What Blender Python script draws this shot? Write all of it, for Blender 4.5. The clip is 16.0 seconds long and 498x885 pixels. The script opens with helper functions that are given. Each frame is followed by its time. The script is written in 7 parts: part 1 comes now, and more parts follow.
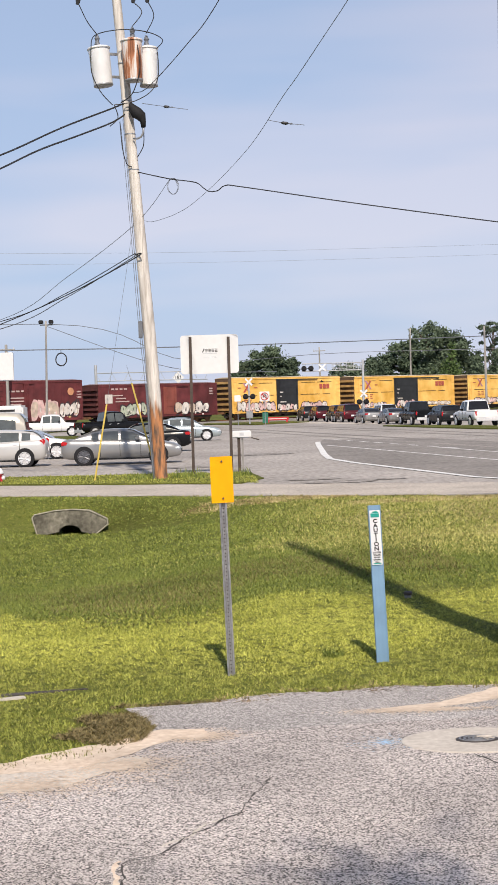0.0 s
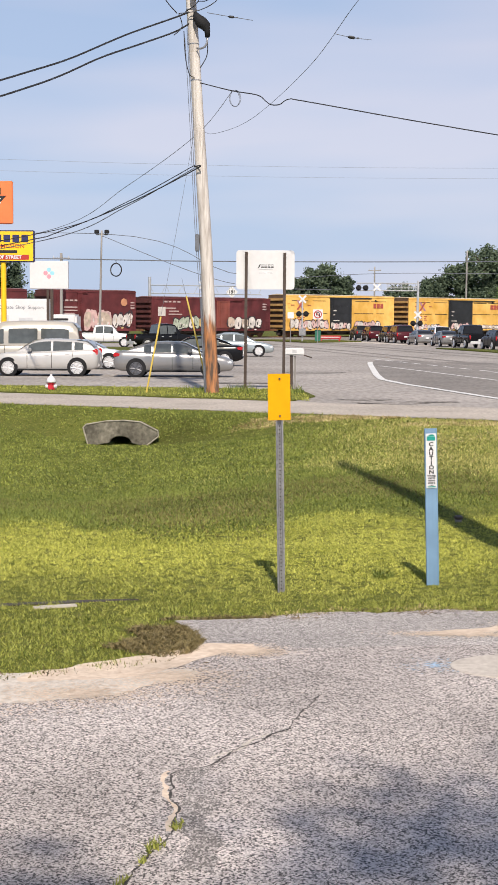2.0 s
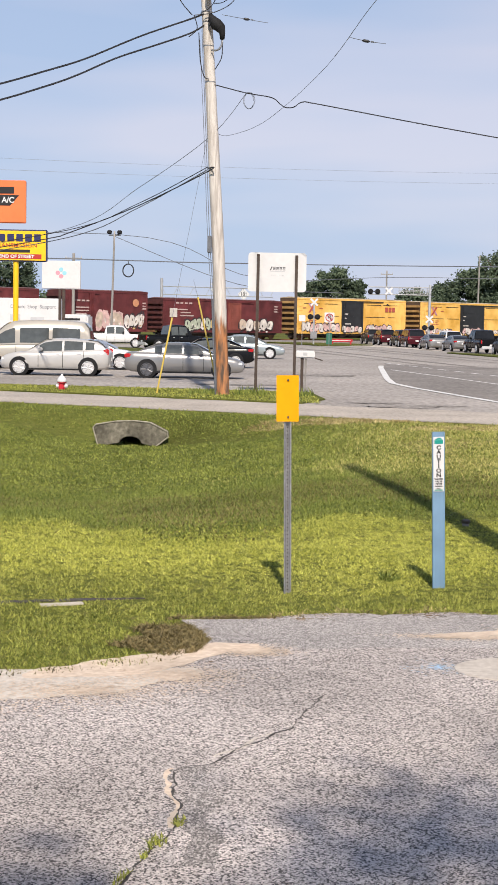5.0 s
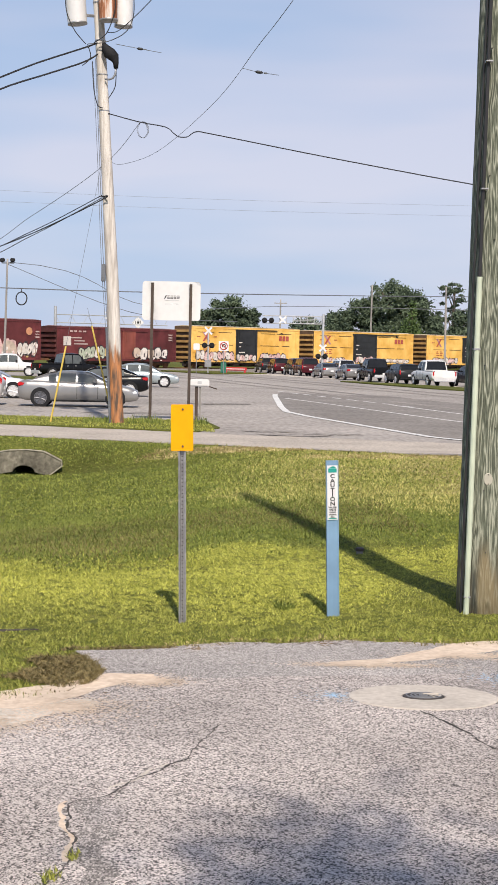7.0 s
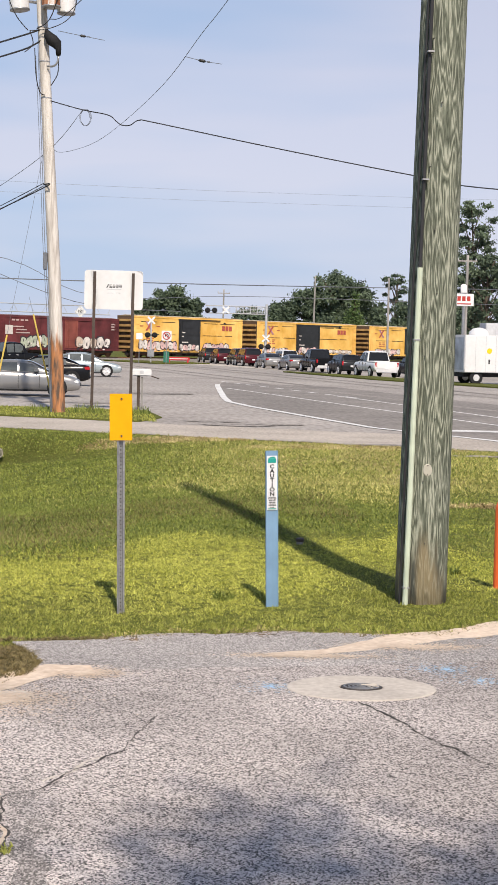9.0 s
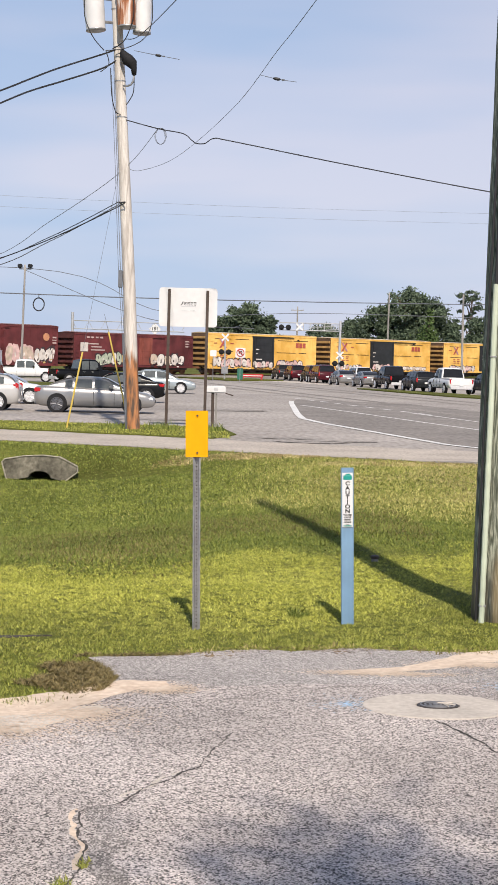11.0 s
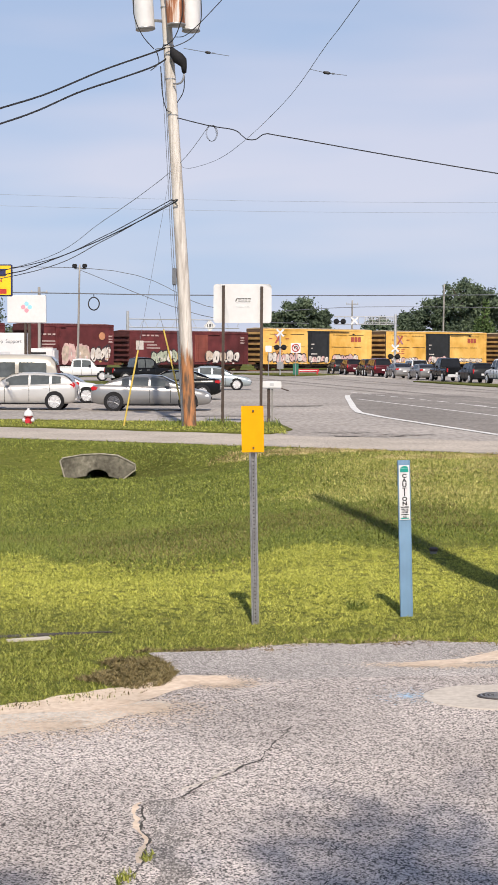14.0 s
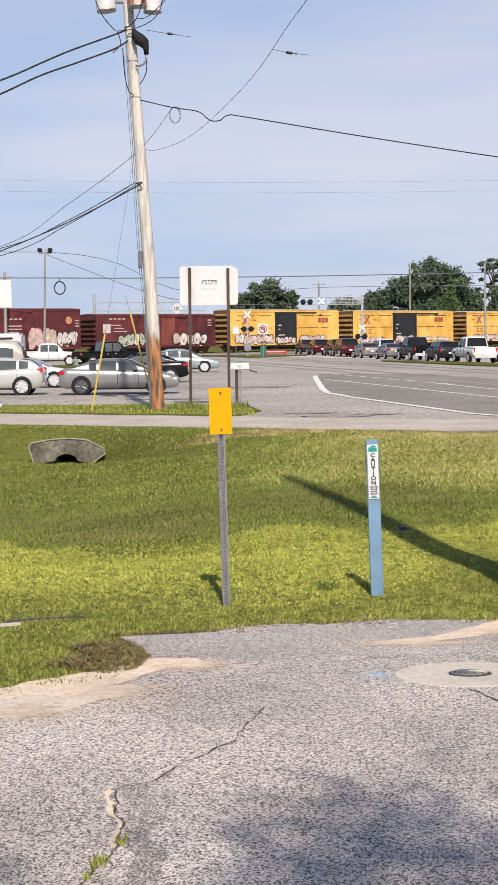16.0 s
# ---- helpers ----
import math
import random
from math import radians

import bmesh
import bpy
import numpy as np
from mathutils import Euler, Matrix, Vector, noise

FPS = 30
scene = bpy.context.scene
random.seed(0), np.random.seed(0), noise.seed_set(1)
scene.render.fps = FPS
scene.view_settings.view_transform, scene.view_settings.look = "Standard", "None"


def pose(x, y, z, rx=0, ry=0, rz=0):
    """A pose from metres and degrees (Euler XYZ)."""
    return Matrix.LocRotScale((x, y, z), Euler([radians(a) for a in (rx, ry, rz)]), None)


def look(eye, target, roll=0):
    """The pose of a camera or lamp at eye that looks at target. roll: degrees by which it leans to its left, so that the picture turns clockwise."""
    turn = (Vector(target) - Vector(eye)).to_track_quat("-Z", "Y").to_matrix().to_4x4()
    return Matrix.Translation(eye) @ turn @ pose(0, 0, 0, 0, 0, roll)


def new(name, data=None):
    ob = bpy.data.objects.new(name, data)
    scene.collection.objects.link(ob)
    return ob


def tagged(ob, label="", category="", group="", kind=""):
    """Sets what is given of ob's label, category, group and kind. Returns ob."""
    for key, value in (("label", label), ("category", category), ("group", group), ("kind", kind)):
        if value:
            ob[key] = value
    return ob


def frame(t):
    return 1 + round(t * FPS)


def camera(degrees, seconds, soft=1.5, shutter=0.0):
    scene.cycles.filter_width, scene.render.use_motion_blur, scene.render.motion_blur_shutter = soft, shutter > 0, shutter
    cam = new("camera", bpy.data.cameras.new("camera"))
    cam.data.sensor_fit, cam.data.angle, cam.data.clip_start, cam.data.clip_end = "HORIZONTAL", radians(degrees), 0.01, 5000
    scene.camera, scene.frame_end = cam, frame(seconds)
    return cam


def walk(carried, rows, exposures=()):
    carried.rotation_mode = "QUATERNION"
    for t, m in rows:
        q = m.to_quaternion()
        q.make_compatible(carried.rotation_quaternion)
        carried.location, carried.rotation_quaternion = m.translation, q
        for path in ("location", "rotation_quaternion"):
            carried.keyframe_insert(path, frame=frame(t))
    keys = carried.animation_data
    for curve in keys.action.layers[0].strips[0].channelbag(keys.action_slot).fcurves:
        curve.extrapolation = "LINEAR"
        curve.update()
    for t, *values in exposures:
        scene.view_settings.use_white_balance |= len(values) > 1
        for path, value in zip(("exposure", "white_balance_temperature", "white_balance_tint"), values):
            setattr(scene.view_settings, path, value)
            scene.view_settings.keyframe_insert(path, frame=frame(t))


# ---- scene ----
cam = camera(17.901, 16.0)
ROWS = [
    (0.0, pose(0.018, -0.002, 2.306, 88.573, 1.853, -0.852)),
    (0.5, pose(-0.029, -0.014, 2.304, 86.857, 1.362, -2.801)),
    (1.0, pose(-0.029, -0.038, 2.303, 84.792, 0.937, -1.527)),
    (1.5, pose(-0.031, 0.016, 2.308, 85.205, 0.208, -0.034)),
    (2.0, pose(-0.035, 0.023, 2.310, 85.578, -0.236, 1.045)),
    (2.5, pose(-0.037, -0.021, 2.311, 85.389, -0.474, 1.713)),
    (3.0, pose(-0.033, -0.018, 2.309, 85.173, -0.891, 2.006)),
    (3.2, pose(-0.032, -0.017, 2.305, 85.132, -1.007, 2.072)),
    (5.3, pose(-0.020, -0.008, 2.303, 85.827, -0.906, 1.116)),
    (5.5, pose(-0.020, -0.002, 2.308, 85.950, -0.991, 0.606)),
    (6.0, pose(-0.010, -0.005, 2.307, 86.276, -0.891, -0.568)),
    (6.5, pose(-0.011, 0.011, 2.307, 86.621, -0.979, -1.576)),
    (7.0, pose(-0.020, -0.016, 2.309, 86.748, -1.042, -2.355)),
    (7.5, pose(-0.022, 0.002, 2.310, 86.754, -1.126, -2.852)),
    (8.0, pose(-0.025, 0.003, 2.307, 86.660, -1.348, -3.409)),
    (8.5, pose(-0.014, -0.001, 2.307, 86.551, -1.376, -4.049)),
    (9.0, pose(0.006, 0.032, 2.306, 86.432, -1.392, -4.410)),
    (9.5, pose(0.011, 0.029, 2.303, 86.407, -1.355, -4.135)),
    (10.0, pose(0.001, 0.014, 2.307, 86.594, -1.313, -3.259)),
    (10.2, pose(-0.010, 0.026, 2.308, 86.696, -1.354, -2.865)),
    (12.5, pose(-0.004, 0.006, 2.302, 87.137, -0.591, -0.453)),
    (13.0, pose(-0.005, 0.026, 2.303, 86.967, -0.354, 0.070)),
    (13.5, pose(-0.002, 0.001, 2.303, 86.878, -0.228, 0.308)),
    (14.0, pose(-0.001, -0.005, 2.302, 86.795, -0.140, 0.259)),
    (14.5, pose(0.000, -0.000, 2.300, 86.770, -0.000, -0.000)),
    (15.0, pose(0.005, -0.022, 2.302, 86.714, 0.198, -0.226)),
    (15.5, pose(0.004, 0.007, 2.300, 86.545, 0.454, -0.544)),
    (16.0, pose(0.005, 0.005, 2.301, 86.131, 0.750, -0.919)),
]
walk(cam, ROWS, [(0.0, 0.0), (16.0, 0.0)])

SUN_EL, SUN_AZ_X, SUN_AZ_Y = 44.0, 0.078, -0.997
world = bpy.data.worlds.new("sky")
scene.world = world
world.use_nodes = True
wn = world.node_tree.nodes
sky = wn.new("ShaderNodeTexSky")
sky.sky_type = 'NISHITA'
sky.sun_disc = False
sky.sun_elevation = radians(SUN_EL)
sky.sun_rotation = math.atan2(SUN_AZ_X, SUN_AZ_Y)
sky.air_density = 1.0
sky.dust_density = 0.6
sky.ozone_density = 4.0
wn["Background"].inputs["Strength"].default_value = 0.10
# thin lavender summer haze, thickest towards the horizon, with faint streaks
wl = world.node_tree.links
wc = wn.new("ShaderNodeTexCoord")
wsep = wn.new("ShaderNodeSeparateXYZ")
wl.new(wc.outputs["Generated"], wsep.inputs[0])
wmap = wn.new("ShaderNodeMapRange")
wmap.inputs[1].default_value, wmap.inputs[2].default_value = 0.0, 0.85
wmap.inputs[3].default_value, wmap.inputs[4].default_value = 0.88, 0.10
wl.new(wsep.outputs[2], wmap.inputs[0])
wstretch = wn.new("ShaderNodeMapping")
wstretch.inputs["Scale"].default_value = (1.5, 1.5, 9.0)
wl.new(wc.outputs["Generated"], wstretch.inputs[0])
wnoise = wn.new("ShaderNodeTexNoise")
wnoise.inputs["Scale"].default_value, wnoise.inputs["Detail"].default_value = 1.6, 3
wl.new(wstretch.outputs[0], wnoise.inputs["Vector"])
wtone = wn.new("ShaderNodeMix")
wtone.data_type = 'RGBA'
wtone.inputs[6].default_value = (5.0, 6.05, 8.35, 1)
wtone.inputs[7].default_value = (7.3, 7.2, 8.6, 1)
wr = wn.new("ShaderNodeMapRange")
wr.inputs[1].default_value, wr.inputs[2].default_value = 0.38, 0.62
wdrift = wn.new("ShaderNodeMath")
wdrift.operation = 'MULTIPLY_ADD'
wdrift.inputs[1].default_value = 0.45
wl.new(wsep.outputs[0], wdrift.inputs[0])
wl.new(wnoise.outputs[0], wdrift.inputs[2])
wl.new(wdrift.outputs[0], wr.inputs[0])
wl.new(wr.outputs[0], wtone.inputs[0])
whaze = wn.new("ShaderNodeMix")
whaze.data_type = 'RGBA'
wl.new(wmap.outputs[0], whaze.inputs[0])
wl.new(sky.outputs[0], whaze.inputs[6])
wl.new(wtone.outputs[2], whaze.inputs[7])
wl.new(whaze.outputs[2], wn["Background"].inputs[0])
sun_data = bpy.data.lights.new("sun", 'SUN')
sun_data.energy, sun_data.angle, sun_data.color = 5.0, radians(0.8), (1.0, 0.89, 0.76)
sun = new("sun", sun_data)
ce = math.cos(radians(SUN_EL))
sun.matrix_world = look((SUN_AZ_X * ce * 60, SUN_AZ_Y * ce * 60, 60 * math.sin(radians(SUN_EL))), (0, 0, 0))

# ---------------- materials ----------------
def mat(name, col, rough=0.7, metal=0.0, scale=20.0, var=0.25, bump=0.15, big=1.5, spec=0.5, island=False, col2=None, random_ob=False, fine=0.0):
    """Principled surface with variation at two scales and a fine relief. Object coordinates, in metres."""
    m = bpy.data.materials.new(name)
    m.use_nodes = True
    nt = m.node_tree
    n, l = nt.nodes, nt.links
    b = n["Principled BSDF"]
    b.inputs["Roughness"].default_value = rough
    b.inputs["Metallic"].default_value = metal
    b.inputs["Specular IOR Level"].default_value = spec
    geo = n.new("ShaderNodeNewGeometry")
    tex = n.new("ShaderNodeTexNoise")
    tex.inputs["Scale"].default_value = scale
    tex.inputs["Detail"].default_value = 4
    l.new(geo.outputs["Position"], tex.inputs["Vector"])
    tex2 = n.new("ShaderNodeTexNoise")
    tex2.inputs["Scale"].default_value = big
    tex2.inputs["Detail"].default_value = 3
    l.new(geo.outputs["Position"], tex2.inputs["Vector"])
    add = n.new("ShaderNodeMath")
    add.operation = 'ADD'
    l.new(tex.outputs[0], add.inputs[0])
    l.new(tex2.outputs[0], add.inputs[1])
    src = add.outputs[0]
    if island or random_ob:
        if island:
            o = geo.outputs["Random Per Island"]
        else:
            o = n.new("ShaderNodeObjectInfo").outputs["Random"]
        a2 = n.new("ShaderNodeMath")
        a2.operation = 'MULTIPLY_ADD'
        a2.inputs[1].default_value = 0.6
        l.new(o, a2.inputs[0])
        sub = n.new("ShaderNodeMath")
        sub.operation = 'SUBTRACT'
        sub.inputs[1].default_value = 0.3
        l.new(src, sub.inputs[0])
        l.new(sub.outputs[0], a2.inputs[2])
        src = a2.outputs[0]
    mr = n.new("ShaderNodeMapRange")
    mr.inputs[1].default_value, mr.inputs[2].default_value = 0.7, 1.3
    l.new(src, mr.inputs[0])
    mix = n.new("ShaderNodeMix")
    mix.data_type = 'RGBA'
    lo = [c * (1 - var) for c in col]
    hi = [min(1, c * (1 + var)) for c in (col2 or col)]
    mix.inputs[6].default_value = (*lo, 1)
    mix.inputs[7].default_value = (*hi, 1)
    l.new(mr.outputs[0], mix.inputs[0])
    l.new(mix.outputs[2], b.inputs["Base Color"])
    if bump > 0:
        bp = n.new("ShaderNodeBump")
        bp.inputs["Strength"].default_value = bump
        bp.inputs["Distance"].default_value = 0.01
        l.new(tex.outputs[0], bp.inputs["Height"])
        l.new(bp.outputs[0], b.inputs["Normal"])
    return m


def ramp_mat(name, stops, scale, rough=0.85, bump=0.4, detail=6, big=0.35, bigvar=0.25, voronoi=0.0, dist=0.01, stretch=(1, 1, 1), gloss=0.5):
    """Surface coloured by a ramp over noise, optionally mixed with stones of a given scale."""
    m = bpy.data.materials.new(name)
    m.use_nodes = True
    n, l = m.node_tree.nodes, m.node_tree.links
    b = n["Principled BSDF"]
    b.inputs["Roughness"].default_value = rough
    b.inputs["Specular IOR Level"].default_value = gloss
    geo = n.new("ShaderNodeNewGeometry")
    mp = n.new("ShaderNodeMapping")
    mp.inputs["Scale"].default_value = stretch
    l.new(geo.outputs["Position"], mp.inputs["Vector"])
    tex = n.new("ShaderNodeTexNoise")
    tex.inputs["Scale"].default_value, tex.inputs["Detail"].default_value = scale, detail
    l.new(mp.outputs[0], tex.inputs["Vector"])
    src = tex.outputs[0]
    if voronoi:
        vo = n.new("ShaderNodeTexVoronoi")
        vo.inputs["Scale"].default_value = voronoi
        l.new(mp.outputs[0], vo.inputs["Vector"])
        mx = n.new("ShaderNodeMix")
        mx.inputs[0].default_value = 0.5
        sep = n.new("ShaderNodeSeparateColor")
        l.new(vo.outputs["Color"], sep.inputs[0])
        l.new(tex.outputs[0], mx.inputs[2])
        l.new(sep.outputs[0], mx.inputs[3])
        src = mx.outputs[0]
    rp = n.new("ShaderNodeValToRGB")
    e = rp.color_ramp.elements
    while len(e) < len(stops):
        e.new(0.5)
    for el, (p, c) in zip(e, stops):
        el.position, el.color = p, (*c, 1)
    l.new(src, rp.inputs[0])
    t2 = n.new("ShaderNodeTexNoise")
    t2.inputs["Scale"].default_value, t2.inputs["Detail"].default_value = big, 5
    l.new(geo.outputs["Position"], t2.inputs["Vector"])
    mr = n.new("ShaderNodeMapRange")
    mr.inputs[1].default_value, mr.inputs[2].default_value = 0.3, 0.7
    mr.inputs[3].default_value, mr.inputs[4].default_value = 1 - bigvar, 1 + bigvar
    l.new(t2.outputs[0], mr.inputs[0])
    vm = n.new("ShaderNodeVectorMath")
    vm.operation = 'SCALE'
    l.new(rp.outputs[0], vm.inputs[0])
    l.new(mr.outputs[0], vm.inputs["Scale"])
    l.new(vm.outputs[0], b.inputs["Base Color"])
    bp = n.new("ShaderNodeBump")
    bp.inputs["Strength"].default_value, bp.inputs["Distance"].default_value = bump, dist
    l.new(src, bp.inputs["Height"])
    l.new(bp.outputs[0], b.inputs["Normal"])
    return m


M_ASPH = ramp_mat("coarse_old_asphalt", [(0.29, (0.075, 0.068, 0.064)), (0.39, (0.26, 0.232, 0.217)), (0.50, (0.44, 0.391, 0.365)), (0.76, (0.69, 0.626, 0.588))], 118, 0.9, 0.5, 6, 0.9, 0.22, 150, 0.004, (1, 0.7, 1), 0.2)
M_ROAD = ramp_mat("worn_road_asphalt", [(0.3, (0.275, 0.25, 0.228)), (0.7, (0.43, 0.392, 0.36))], 6, 0.9, 0.15, 6, 0.12, 0.18, 0, 0.01, (1, 0.25, 1), 0.2)
M_LANE = ramp_mat("dark_lane_asphalt", [(0.3, (0.19, 0.172, 0.157)), (0.7, (0.285, 0.26, 0.238))], 6, 0.9, 0.15, 6, 0.25, 0.16, 0, 0.01, (1, 0.25, 1), 0.2)
M_ASPH2 = ramp_mat("finer_grey_asphalt", [(0.28, (0.16, 0.148, 0.14)), (0.45, (0.33, 0.305, 0.29)), (0.6, (0.45, 0.415, 0.392)), (0.75, (0.66, 0.615, 0.585))], 130, 0.9, 0.5, 5, 0.8, 0.18, 170, 0.003, (1, 0.5, 1), 0.2)
M_ASPH3 = ramp_mat("dark_stained_asphalt", [(0.28, (0.12, 0.11, 0.103)), (0.5, (0.26, 0.235, 0.22)), (0.75, (0.55, 0.50, 0.47))], 125, 0.9, 0.5, 5, 0.8, 0.15, 165, 0.003, (1, 0.5, 1), 0.2)
M_PATH = ramp_mat("pale_gravelled_drive", [(0.3, (0.33, 0.29, 0.25)), (0.7, (0.55, 0.49, 0.425))], 14, 0.95, 0.4, 6, 0.5, 0.15, 0, 0.02, (1, 1, 1), 0.2)
M_SAND = ramp_mat("pinkish_sand", [(0.3, (0.58, 0.46, 0.355)), (0.7, (0.74, 0.62, 0.50))], 25, 0.95, 0.3, 6, 2.0, 0.12, 0, 0.004, (1, 1, 1), 0.2)
M_SOIL = ramp_mat("grassy_soil", [(0.3, (0.065, 0.078, 0.016)), (0.55, (0.115, 0.125, 0.027)), (0.75, (0.19, 0.175, 0.055))], 14, 0.95, 0.5, 8, 0.3, 0.3, 0, 0.03, (1, 1, 1), 0.1)
def grass_mat(name, dark, light, patch=0.25, clump=36.0):
    """Blades coloured by blade, by tuft of a few centimetres, and by broad patches of the lawn."""
    m = bpy.data.materials.new(name)
    m.use_nodes = True
    n, l = m.node_tree.nodes, m.node_tree.links
    b = n["Principled BSDF"]
    b.inputs["Roughness"].default_value = 0.6
    b.inputs["Specular IOR Level"].default_value = 0.25
    geo = n.new("ShaderNodeNewGeometry")
    total = None
    for scale, detail, gain in ((clump, 2, 1.25), (5.0, 3, 0.5), (0.55, 4, patch * 3.0)):
        t = n.new("ShaderNodeTexNoise")
        t.inputs["Scale"].default_value, t.inputs["Detail"].default_value = scale, detail
        l.new(geo.outputs["Position"], t.inputs["Vector"])
        ma = n.new("ShaderNodeMath")
        ma.operation = 'MULTIPLY_ADD'
        ma.inputs[1].default_value = gain
        ma.inputs[2].default_value = -0.5 * gain
        l.new(t.outputs[0], ma.inputs[0])
        if total:
            ad = n.new("ShaderNodeMath")
            l.new(total, ad.inputs[0])
            l.new(ma.outputs[0], ad.inputs[1])
            total = ad.outputs[0]
        else:
            total = ma.outputs[0]
    ri = n.new("ShaderNodeMath")
    ri.operation = 'MULTIPLY_ADD'
    ri.inputs[1].default_value = 0.7
    l.new(geo.outputs["Random Per Island"], ri.inputs[0])
    l.new(total, ri.inputs[2])
    mr = n.new("ShaderNodeMapRange")
    mr.inputs[1].default_value, mr.inputs[2].default_value = -0.1, 0.8
    l.new(ri.outputs[0], mr.inputs[0])
    mix = n.new("ShaderNodeMix")
    mix.data_type = 'RGBA'
    mix.inputs[6].default_value, mix.inputs[7].default_value = (*dark, 1), (*light, 1)
    l.new(mr.outputs[0], mix.inputs[0])
    l.new(mix.outputs[2], b.inputs["Base Color"])
    return m


M_GRASS = grass_mat("mown_grass", (0.095, 0.12, 0.019), (0.48, 0.485, 0.11))
# GRASSD carries the falling slope's shade as colour, GRASSY the near bank's sunlight.
M_GRASSD = grass_mat("slope_shade_and_weed_green", (0.056, 0.085, 0.016), (0.26, 0.30, 0.065))
M_GRASSY = grass_mat("sun_brightened_grass", (0.27, 0.30, 0.036), (0.76, 0.74, 0.16))
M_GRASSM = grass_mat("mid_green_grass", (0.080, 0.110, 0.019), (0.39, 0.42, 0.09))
M_DEAD = mat("dry_dead_weeds", (0.10, 0.065, 0.03), 0.9, 0, 8, 0.4, 0, 2, 0.2, True, (0.22, 0.15, 0.08))
M_MATTED = grass_mat("matted_brown_weeds", (0.050, 0.042, 0.018), (0.31, 0.245, 0.11), 0.3, 45.0)
M_CONC = ramp_mat("weathered_concrete", [(0.32, (0.095, 0.088, 0.068)), (0.55, (0.165, 0.152, 0.12)), (0.75, (0.25, 0.232, 0.185))], 9, 0.95, 0.4, 8, 2.2, 0.4, 0, 0.012, (1, 1, 1), 0.2)
M_COLLAR = ramp_mat("pale_concrete", [(0.3, (0.46, 0.41, 0.36)), (0.7, (0.58, 0.53, 0.47))], 30, 0.95, 0.3, 6, 2.5, 0.12, 0, 0.004, (1, 1, 1), 0.2)
M_IRON = mat("cast_iron", (0.09, 0.08, 0.075), 0.6, 0.6, 60, 0.4, 0.4, 8)
M_STEEL = mat("galvanised_steel", (0.36, 0.36, 0.37), 0.45, 0.7, 40, 0.25, 0.1, 6)
M_BLUE = mat("sun_faded_blue_plastic", (0.17, 0.29, 0.43), 0.5, 0, 8, 0.12, 0.05, 3)
M_YELLOW = mat("yellow_painted_metal", (0.80, 0.37, 0.0), 0.6, 0, 12, 0.06, 0.05, 3, 0.2)
M_WHITE = mat("white_paint", (0.68, 0.68, 0.685), 0.45, 0, 6, 0.05, 0.03, 1)
M_LINE = mat("worn_road_paint", (0.68, 0.67, 0.65), 0.8, 0, 9, 0.16, 0.1, 0.8)
M_BLACK = mat("black_rubber", (0.018, 0.018, 0.02), 0.75, 0, 20, 0.3, 0.05, 3, 0.2)
M_WIRE = mat("black_cable", (0.02, 0.02, 0.022), 0.6, 0, 20, 0.2, 0, 3)
M_GREYW = mat("grey_cable", (0.13, 0.14, 0.16), 0.6, 0, 20, 0.2, 0, 3)
M_DKPOST = mat("dark_brown_painted_steel", (0.07, 0.05, 0.04), 0.6, 0.2, 12, 0.3, 0.1, 2)
M_GLASS = mat("tinted_car_glass", (0.085, 0.095, 0.095), 0.06, 0, 4, 0.2, 0, 1, 0.6)
M_CHROME = mat("bright_alloy", (0.66, 0.66, 0.67), 0.35, 0.25, 10, 0.1, 0, 2)
M_GLASSD = mat("dark_privacy_glass", (0.012, 0.013, 0.015), 0.08, 0, 4, 0.2, 0, 1, 0.35)
M_RED = mat("red_lens", (0.45, 0.015, 0.02), 0.2, 0, 10, 0.1, 0, 2)
M_LAMP = mat("clear_lens", (0.7, 0.72, 0.74), 0.1, 0, 10, 0.1, 0, 2)
M_REDP = mat("red_painted_iron", (0.52, 0.02, 0.035), 0.5, 0, 10, 0.15, 0.1, 3)
M_ORANGE = mat("orange_painted_panel", (0.85, 0.20, 0.06), 0.5, 0, 3, 0.06, 0, 1)
M_GUARD = mat("sun_faded_yellow_plastic", (0.66, 0.48, 0.10), 0.5, 0, 3, 0.1, 0, 1)
M_SIGNY = mat("sign_yellow", (0.90, 0.55, 0.01), 0.5, 0, 3, 0.06, 0, 1)
M_NAVY = mat("navy_ink", (0.015, 0.02, 0.10), 0.6, 0, 5, 0.1, 0, 1)
M_REDINK = mat("red_ink", (0.42, 0.03, 0.02), 0.6, 0, 5, 0.1, 0, 1)
M_INK = mat("black_ink", (0.012, 0.012, 0.014), 0.6, 0, 5, 0.1, 0, 1)
M_GREYINK = mat("faded_grey_ink", (0.52, 0.53, 0.55), 0.6, 0, 5, 0.1, 0, 1)
M_TEAL = mat("teal_ink", (0.01, 0.30, 0.25), 0.6, 0, 5, 0.1, 0, 1)
M_PINK = mat("pink_ink", (0.85, 0.30, 0.36), 0.6, 0, 5, 0.1, 0, 1)
M_AQUA = mat("aqua_ink", (0.30, 0.62, 0.72), 0.6, 0, 5, 0.1, 0, 1)
M_BLUEPAINT = mat("sprayed_blue_mark", (0.30, 0.45, 0.60), 0.9, 0, 30, 0.3, 0.2, 6)
M_BARK = mat("tree_bark", (0.10, 0.075, 0.055), 0.9, 0, 6, 0.35, 0.5, 1)
M_LEAF = mat("broad_leaves", (0.070, 0.100, 0.070), 0.8, 0, 0.5, 0.22, 0, 0.12, 0.10, True, (0.112, 0.146, 0.092))
M_LEAF2 = mat("lighter_leaves", (0.055, 0.095, 0.035), 0.7, 0, 0.5, 0.3, 0, 0.12, 0.2, True, (0.10, 0.15, 0.05))
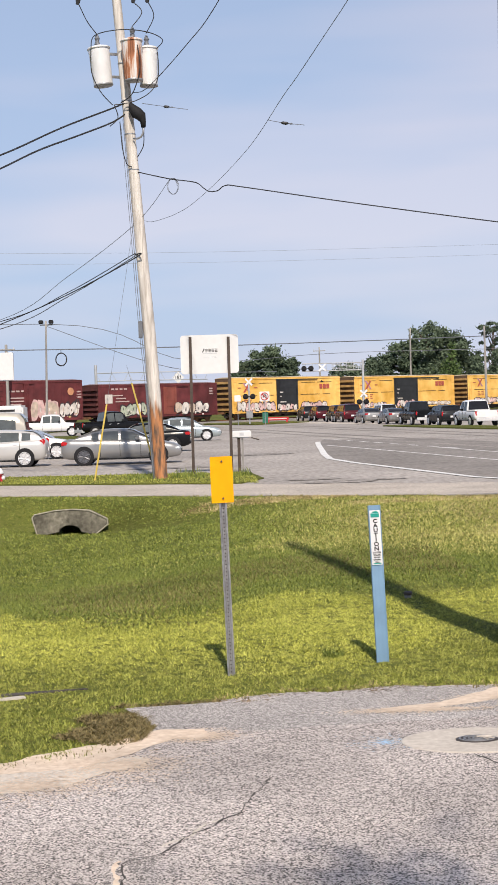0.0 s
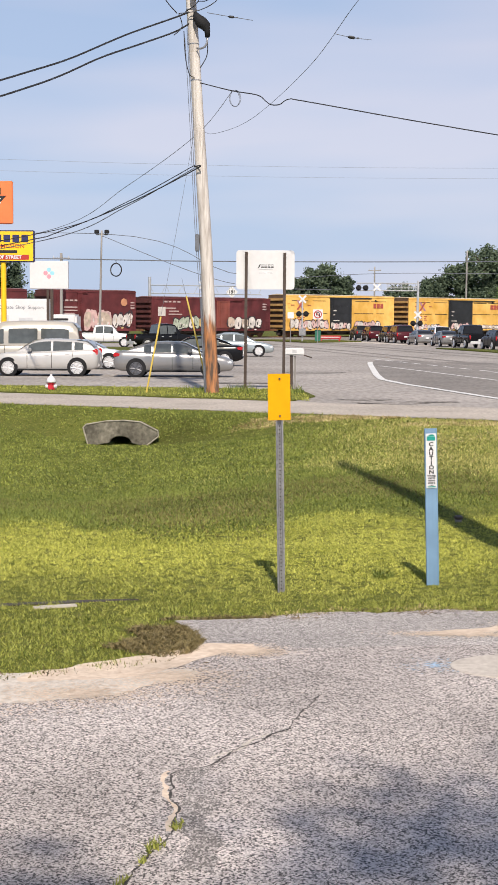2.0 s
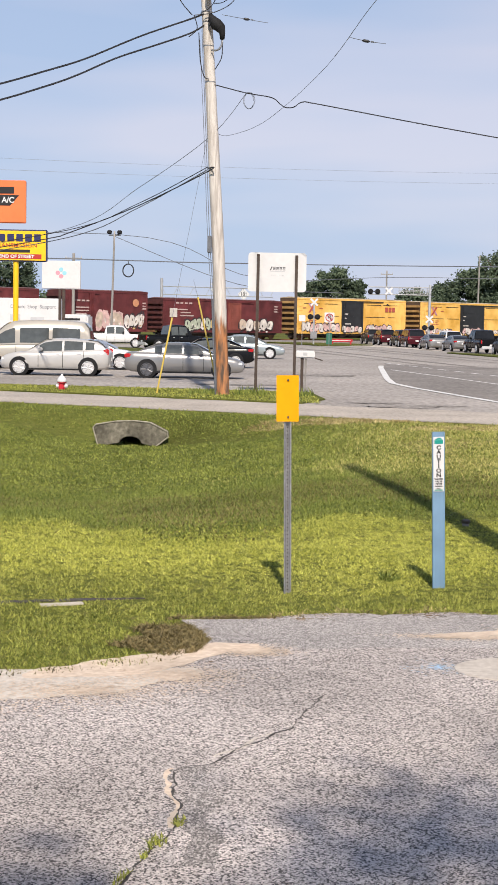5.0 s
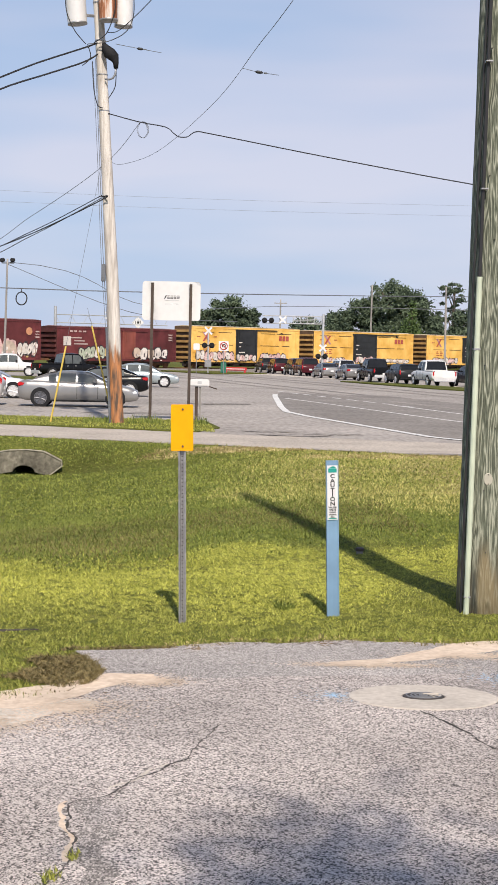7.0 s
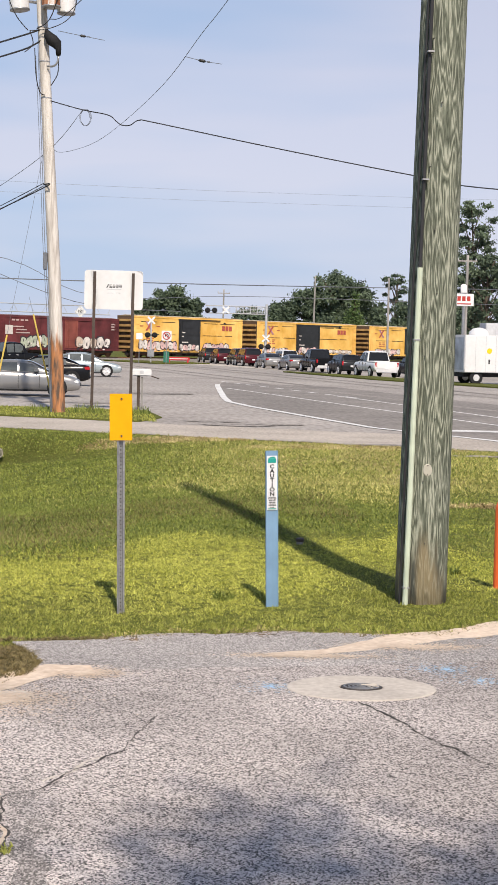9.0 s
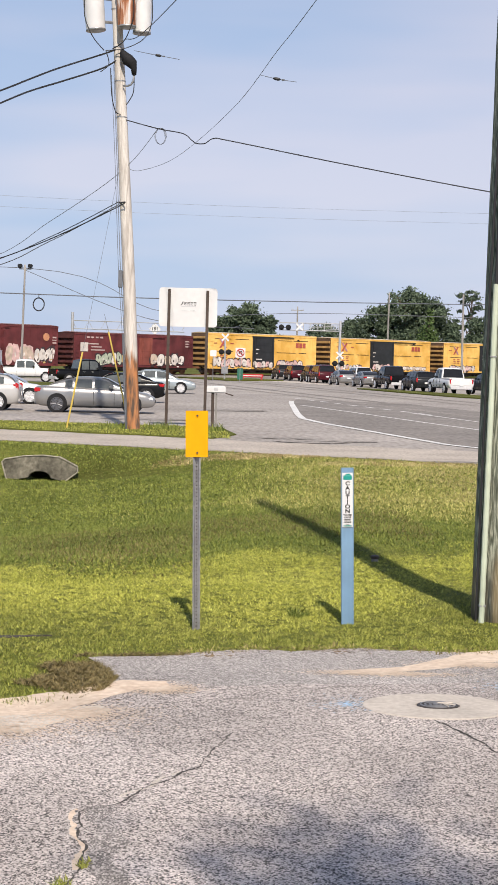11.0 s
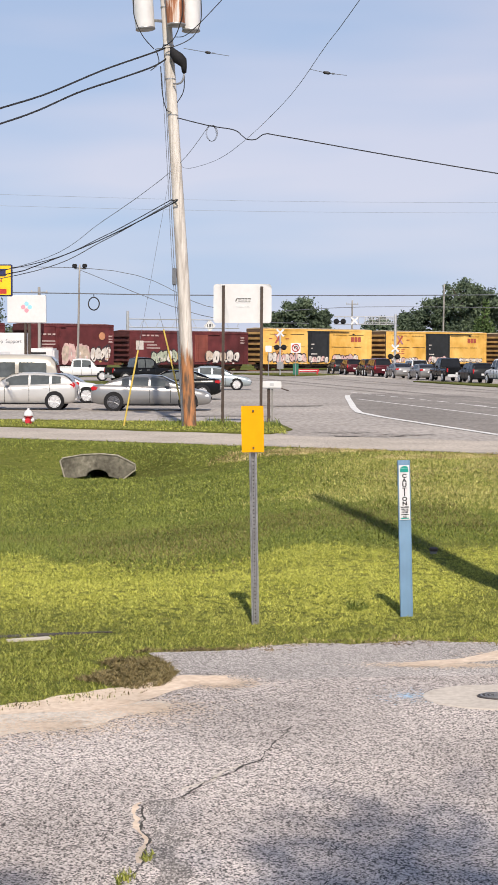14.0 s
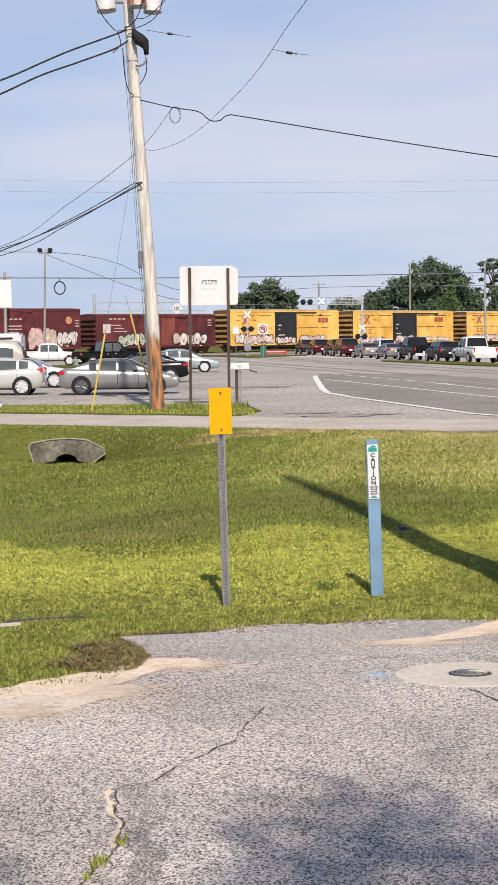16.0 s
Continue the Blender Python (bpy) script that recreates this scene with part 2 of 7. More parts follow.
M_TYL = mat("yellow_boxcar_paint", (0.74, 0.40, 0.06), 0.55, 0, 0.7, 0.16, 0.05, 0.25, 0.4, False, (0.84, 0.53, 0.16))
M_TRED = mat("oxide_red_boxcar_paint", (0.125, 0.027, 0.030), 0.6, 0, 0.8, 0.4, 0.05, 0.2, 0.4)
M_TDOOR = mat("black_door_paint", (0.02, 0.022, 0.025), 0.5, 0, 2, 0.3, 0.05, 0.4)
M_RUST = mat("rusty_steel", (0.16, 0.075, 0.035), 0.85, 0.1, 3, 0.4, 0.3, 0.6)
M_BALLAST = ramp_mat("track_ballast", [(0.3, (0.12, 0.11, 0.10)), (0.7, (0.3, 0.28, 0.26))], 5, 0.95, 0.5, 6, 0.3, 0.2)


def wood_mat(name, stops, zscale=0.35, scale=16.0, ringed=True, rusty=None):
    """Weathered pole timber: long grain with wavering figure; an optional stain below a given height."""
    m = bpy.data.materials.new(name)
    m.use_nodes = True
    n, l = m.node_tree.nodes, m.node_tree.links
    b = n["Principled BSDF"]
    b.inputs["Roughness"].default_value = 0.85
    b.inputs["Specular IOR Level"].default_value = 0.2
    tc = n.new("ShaderNodeTexCoord")
    mp = n.new("ShaderNodeMapping")
    mp.inputs["Scale"].default_value = (1, 1, zscale)
    l.new(tc.outputs["Object"], mp.inputs[0])
    no = n.new("ShaderNodeTexNoise")
    no.inputs["Scale"].default_value, no.inputs["Detail"].default_value = scale * (0.26 if ringed else 0.35), 2
    l.new(mp.outputs[0], no.inputs[0])
    wv = n.new("ShaderNodeMath")
    wv.operation = 'MULTIPLY'
    wv.inputs[1].default_value = 12.0 if ringed else 4.0
    l.new(no.outputs[0], wv.inputs[0])
    fr = n.new("ShaderNodeMath")
    fr.operation = 'PINGPONG'
    fr.inputs[1].default_value = 0.5
    l.new(wv.outputs[0], fr.inputs[0])
    n2 = n.new("ShaderNodeTexNoise")
    n2.inputs["Scale"].default_value, n2.inputs["Detail"].default_value = scale * 4, 5
    l.new(mp.outputs[0], n2.inputs[0])
    ad = n.new("ShaderNodeMath")
    ad.operation = 'MULTIPLY_ADD'
    ad.inputs[1].default_value = 0.75 if ringed else 0.9
    l.new(n2.outputs[0], ad.inputs[0])
    l.new(fr.outputs[0], ad.inputs[2])
    rp = n.new("ShaderNodeValToRGB")
    e = rp.color_ramp.elements
    while len(e) < len(stops):
        e.new(0.5)
    for el, (p, c) in zip(e, stops):
        el.position, el.color = p, (*c, 1)
    l.new(ad.outputs[0], rp.inputs[0])
    out = rp.outputs[0]
    if rusty:
        z0, z1, col, share = rusty
        sp = n.new("ShaderNodeSeparateXYZ")
        l.new(tc.outputs["Object"], sp.inputs[0])
        n3 = n.new("ShaderNodeTexNoise")
        n3.inputs["Scale"].default_value, n3.inputs["Detail"].default_value = 3.0, 4
        mp3 = n.new("ShaderNodeMapping")
        mp3.inputs["Scale"].default_value = (3, 3, 0.4)
        l.new(tc.outputs["Object"], mp3.inputs[0])
        l.new(mp3.outputs[0], n3.inputs[0])
        wob = n.new("ShaderNodeMath")
        wob.operation = 'MULTIPLY_ADD'
        wob.inputs[1].default_value = (z1 - z0) * 2.2
        l.new(n3.outputs[0], wob.inputs[0])
        l.new(sp.outputs[2], wob.inputs[2])
        mr = n.new("ShaderNodeMapRange")
        mr.inputs[1].default_value, mr.inputs[2].default_value = z1 + (z1 - z0), z1 + (z1 - z0) * 1.5
        mr.inputs[3].default_value, mr.inputs[4].default_value = share, 0.0
        l.new(wob.outputs[0], mr.inputs[0])
        mx = n.new("ShaderNodeMix")
        mx.data_type = 'RGBA'
        hue = n.new("ShaderNodeValToRGB")
        he = hue.color_ramp.elements
        he[0].position, he[0].color = 0.36, (col[0] * 0.2, col[1] * 0.3, col[2] * 0.5, 1)
        he[1].position, he[1].color = 0.58, (col[0] * 1.35, col[1] * 1.5, col[2] * 1.4, 1)
        n4 = n.new("ShaderNodeTexNoise")
        n4.inputs["Scale"].default_value, n4.inputs["Detail"].default_value = 4.5, 6
        mp4 = n.new("ShaderNodeMapping")
        mp4.inputs["Scale"].default_value = (2, 2, 0.35)
        mp4.inputs["Location"].default_value = (3, 1, 7)
        l.new(tc.outputs["Object"], mp4.inputs[0])
        l.new(mp4.outputs[0], n4.inputs[0])
        l.new(n4.outputs[0], hue.inputs[0])
        l.new(hue.outputs[0], mx.inputs[7])
        l.new(out, mx.inputs[6])
        l.new(mr.outputs[0], mx.inputs[0])
        out = mx.outputs[2]
    l.new(out, b.inputs["Base Color"])
    bp = n.new("ShaderNodeBump")
    bp.inputs["Strength"].default_value, bp.inputs["Distance"].default_value = 0.6, 0.008
    l.new(ad.outputs[0], bp.inputs["Height"])
    l.new(bp.outputs[0], b.inputs["Normal"])
    return m


M_BIGPOLE = wood_mat("greenish_treated_pine", [(0.32, (0.060, 0.068, 0.050)), (0.5, (0.115, 0.127, 0.095)), (0.68, (0.18, 0.195, 0.148)), (0.86, (0.36, 0.37, 0.295))], 0.085, 52, True, (0.0, 0.5, (0.20, 0.14, 0.085), 0.7))
M_POLE = wood_mat("sun_bleached_pole_wood", [(0.3, (0.38, 0.34, 0.305)), (0.7, (0.57, 0.53, 0.49)), (1.0, (0.70, 0.66, 0.61))], 0.08, 11, False, (1.7, 2.5, (0.36, 0.125, 0.04), 0.9))
M_GREYPOLE = wood_mat("grey_pole_wood", [(0.3, (0.20, 0.19, 0.18)), (1.0, (0.38, 0.36, 0.34))], 0.08, 8, False)

# ---------------- building helpers ----------------
def link(name, bm, material, smooth=False):
    me = bpy.data.meshes.new(name)
    if smooth:
        for f in bm.faces:
            f.smooth = True
    bm.to_mesh(me)
    bm.free()
    for mm in (material if isinstance(material, (list, tuple)) else [material]):
        me.materials.append(mm)
    return new(name, me)


def part(name, bm, material, parent, label="", smooth=False):
    ob = link(name, bm, material, smooth)
    ob.parent = parent
    if label:
        ob["label"] = label
    return ob


def thing(name, label, category, m=None, group=""):
    ob = new(name)
    ob.empty_display_size = 0.2
    if m is not None:
        ob.matrix_basis = m
    return tagged(ob, label, category, group)


def box(bm, x0, y0, z0, x1, y1, z1, bevel=0.0):
    r = bmesh.ops.create_cube(bm, size=1.0)
    vs = r["verts"]
    bmesh.ops.scale(bm, vec=(x1 - x0, y1 - y0, z1 - z0), verts=vs)
    bmesh.ops.translate(bm, vec=((x0 + x1) / 2, (y0 + y1) / 2, (z0 + z1) / 2), verts=vs)
    if bevel:
        es = list({e for v in vs for e in v.link_edges})
        bmesh.ops.bevel(bm, geom=es, offset=bevel, segments=2, affect='EDGES')
    return bm


def boxed(*a, bevel=0.0):
    return box(bmesh.new(), *a, bevel=bevel)


def tube(bm, pts, r, seg=8, caps=True):
    """A round bar along the points; r is one radius or one for each point."""
    pts = [Vector(p) for p in pts]
    rs = r if isinstance(r, (list, tuple)) else [r] * len(pts)
    rings, up = [], None
    for i, p in enumerate(pts):
        d = (pts[min(i + 1, len(pts) - 1)] - pts[max(i - 1, 0)]).normalized()
        if up is None:
            up = d.orthogonal().normalized()
        side = d.cross(up).normalized()
        up = side.cross(d).normalized()
        rings.append([bm.verts.new(p + rs[i] * (math.cos(a) * up + math.sin(a) * side)) for a in (2 * math.pi * k / seg for k in range(seg))])
    for a, b in zip(rings, rings[1:]):
        for k in range(seg):
            bm.faces.new((a[k], a[(k + 1) % seg], b[(k + 1) % seg], b[k]))
    if caps:
        bm.faces.new(rings[0][::-1])
        bm.faces.new(rings[-1])
    return bm


def tubed(pts, r, seg=8):
    return tube(bmesh.new(), pts, r, seg)


def lathe(profile, seg=24, axis='Z'):
    """A turned body from (radius, height) pairs."""
    bm = bmesh.new()
    rings = []
    for r, h in profile:
        ring = []
        for k in range(seg):
            a = 2 * math.pi * k / seg
            c, s = r * math.cos(a), r * math.sin(a)
            ring.append(bm.verts.new((c, s, h) if axis == 'Z' else (c, h, s)))
        rings.append(ring)
    for a, b in zip(rings, rings[1:]):
        for k in range(seg):
            bm.faces.new((a[k], a[(k + 1) % seg], b[(k + 1) % seg], b[k]))
    bm.faces.new(rings[0][::-1])
    bm.faces.new(rings[-1])
    bmesh.ops.recalc_face_normals(bm, faces=bm.faces)
    return bm


def poly(pts, depth=None):
    """A flat polygon, or with depth (a vector) a slab."""
    bm = bmesh.new()
    vs = [bm.verts.new(p) for p in pts]
    f = bm.faces.new(vs)
    if depth is not None:
        r = bmesh.ops.extrude_face_region(bm, geom=[f])
        bmesh.ops.translate(bm, vec=depth, verts=[g for g in r["geom"] if isinstance(g, bmesh.types.BMVert)])
        bmesh.ops.recalc_face_normals(bm, faces=bm.faces)
    return bm


def rounded_plate(x0, z0, x1, z1, r, y, t, seg=5):
    pts = []
    for cx, cz, a0 in ((x1 - r, z1 - r, 0), (x0 + r, z1 - r, 90), (x0 + r, z0 + r, 180), (x1 - r, z0 + r, 270)):
        for k in range(seg + 1):
            a = radians(a0 + 90 * k / seg)
            pts.append((cx + r * math.cos(a), y, cz + r * math.sin(a)))
    return poly(pts, (0, t, 0))


def words(text, size, material, parent, x, y, z, name="lettering", sx=1.0, rz=0.0, spacing=1.0, bold=0.0, label=""):
    """Raised flat letters that face -y, centred at the place."""
    cu = bpy.data.curves.new(name, 'FONT')
    cu.body, cu.size, cu.align_x, cu.align_y = text, size, 'CENTER', 'CENTER'
    cu.extrude, cu.offset, cu.space_line = 0.001, bold, spacing
    tmp = bpy.data.objects.new("tmp", cu)
    me = bpy.data.meshes.new_from_object(tmp)
    bpy.data.objects.remove(tmp)
    me.materials.append(material)
    ob = new(name, me)
    ob.matrix_basis = Matrix.Translation((x, y, z)) @ pose(0, 0, 0, 90, 0, rz) @ Matrix.Diagonal((sx, 1, 1, 1))
    ob.parent = parent
    if label:
        ob["label"] = label
    return ob


def smooth01(v):
    v = max(0.0, min(1.0, v))
    return v * v * (3 - 2 * v)


def drive_edge(x):
    return 39.3 - 0.5 * x


EDGE = [(-30, 6.2), (-6, 7.2), (-3, 7.75), (-1.28, 8.12), (-0.73, 8.42), (-0.50, 8.75), (-0.42, 9.25), (-0.36, 9.6), (-0.07, 9.85), (0.65, 10.05), (1.17, 10.12), (1.54, 10.0), (2.06, 10.05), (2.54, 10.45), (4.0, 11.0), (30, 13)]


def lawn_edge(x):
    for (a, ya), (b, yb) in zip(EDGE, EDGE[1:]):
        if x <= b:
            return ya + (yb - ya) * (x - a) / (b - a)
    return EDGE[-1][1]


def gz(x, y):
    """Height of the ground: forecourt at 0.45 m, falling through a ditch to the road's level."""
    b = drive_edge(max(-14, min(14, x)))
    base = 0.45 * (1 - smooth01((y - 10.5) / (b - 11.0)))
    ditch = 0.74 * math.exp(-((x + 3.8) / 4.2) ** 2) * smooth01((y - 12) / 16) * (1 - smooth01((y - b + 3.0) / 2.5))
    dip = 0.13 * smooth01((y - 11.6) / 3.5) * (1 - smooth01((y - b + 9.5) / 6.0))
    return base - ditch - dip

# ---------------- ground ----------------
def axis_steps(bands):
    out = []
    for a, b, s in bands:
        v = a
        while v < b - 1e-6:
            out.append(v)
            v += s
    return out + [bands[-1][1]]


def sheet(name, xs, ys, zf, material, smooth=True):
    verts = [(x, y, zf(x, y)) for y in ys for x in xs]
    nx = len(xs)
    faces = [(j * nx + i, j * nx + i + 1, (j + 1) * nx + i + 1, (j + 1) * nx + i) for j in range(len(ys) - 1) for i in range(nx - 1)]
    me = bpy.data.meshes.new(name)
    me.from_pydata(verts, [], faces)
    me.materials.append(material)
    for p in me.polygons:
        p.use_smooth = smooth
    return new(name, me)


gx = axis_steps([(-3000, -300, 900), (-300, -40, 40), (-40, -14, 4), (-14, 14, 0.5), (14, 40, 4), (40, 300, 40), (300, 3000, 900)])
gy = axis_steps([(-400, -20, 60), (-20, 8, 2), (8, 46, 0.5), (46, 60, 2), (60, 300, 30), (300, 4000, 600)])
tagged(sheet("ground", gx, gy, gz, M_SOIL), "grassy ground sloping into a shallow ditch", "ground", kind="structure")

# forecourt of coarse old asphalt with a ragged edge
fx = axis_steps([(-30, -4, 1.0), (-4, 5, 0.03), (5, 30, 1.0)])
me = bpy.data.meshes.new("forecourt")
verts, faces = [], []
for x in fx:
    e = lawn_edge(x) + 0.10 * noise.noise((x * 2.2, 0, 0)) + 0.05 * noise.noise((x * 9, 3, 0))
    y0 = 3.0
    verts.append((x, e, 0.448))
    verts.append((x, e - 0.015, 0.462))
    verts.append((x, e - 1.0, 0.463))
    verts.append((x, y0, 0.463))
    verts.append((x, -40, 0.463))
for i in range(len(fx) - 1):
    for k in range(4):
        a = i * 5 + k
        faces.append((a, a + 1, a + 6, a + 5))
me.from_pydata(verts, [], [f[::-1] for f in faces])
me.materials.append(M_ASPH)
forecourt = tagged(new("forecourt", me), "coarse pale grey worn asphalt forecourt", "pavement", kind="structure")


def flat_patch(name, outline, z, material, label, category, jitter=0.0, kind="stuff", seed=1):
    rng = random.Random(seed)
    pts = []
    n = len(outline)
    for i in range(n):
        a, b = Vector(outline[i]), Vector(outline[(i + 1) % n])
        steps = max(1, int((b - a).length / 0.05)) if jitter else 1
        for k in range(steps):
            p = a.lerp(b, k / steps)
            p = p + jitter * Vector((noise.noise((p.x * 5 + seed, p.y * 5, 0)) + 0.4 * noise.noise((p.x * 17, p.y * 17, seed)), noise.noise((p.x * 5, p.y * 5 + seed, 9)) + 0.4 * noise.noise((p.x * 17, p.y * 17, seed + 5))))
            pts.append((p.x, p.y, z))
    bm = poly(pts)
    bmesh.ops.triangulate(bm, faces=bm.faces)
    bmesh.ops.recalc_face_normals(bm, faces=bm.faces)
    for f in bm.faces:
        if f.normal.z < 0:
            f.normal_flip()
    return tagged(link(name, bm, material), label, category, kind=kind)


flat_patch("sand_drift", [(-1.35, 7.95), (-0.98, 8.02), (-0.85, 8.02), (-0.66, 8.2), (-0.40, 8.62), (-0.17, 8.78), (-0.16, 8.95), (-0.42, 8.98), (-0.55, 8.85), (-0.8, 8.6), (-1.3, 8.2)], 0.4648, M_SAND, "pale pinkish sand washed along the lawn edge", "sand", 0.05, seed=3)
flat_patch("sand_drift", [(0.88, 9.25), (1.3, 9.35), (1.62, 9.55), (2.1, 9.85), (3.2, 10.4), (3.2, 10.7), (2.5, 10.5), (2.05, 10.1), (1.75, 10.02), (1.55, 9.78), (1.25, 9.5), (0.9, 9.36)], 0.4652, M_SAND, "pale sand drift beside the lawn edge", "sand", 0.04, seed=5)
flat_patch("asphalt_patch", [(-0.42, 8.96), (-0.2, 9.02), (0.1, 8.85), (0.75, 8.95), (1.2, 8.98), (1.9, 9.1), (3.2, 9.6), (5, 10.4), (5, 11.0), (2.54, 10.35), (2.06, 9.95), (1.17, 10.0), (0.65, 9.95), (-0.07, 9.75), (-0.40, 9.69), (-0.66, 9.64), (-0.58, 9.4)], 0.4637, M_ASPH2, "smoother darker asphalt band along the lawn", "pavement", 0.035, "structure", 8)


M_FILM = ramp_mat("thin_pale_sand_film", [(0.3, (0.50, 0.445, 0.385)), (0.5, (0.60, 0.54, 0.47)), (0.7, (0.68, 0.615, 0.54))], 30, 0.95, 0.2, 6, 2.0, 0.10, 0, 0.003, (1, 0.6, 1), 0.2)
flat_patch("sand_film", [(-4.2, 7.55), (-3.0, 7.82), (-2.0, 8.02), (-1.26, 8.18), (-1.03, 8.15), (-0.79, 8.28), (-0.54, 8.28), (-0.44, 8.16), (-0.57, 7.98), (-0.75, 7.78), (-0.98, 7.62), (-1.25, 7.5), (-2.2, 7.3), (-4.2, 6.75)], 0.4642, M_FILM, "thin film of pale sand washed over the asphalt", "sand", 0.07, seed=14)


def spray_flecks(x, y, rx, ry, n, seed, material=None, name="blue_spray_mark", label="faded blue utility spray flecks on asphalt", category="paint mark", big=0.011):
    """Many small flecks lying on the stones."""
    rg = random.Random(seed)
    bm = bmesh.new()
    for k in range(n):
        a, r = rg.uniform(0, 6.283), abs(rg.gauss(0, 0.5))
        cx, cy, s = x + rx * r * math.cos(a), y + ry * r * math.sin(a), rg.uniform(0.004, big)
        bm.faces.new([bm.verts.new((cx + s * math.cos(b), cy + s * math.sin(b), 0.4641 + k * 1e-6)) for b in (0.3, 1.6, 2.9, 4.1, 5.4)])
    tagged(link(name, bm, material or M_BLUEPAINT), label, category, kind="stuff")


spray_flecks(0.82, 8.43, 0.24, 0.22, 230, 1, big=0.007)
spray_flecks(1.87, 8.92, 0.24, 0.22, 300, 2, big=0.008)
spray_flecks(2.02, 8.62, 0.26, 0.2, 150, 3, big=0.008)
for k, (x, y, rx, ry) in enumerate([(-1.9, 7.4, 0.9, 0.30), (-1.0, 7.72, 0.6, 0.32), (-0.6, 8.1, 0.42, 0.30), (-0.2, 8.75, 0.25, 0.16), (1.1, 9.28, 0.5, 0.10), (1.8, 9.6, 0.5, 0.16), (-3, 7.1, 0.9, 0.30)]):
    spray_flecks(x, y, rx, ry, 2600, 60 + k, M_SAND, "sand_grains", "loose sand grains strewn over the asphalt", "sand", 0.008)
for k, (x, y) in enumerate([(-0.75, 8.25), (-0.95, 8.05), (-0.6, 8.5), (2.2, 9.95), (1.9, 9.9), (0.9, 9.95), (0.1, 9.75)]):
    spray_flecks(x, y, 0.28, 0.10, 60, 80 + k, M_DEAD, "leaf_litter", "brown leaf litter along the asphalt edge", "leaf litter", 0.013)


def crack(name, pts, width, label, depth_mat, seed):
    rng = random.Random(seed)
    line = []
    for a, b in zip(pts, pts[1:]):
        a, b = Vector(a), Vector(b)
        n = max(2, int((b - a).length / 0.025))
        for k in range(n):
            p = a.lerp(b, k / n)
            line.append((p.x + 0.035 * noise.noise((p.x * 5, p.y * 5, seed)) + rng.uniform(-0.006, 0.006), p.y + 0.04 * noise.noise((p.x * 4, p.y * 4, seed + 9)), width * max(0.25, 0.62 + 1.1 * noise.noise((p.x * 9, p.y * 9, seed)) + rng.uniform(-0.2, 0.4))))
    bm = bmesh.new()
    prev = None
    zc = 0.4639 if "lip" in name else 0.4646
    for i, (x, y, w) in enumerate(line):
        q = line[min(i + 1, len(line) - 1)]
        p = line[max(i - 1, 0)]
        d = Vector((q[1] - p[1], p[0] - q[0])).normalized() * w / 2
        cur = (bm.verts.new((x - d.x, y - d.y, zc)), bm.verts.new((x + d.x, y + d.y, zc)))
        if prev:
            bm.faces.new((prev[0], prev[1], cur[1], cur[0]))
        prev = cur
    bmesh.ops.recalc_face_normals(bm, faces=bm.faces)
    return tagged(link(name, bm, depth_mat), label, "crack", kind="stuff")


M_CRACK = mat("crack_dirt", (0.06, 0.053, 0.048), 0.95, 0, 40, 0.4, 0.3, 5)
crack("asphalt_crack", [(0.20, 7.75), (0.02, 7.1), (-0.18, 6.72), (-0.30, 6.5), (-0.45, 6.33)], 0.012, "dark crack running across the asphalt", M_CRACK, 1)
crack("asphalt_crack", [(-0.44, 6.35), (-0.445, 6.0), (-0.40, 5.75), (-0.42, 5.55), (-0.46, 5.4), (-0.51, 5.19), (-0.62, 4.6)], 0.011, "open crack in asphalt with pale broken lips", M_CRACK, 2)
crack("asphalt_crack", [(1.26, 8.08), (1.38, 7.7), (1.49, 7.2), (1.58, 7.02), (1.68, 6.8), (1.75, 6.4), (1.8, 5.5)], 0.018, "dark crack beside the concrete collar", M_CRACK, 4)
crack("asphalt_crack", [(-0.2, 8.35), (0.3, 8.55), (0.75, 8.85), (1.0, 8.9)], 0.006, "fine seam in the asphalt", M_CRACK, 6)
crack("crack_lip", [(-0.462, 6.37), (-0.472, 6.25), (-0.466, 6.1), (-0.452, 5.98), (-0.424, 5.84), (-0.418, 5.7), (-0.43, 5.6)], 0.030, "pale broken lip of the crack", M_SAND, 2)

crack("crack_lip", [(-0.06, 6.98), (-0.14, 6.85), (-0.24, 6.66), (-0.31, 6.55)], 0.016, "pale broken lip of the crack", M_FILM, 17)
flat_patch("asphalt_stain", [(-0.42, 6.42), (-0.33, 6.46), (-0.29, 6.1), (-0.25, 5.6), (-0.26, 5.2), (-0.36, 5.2), (-0.37, 5.7), (-0.40, 6.1)], 0.4636, M_ASPH3, "dark damp stain beside the crack", "stain", 0.07, seed=31)

# concrete collar with the valve cover
collar = thing("valve_collar", "round pale concrete collar with an iron valve cover", "valve cover", pose(1.305, 8.40, 0.463) @ Matrix.Diagonal((1, 0.76, 1, 1)))
part("collar_ring", lathe([(0.405, -0.02), (0.405, 0.004), (0.395, 0.007), (0.12, 0.008), (0.118, -0.02)], 40), M_COLLAR, collar, "pale concrete ring")
part("cover", lathe([(0.114, -0.02), (0.114, 0.009), (0.109, 0.012), (0.0, 0.012)], 28), M_IRON, collar, "dark cast iron cover")
for k in range(4):
    part("raised_ring", lathe([(0.018 + k * 0.024, 0.010), (0.018 + k * 0.024, 0.0155), (0.026 + k * 0.024, 0.0155), (0.026 + k * 0.024, 0.010)], 24), M_STEEL, collar)
rng = random.Random(2)
for k in range(5):
    a = rng.uniform(0, 6.28)
    bm = tubed([(0.03 * math.cos(a + 1), 0.03 * math.sin(a + 1), 0.0165), (0.095 * math.cos(a), 0.095 * math.sin(a), 0.0165)], 0.004, 6)
    part("rib", bm, M_COLLAR, collar)

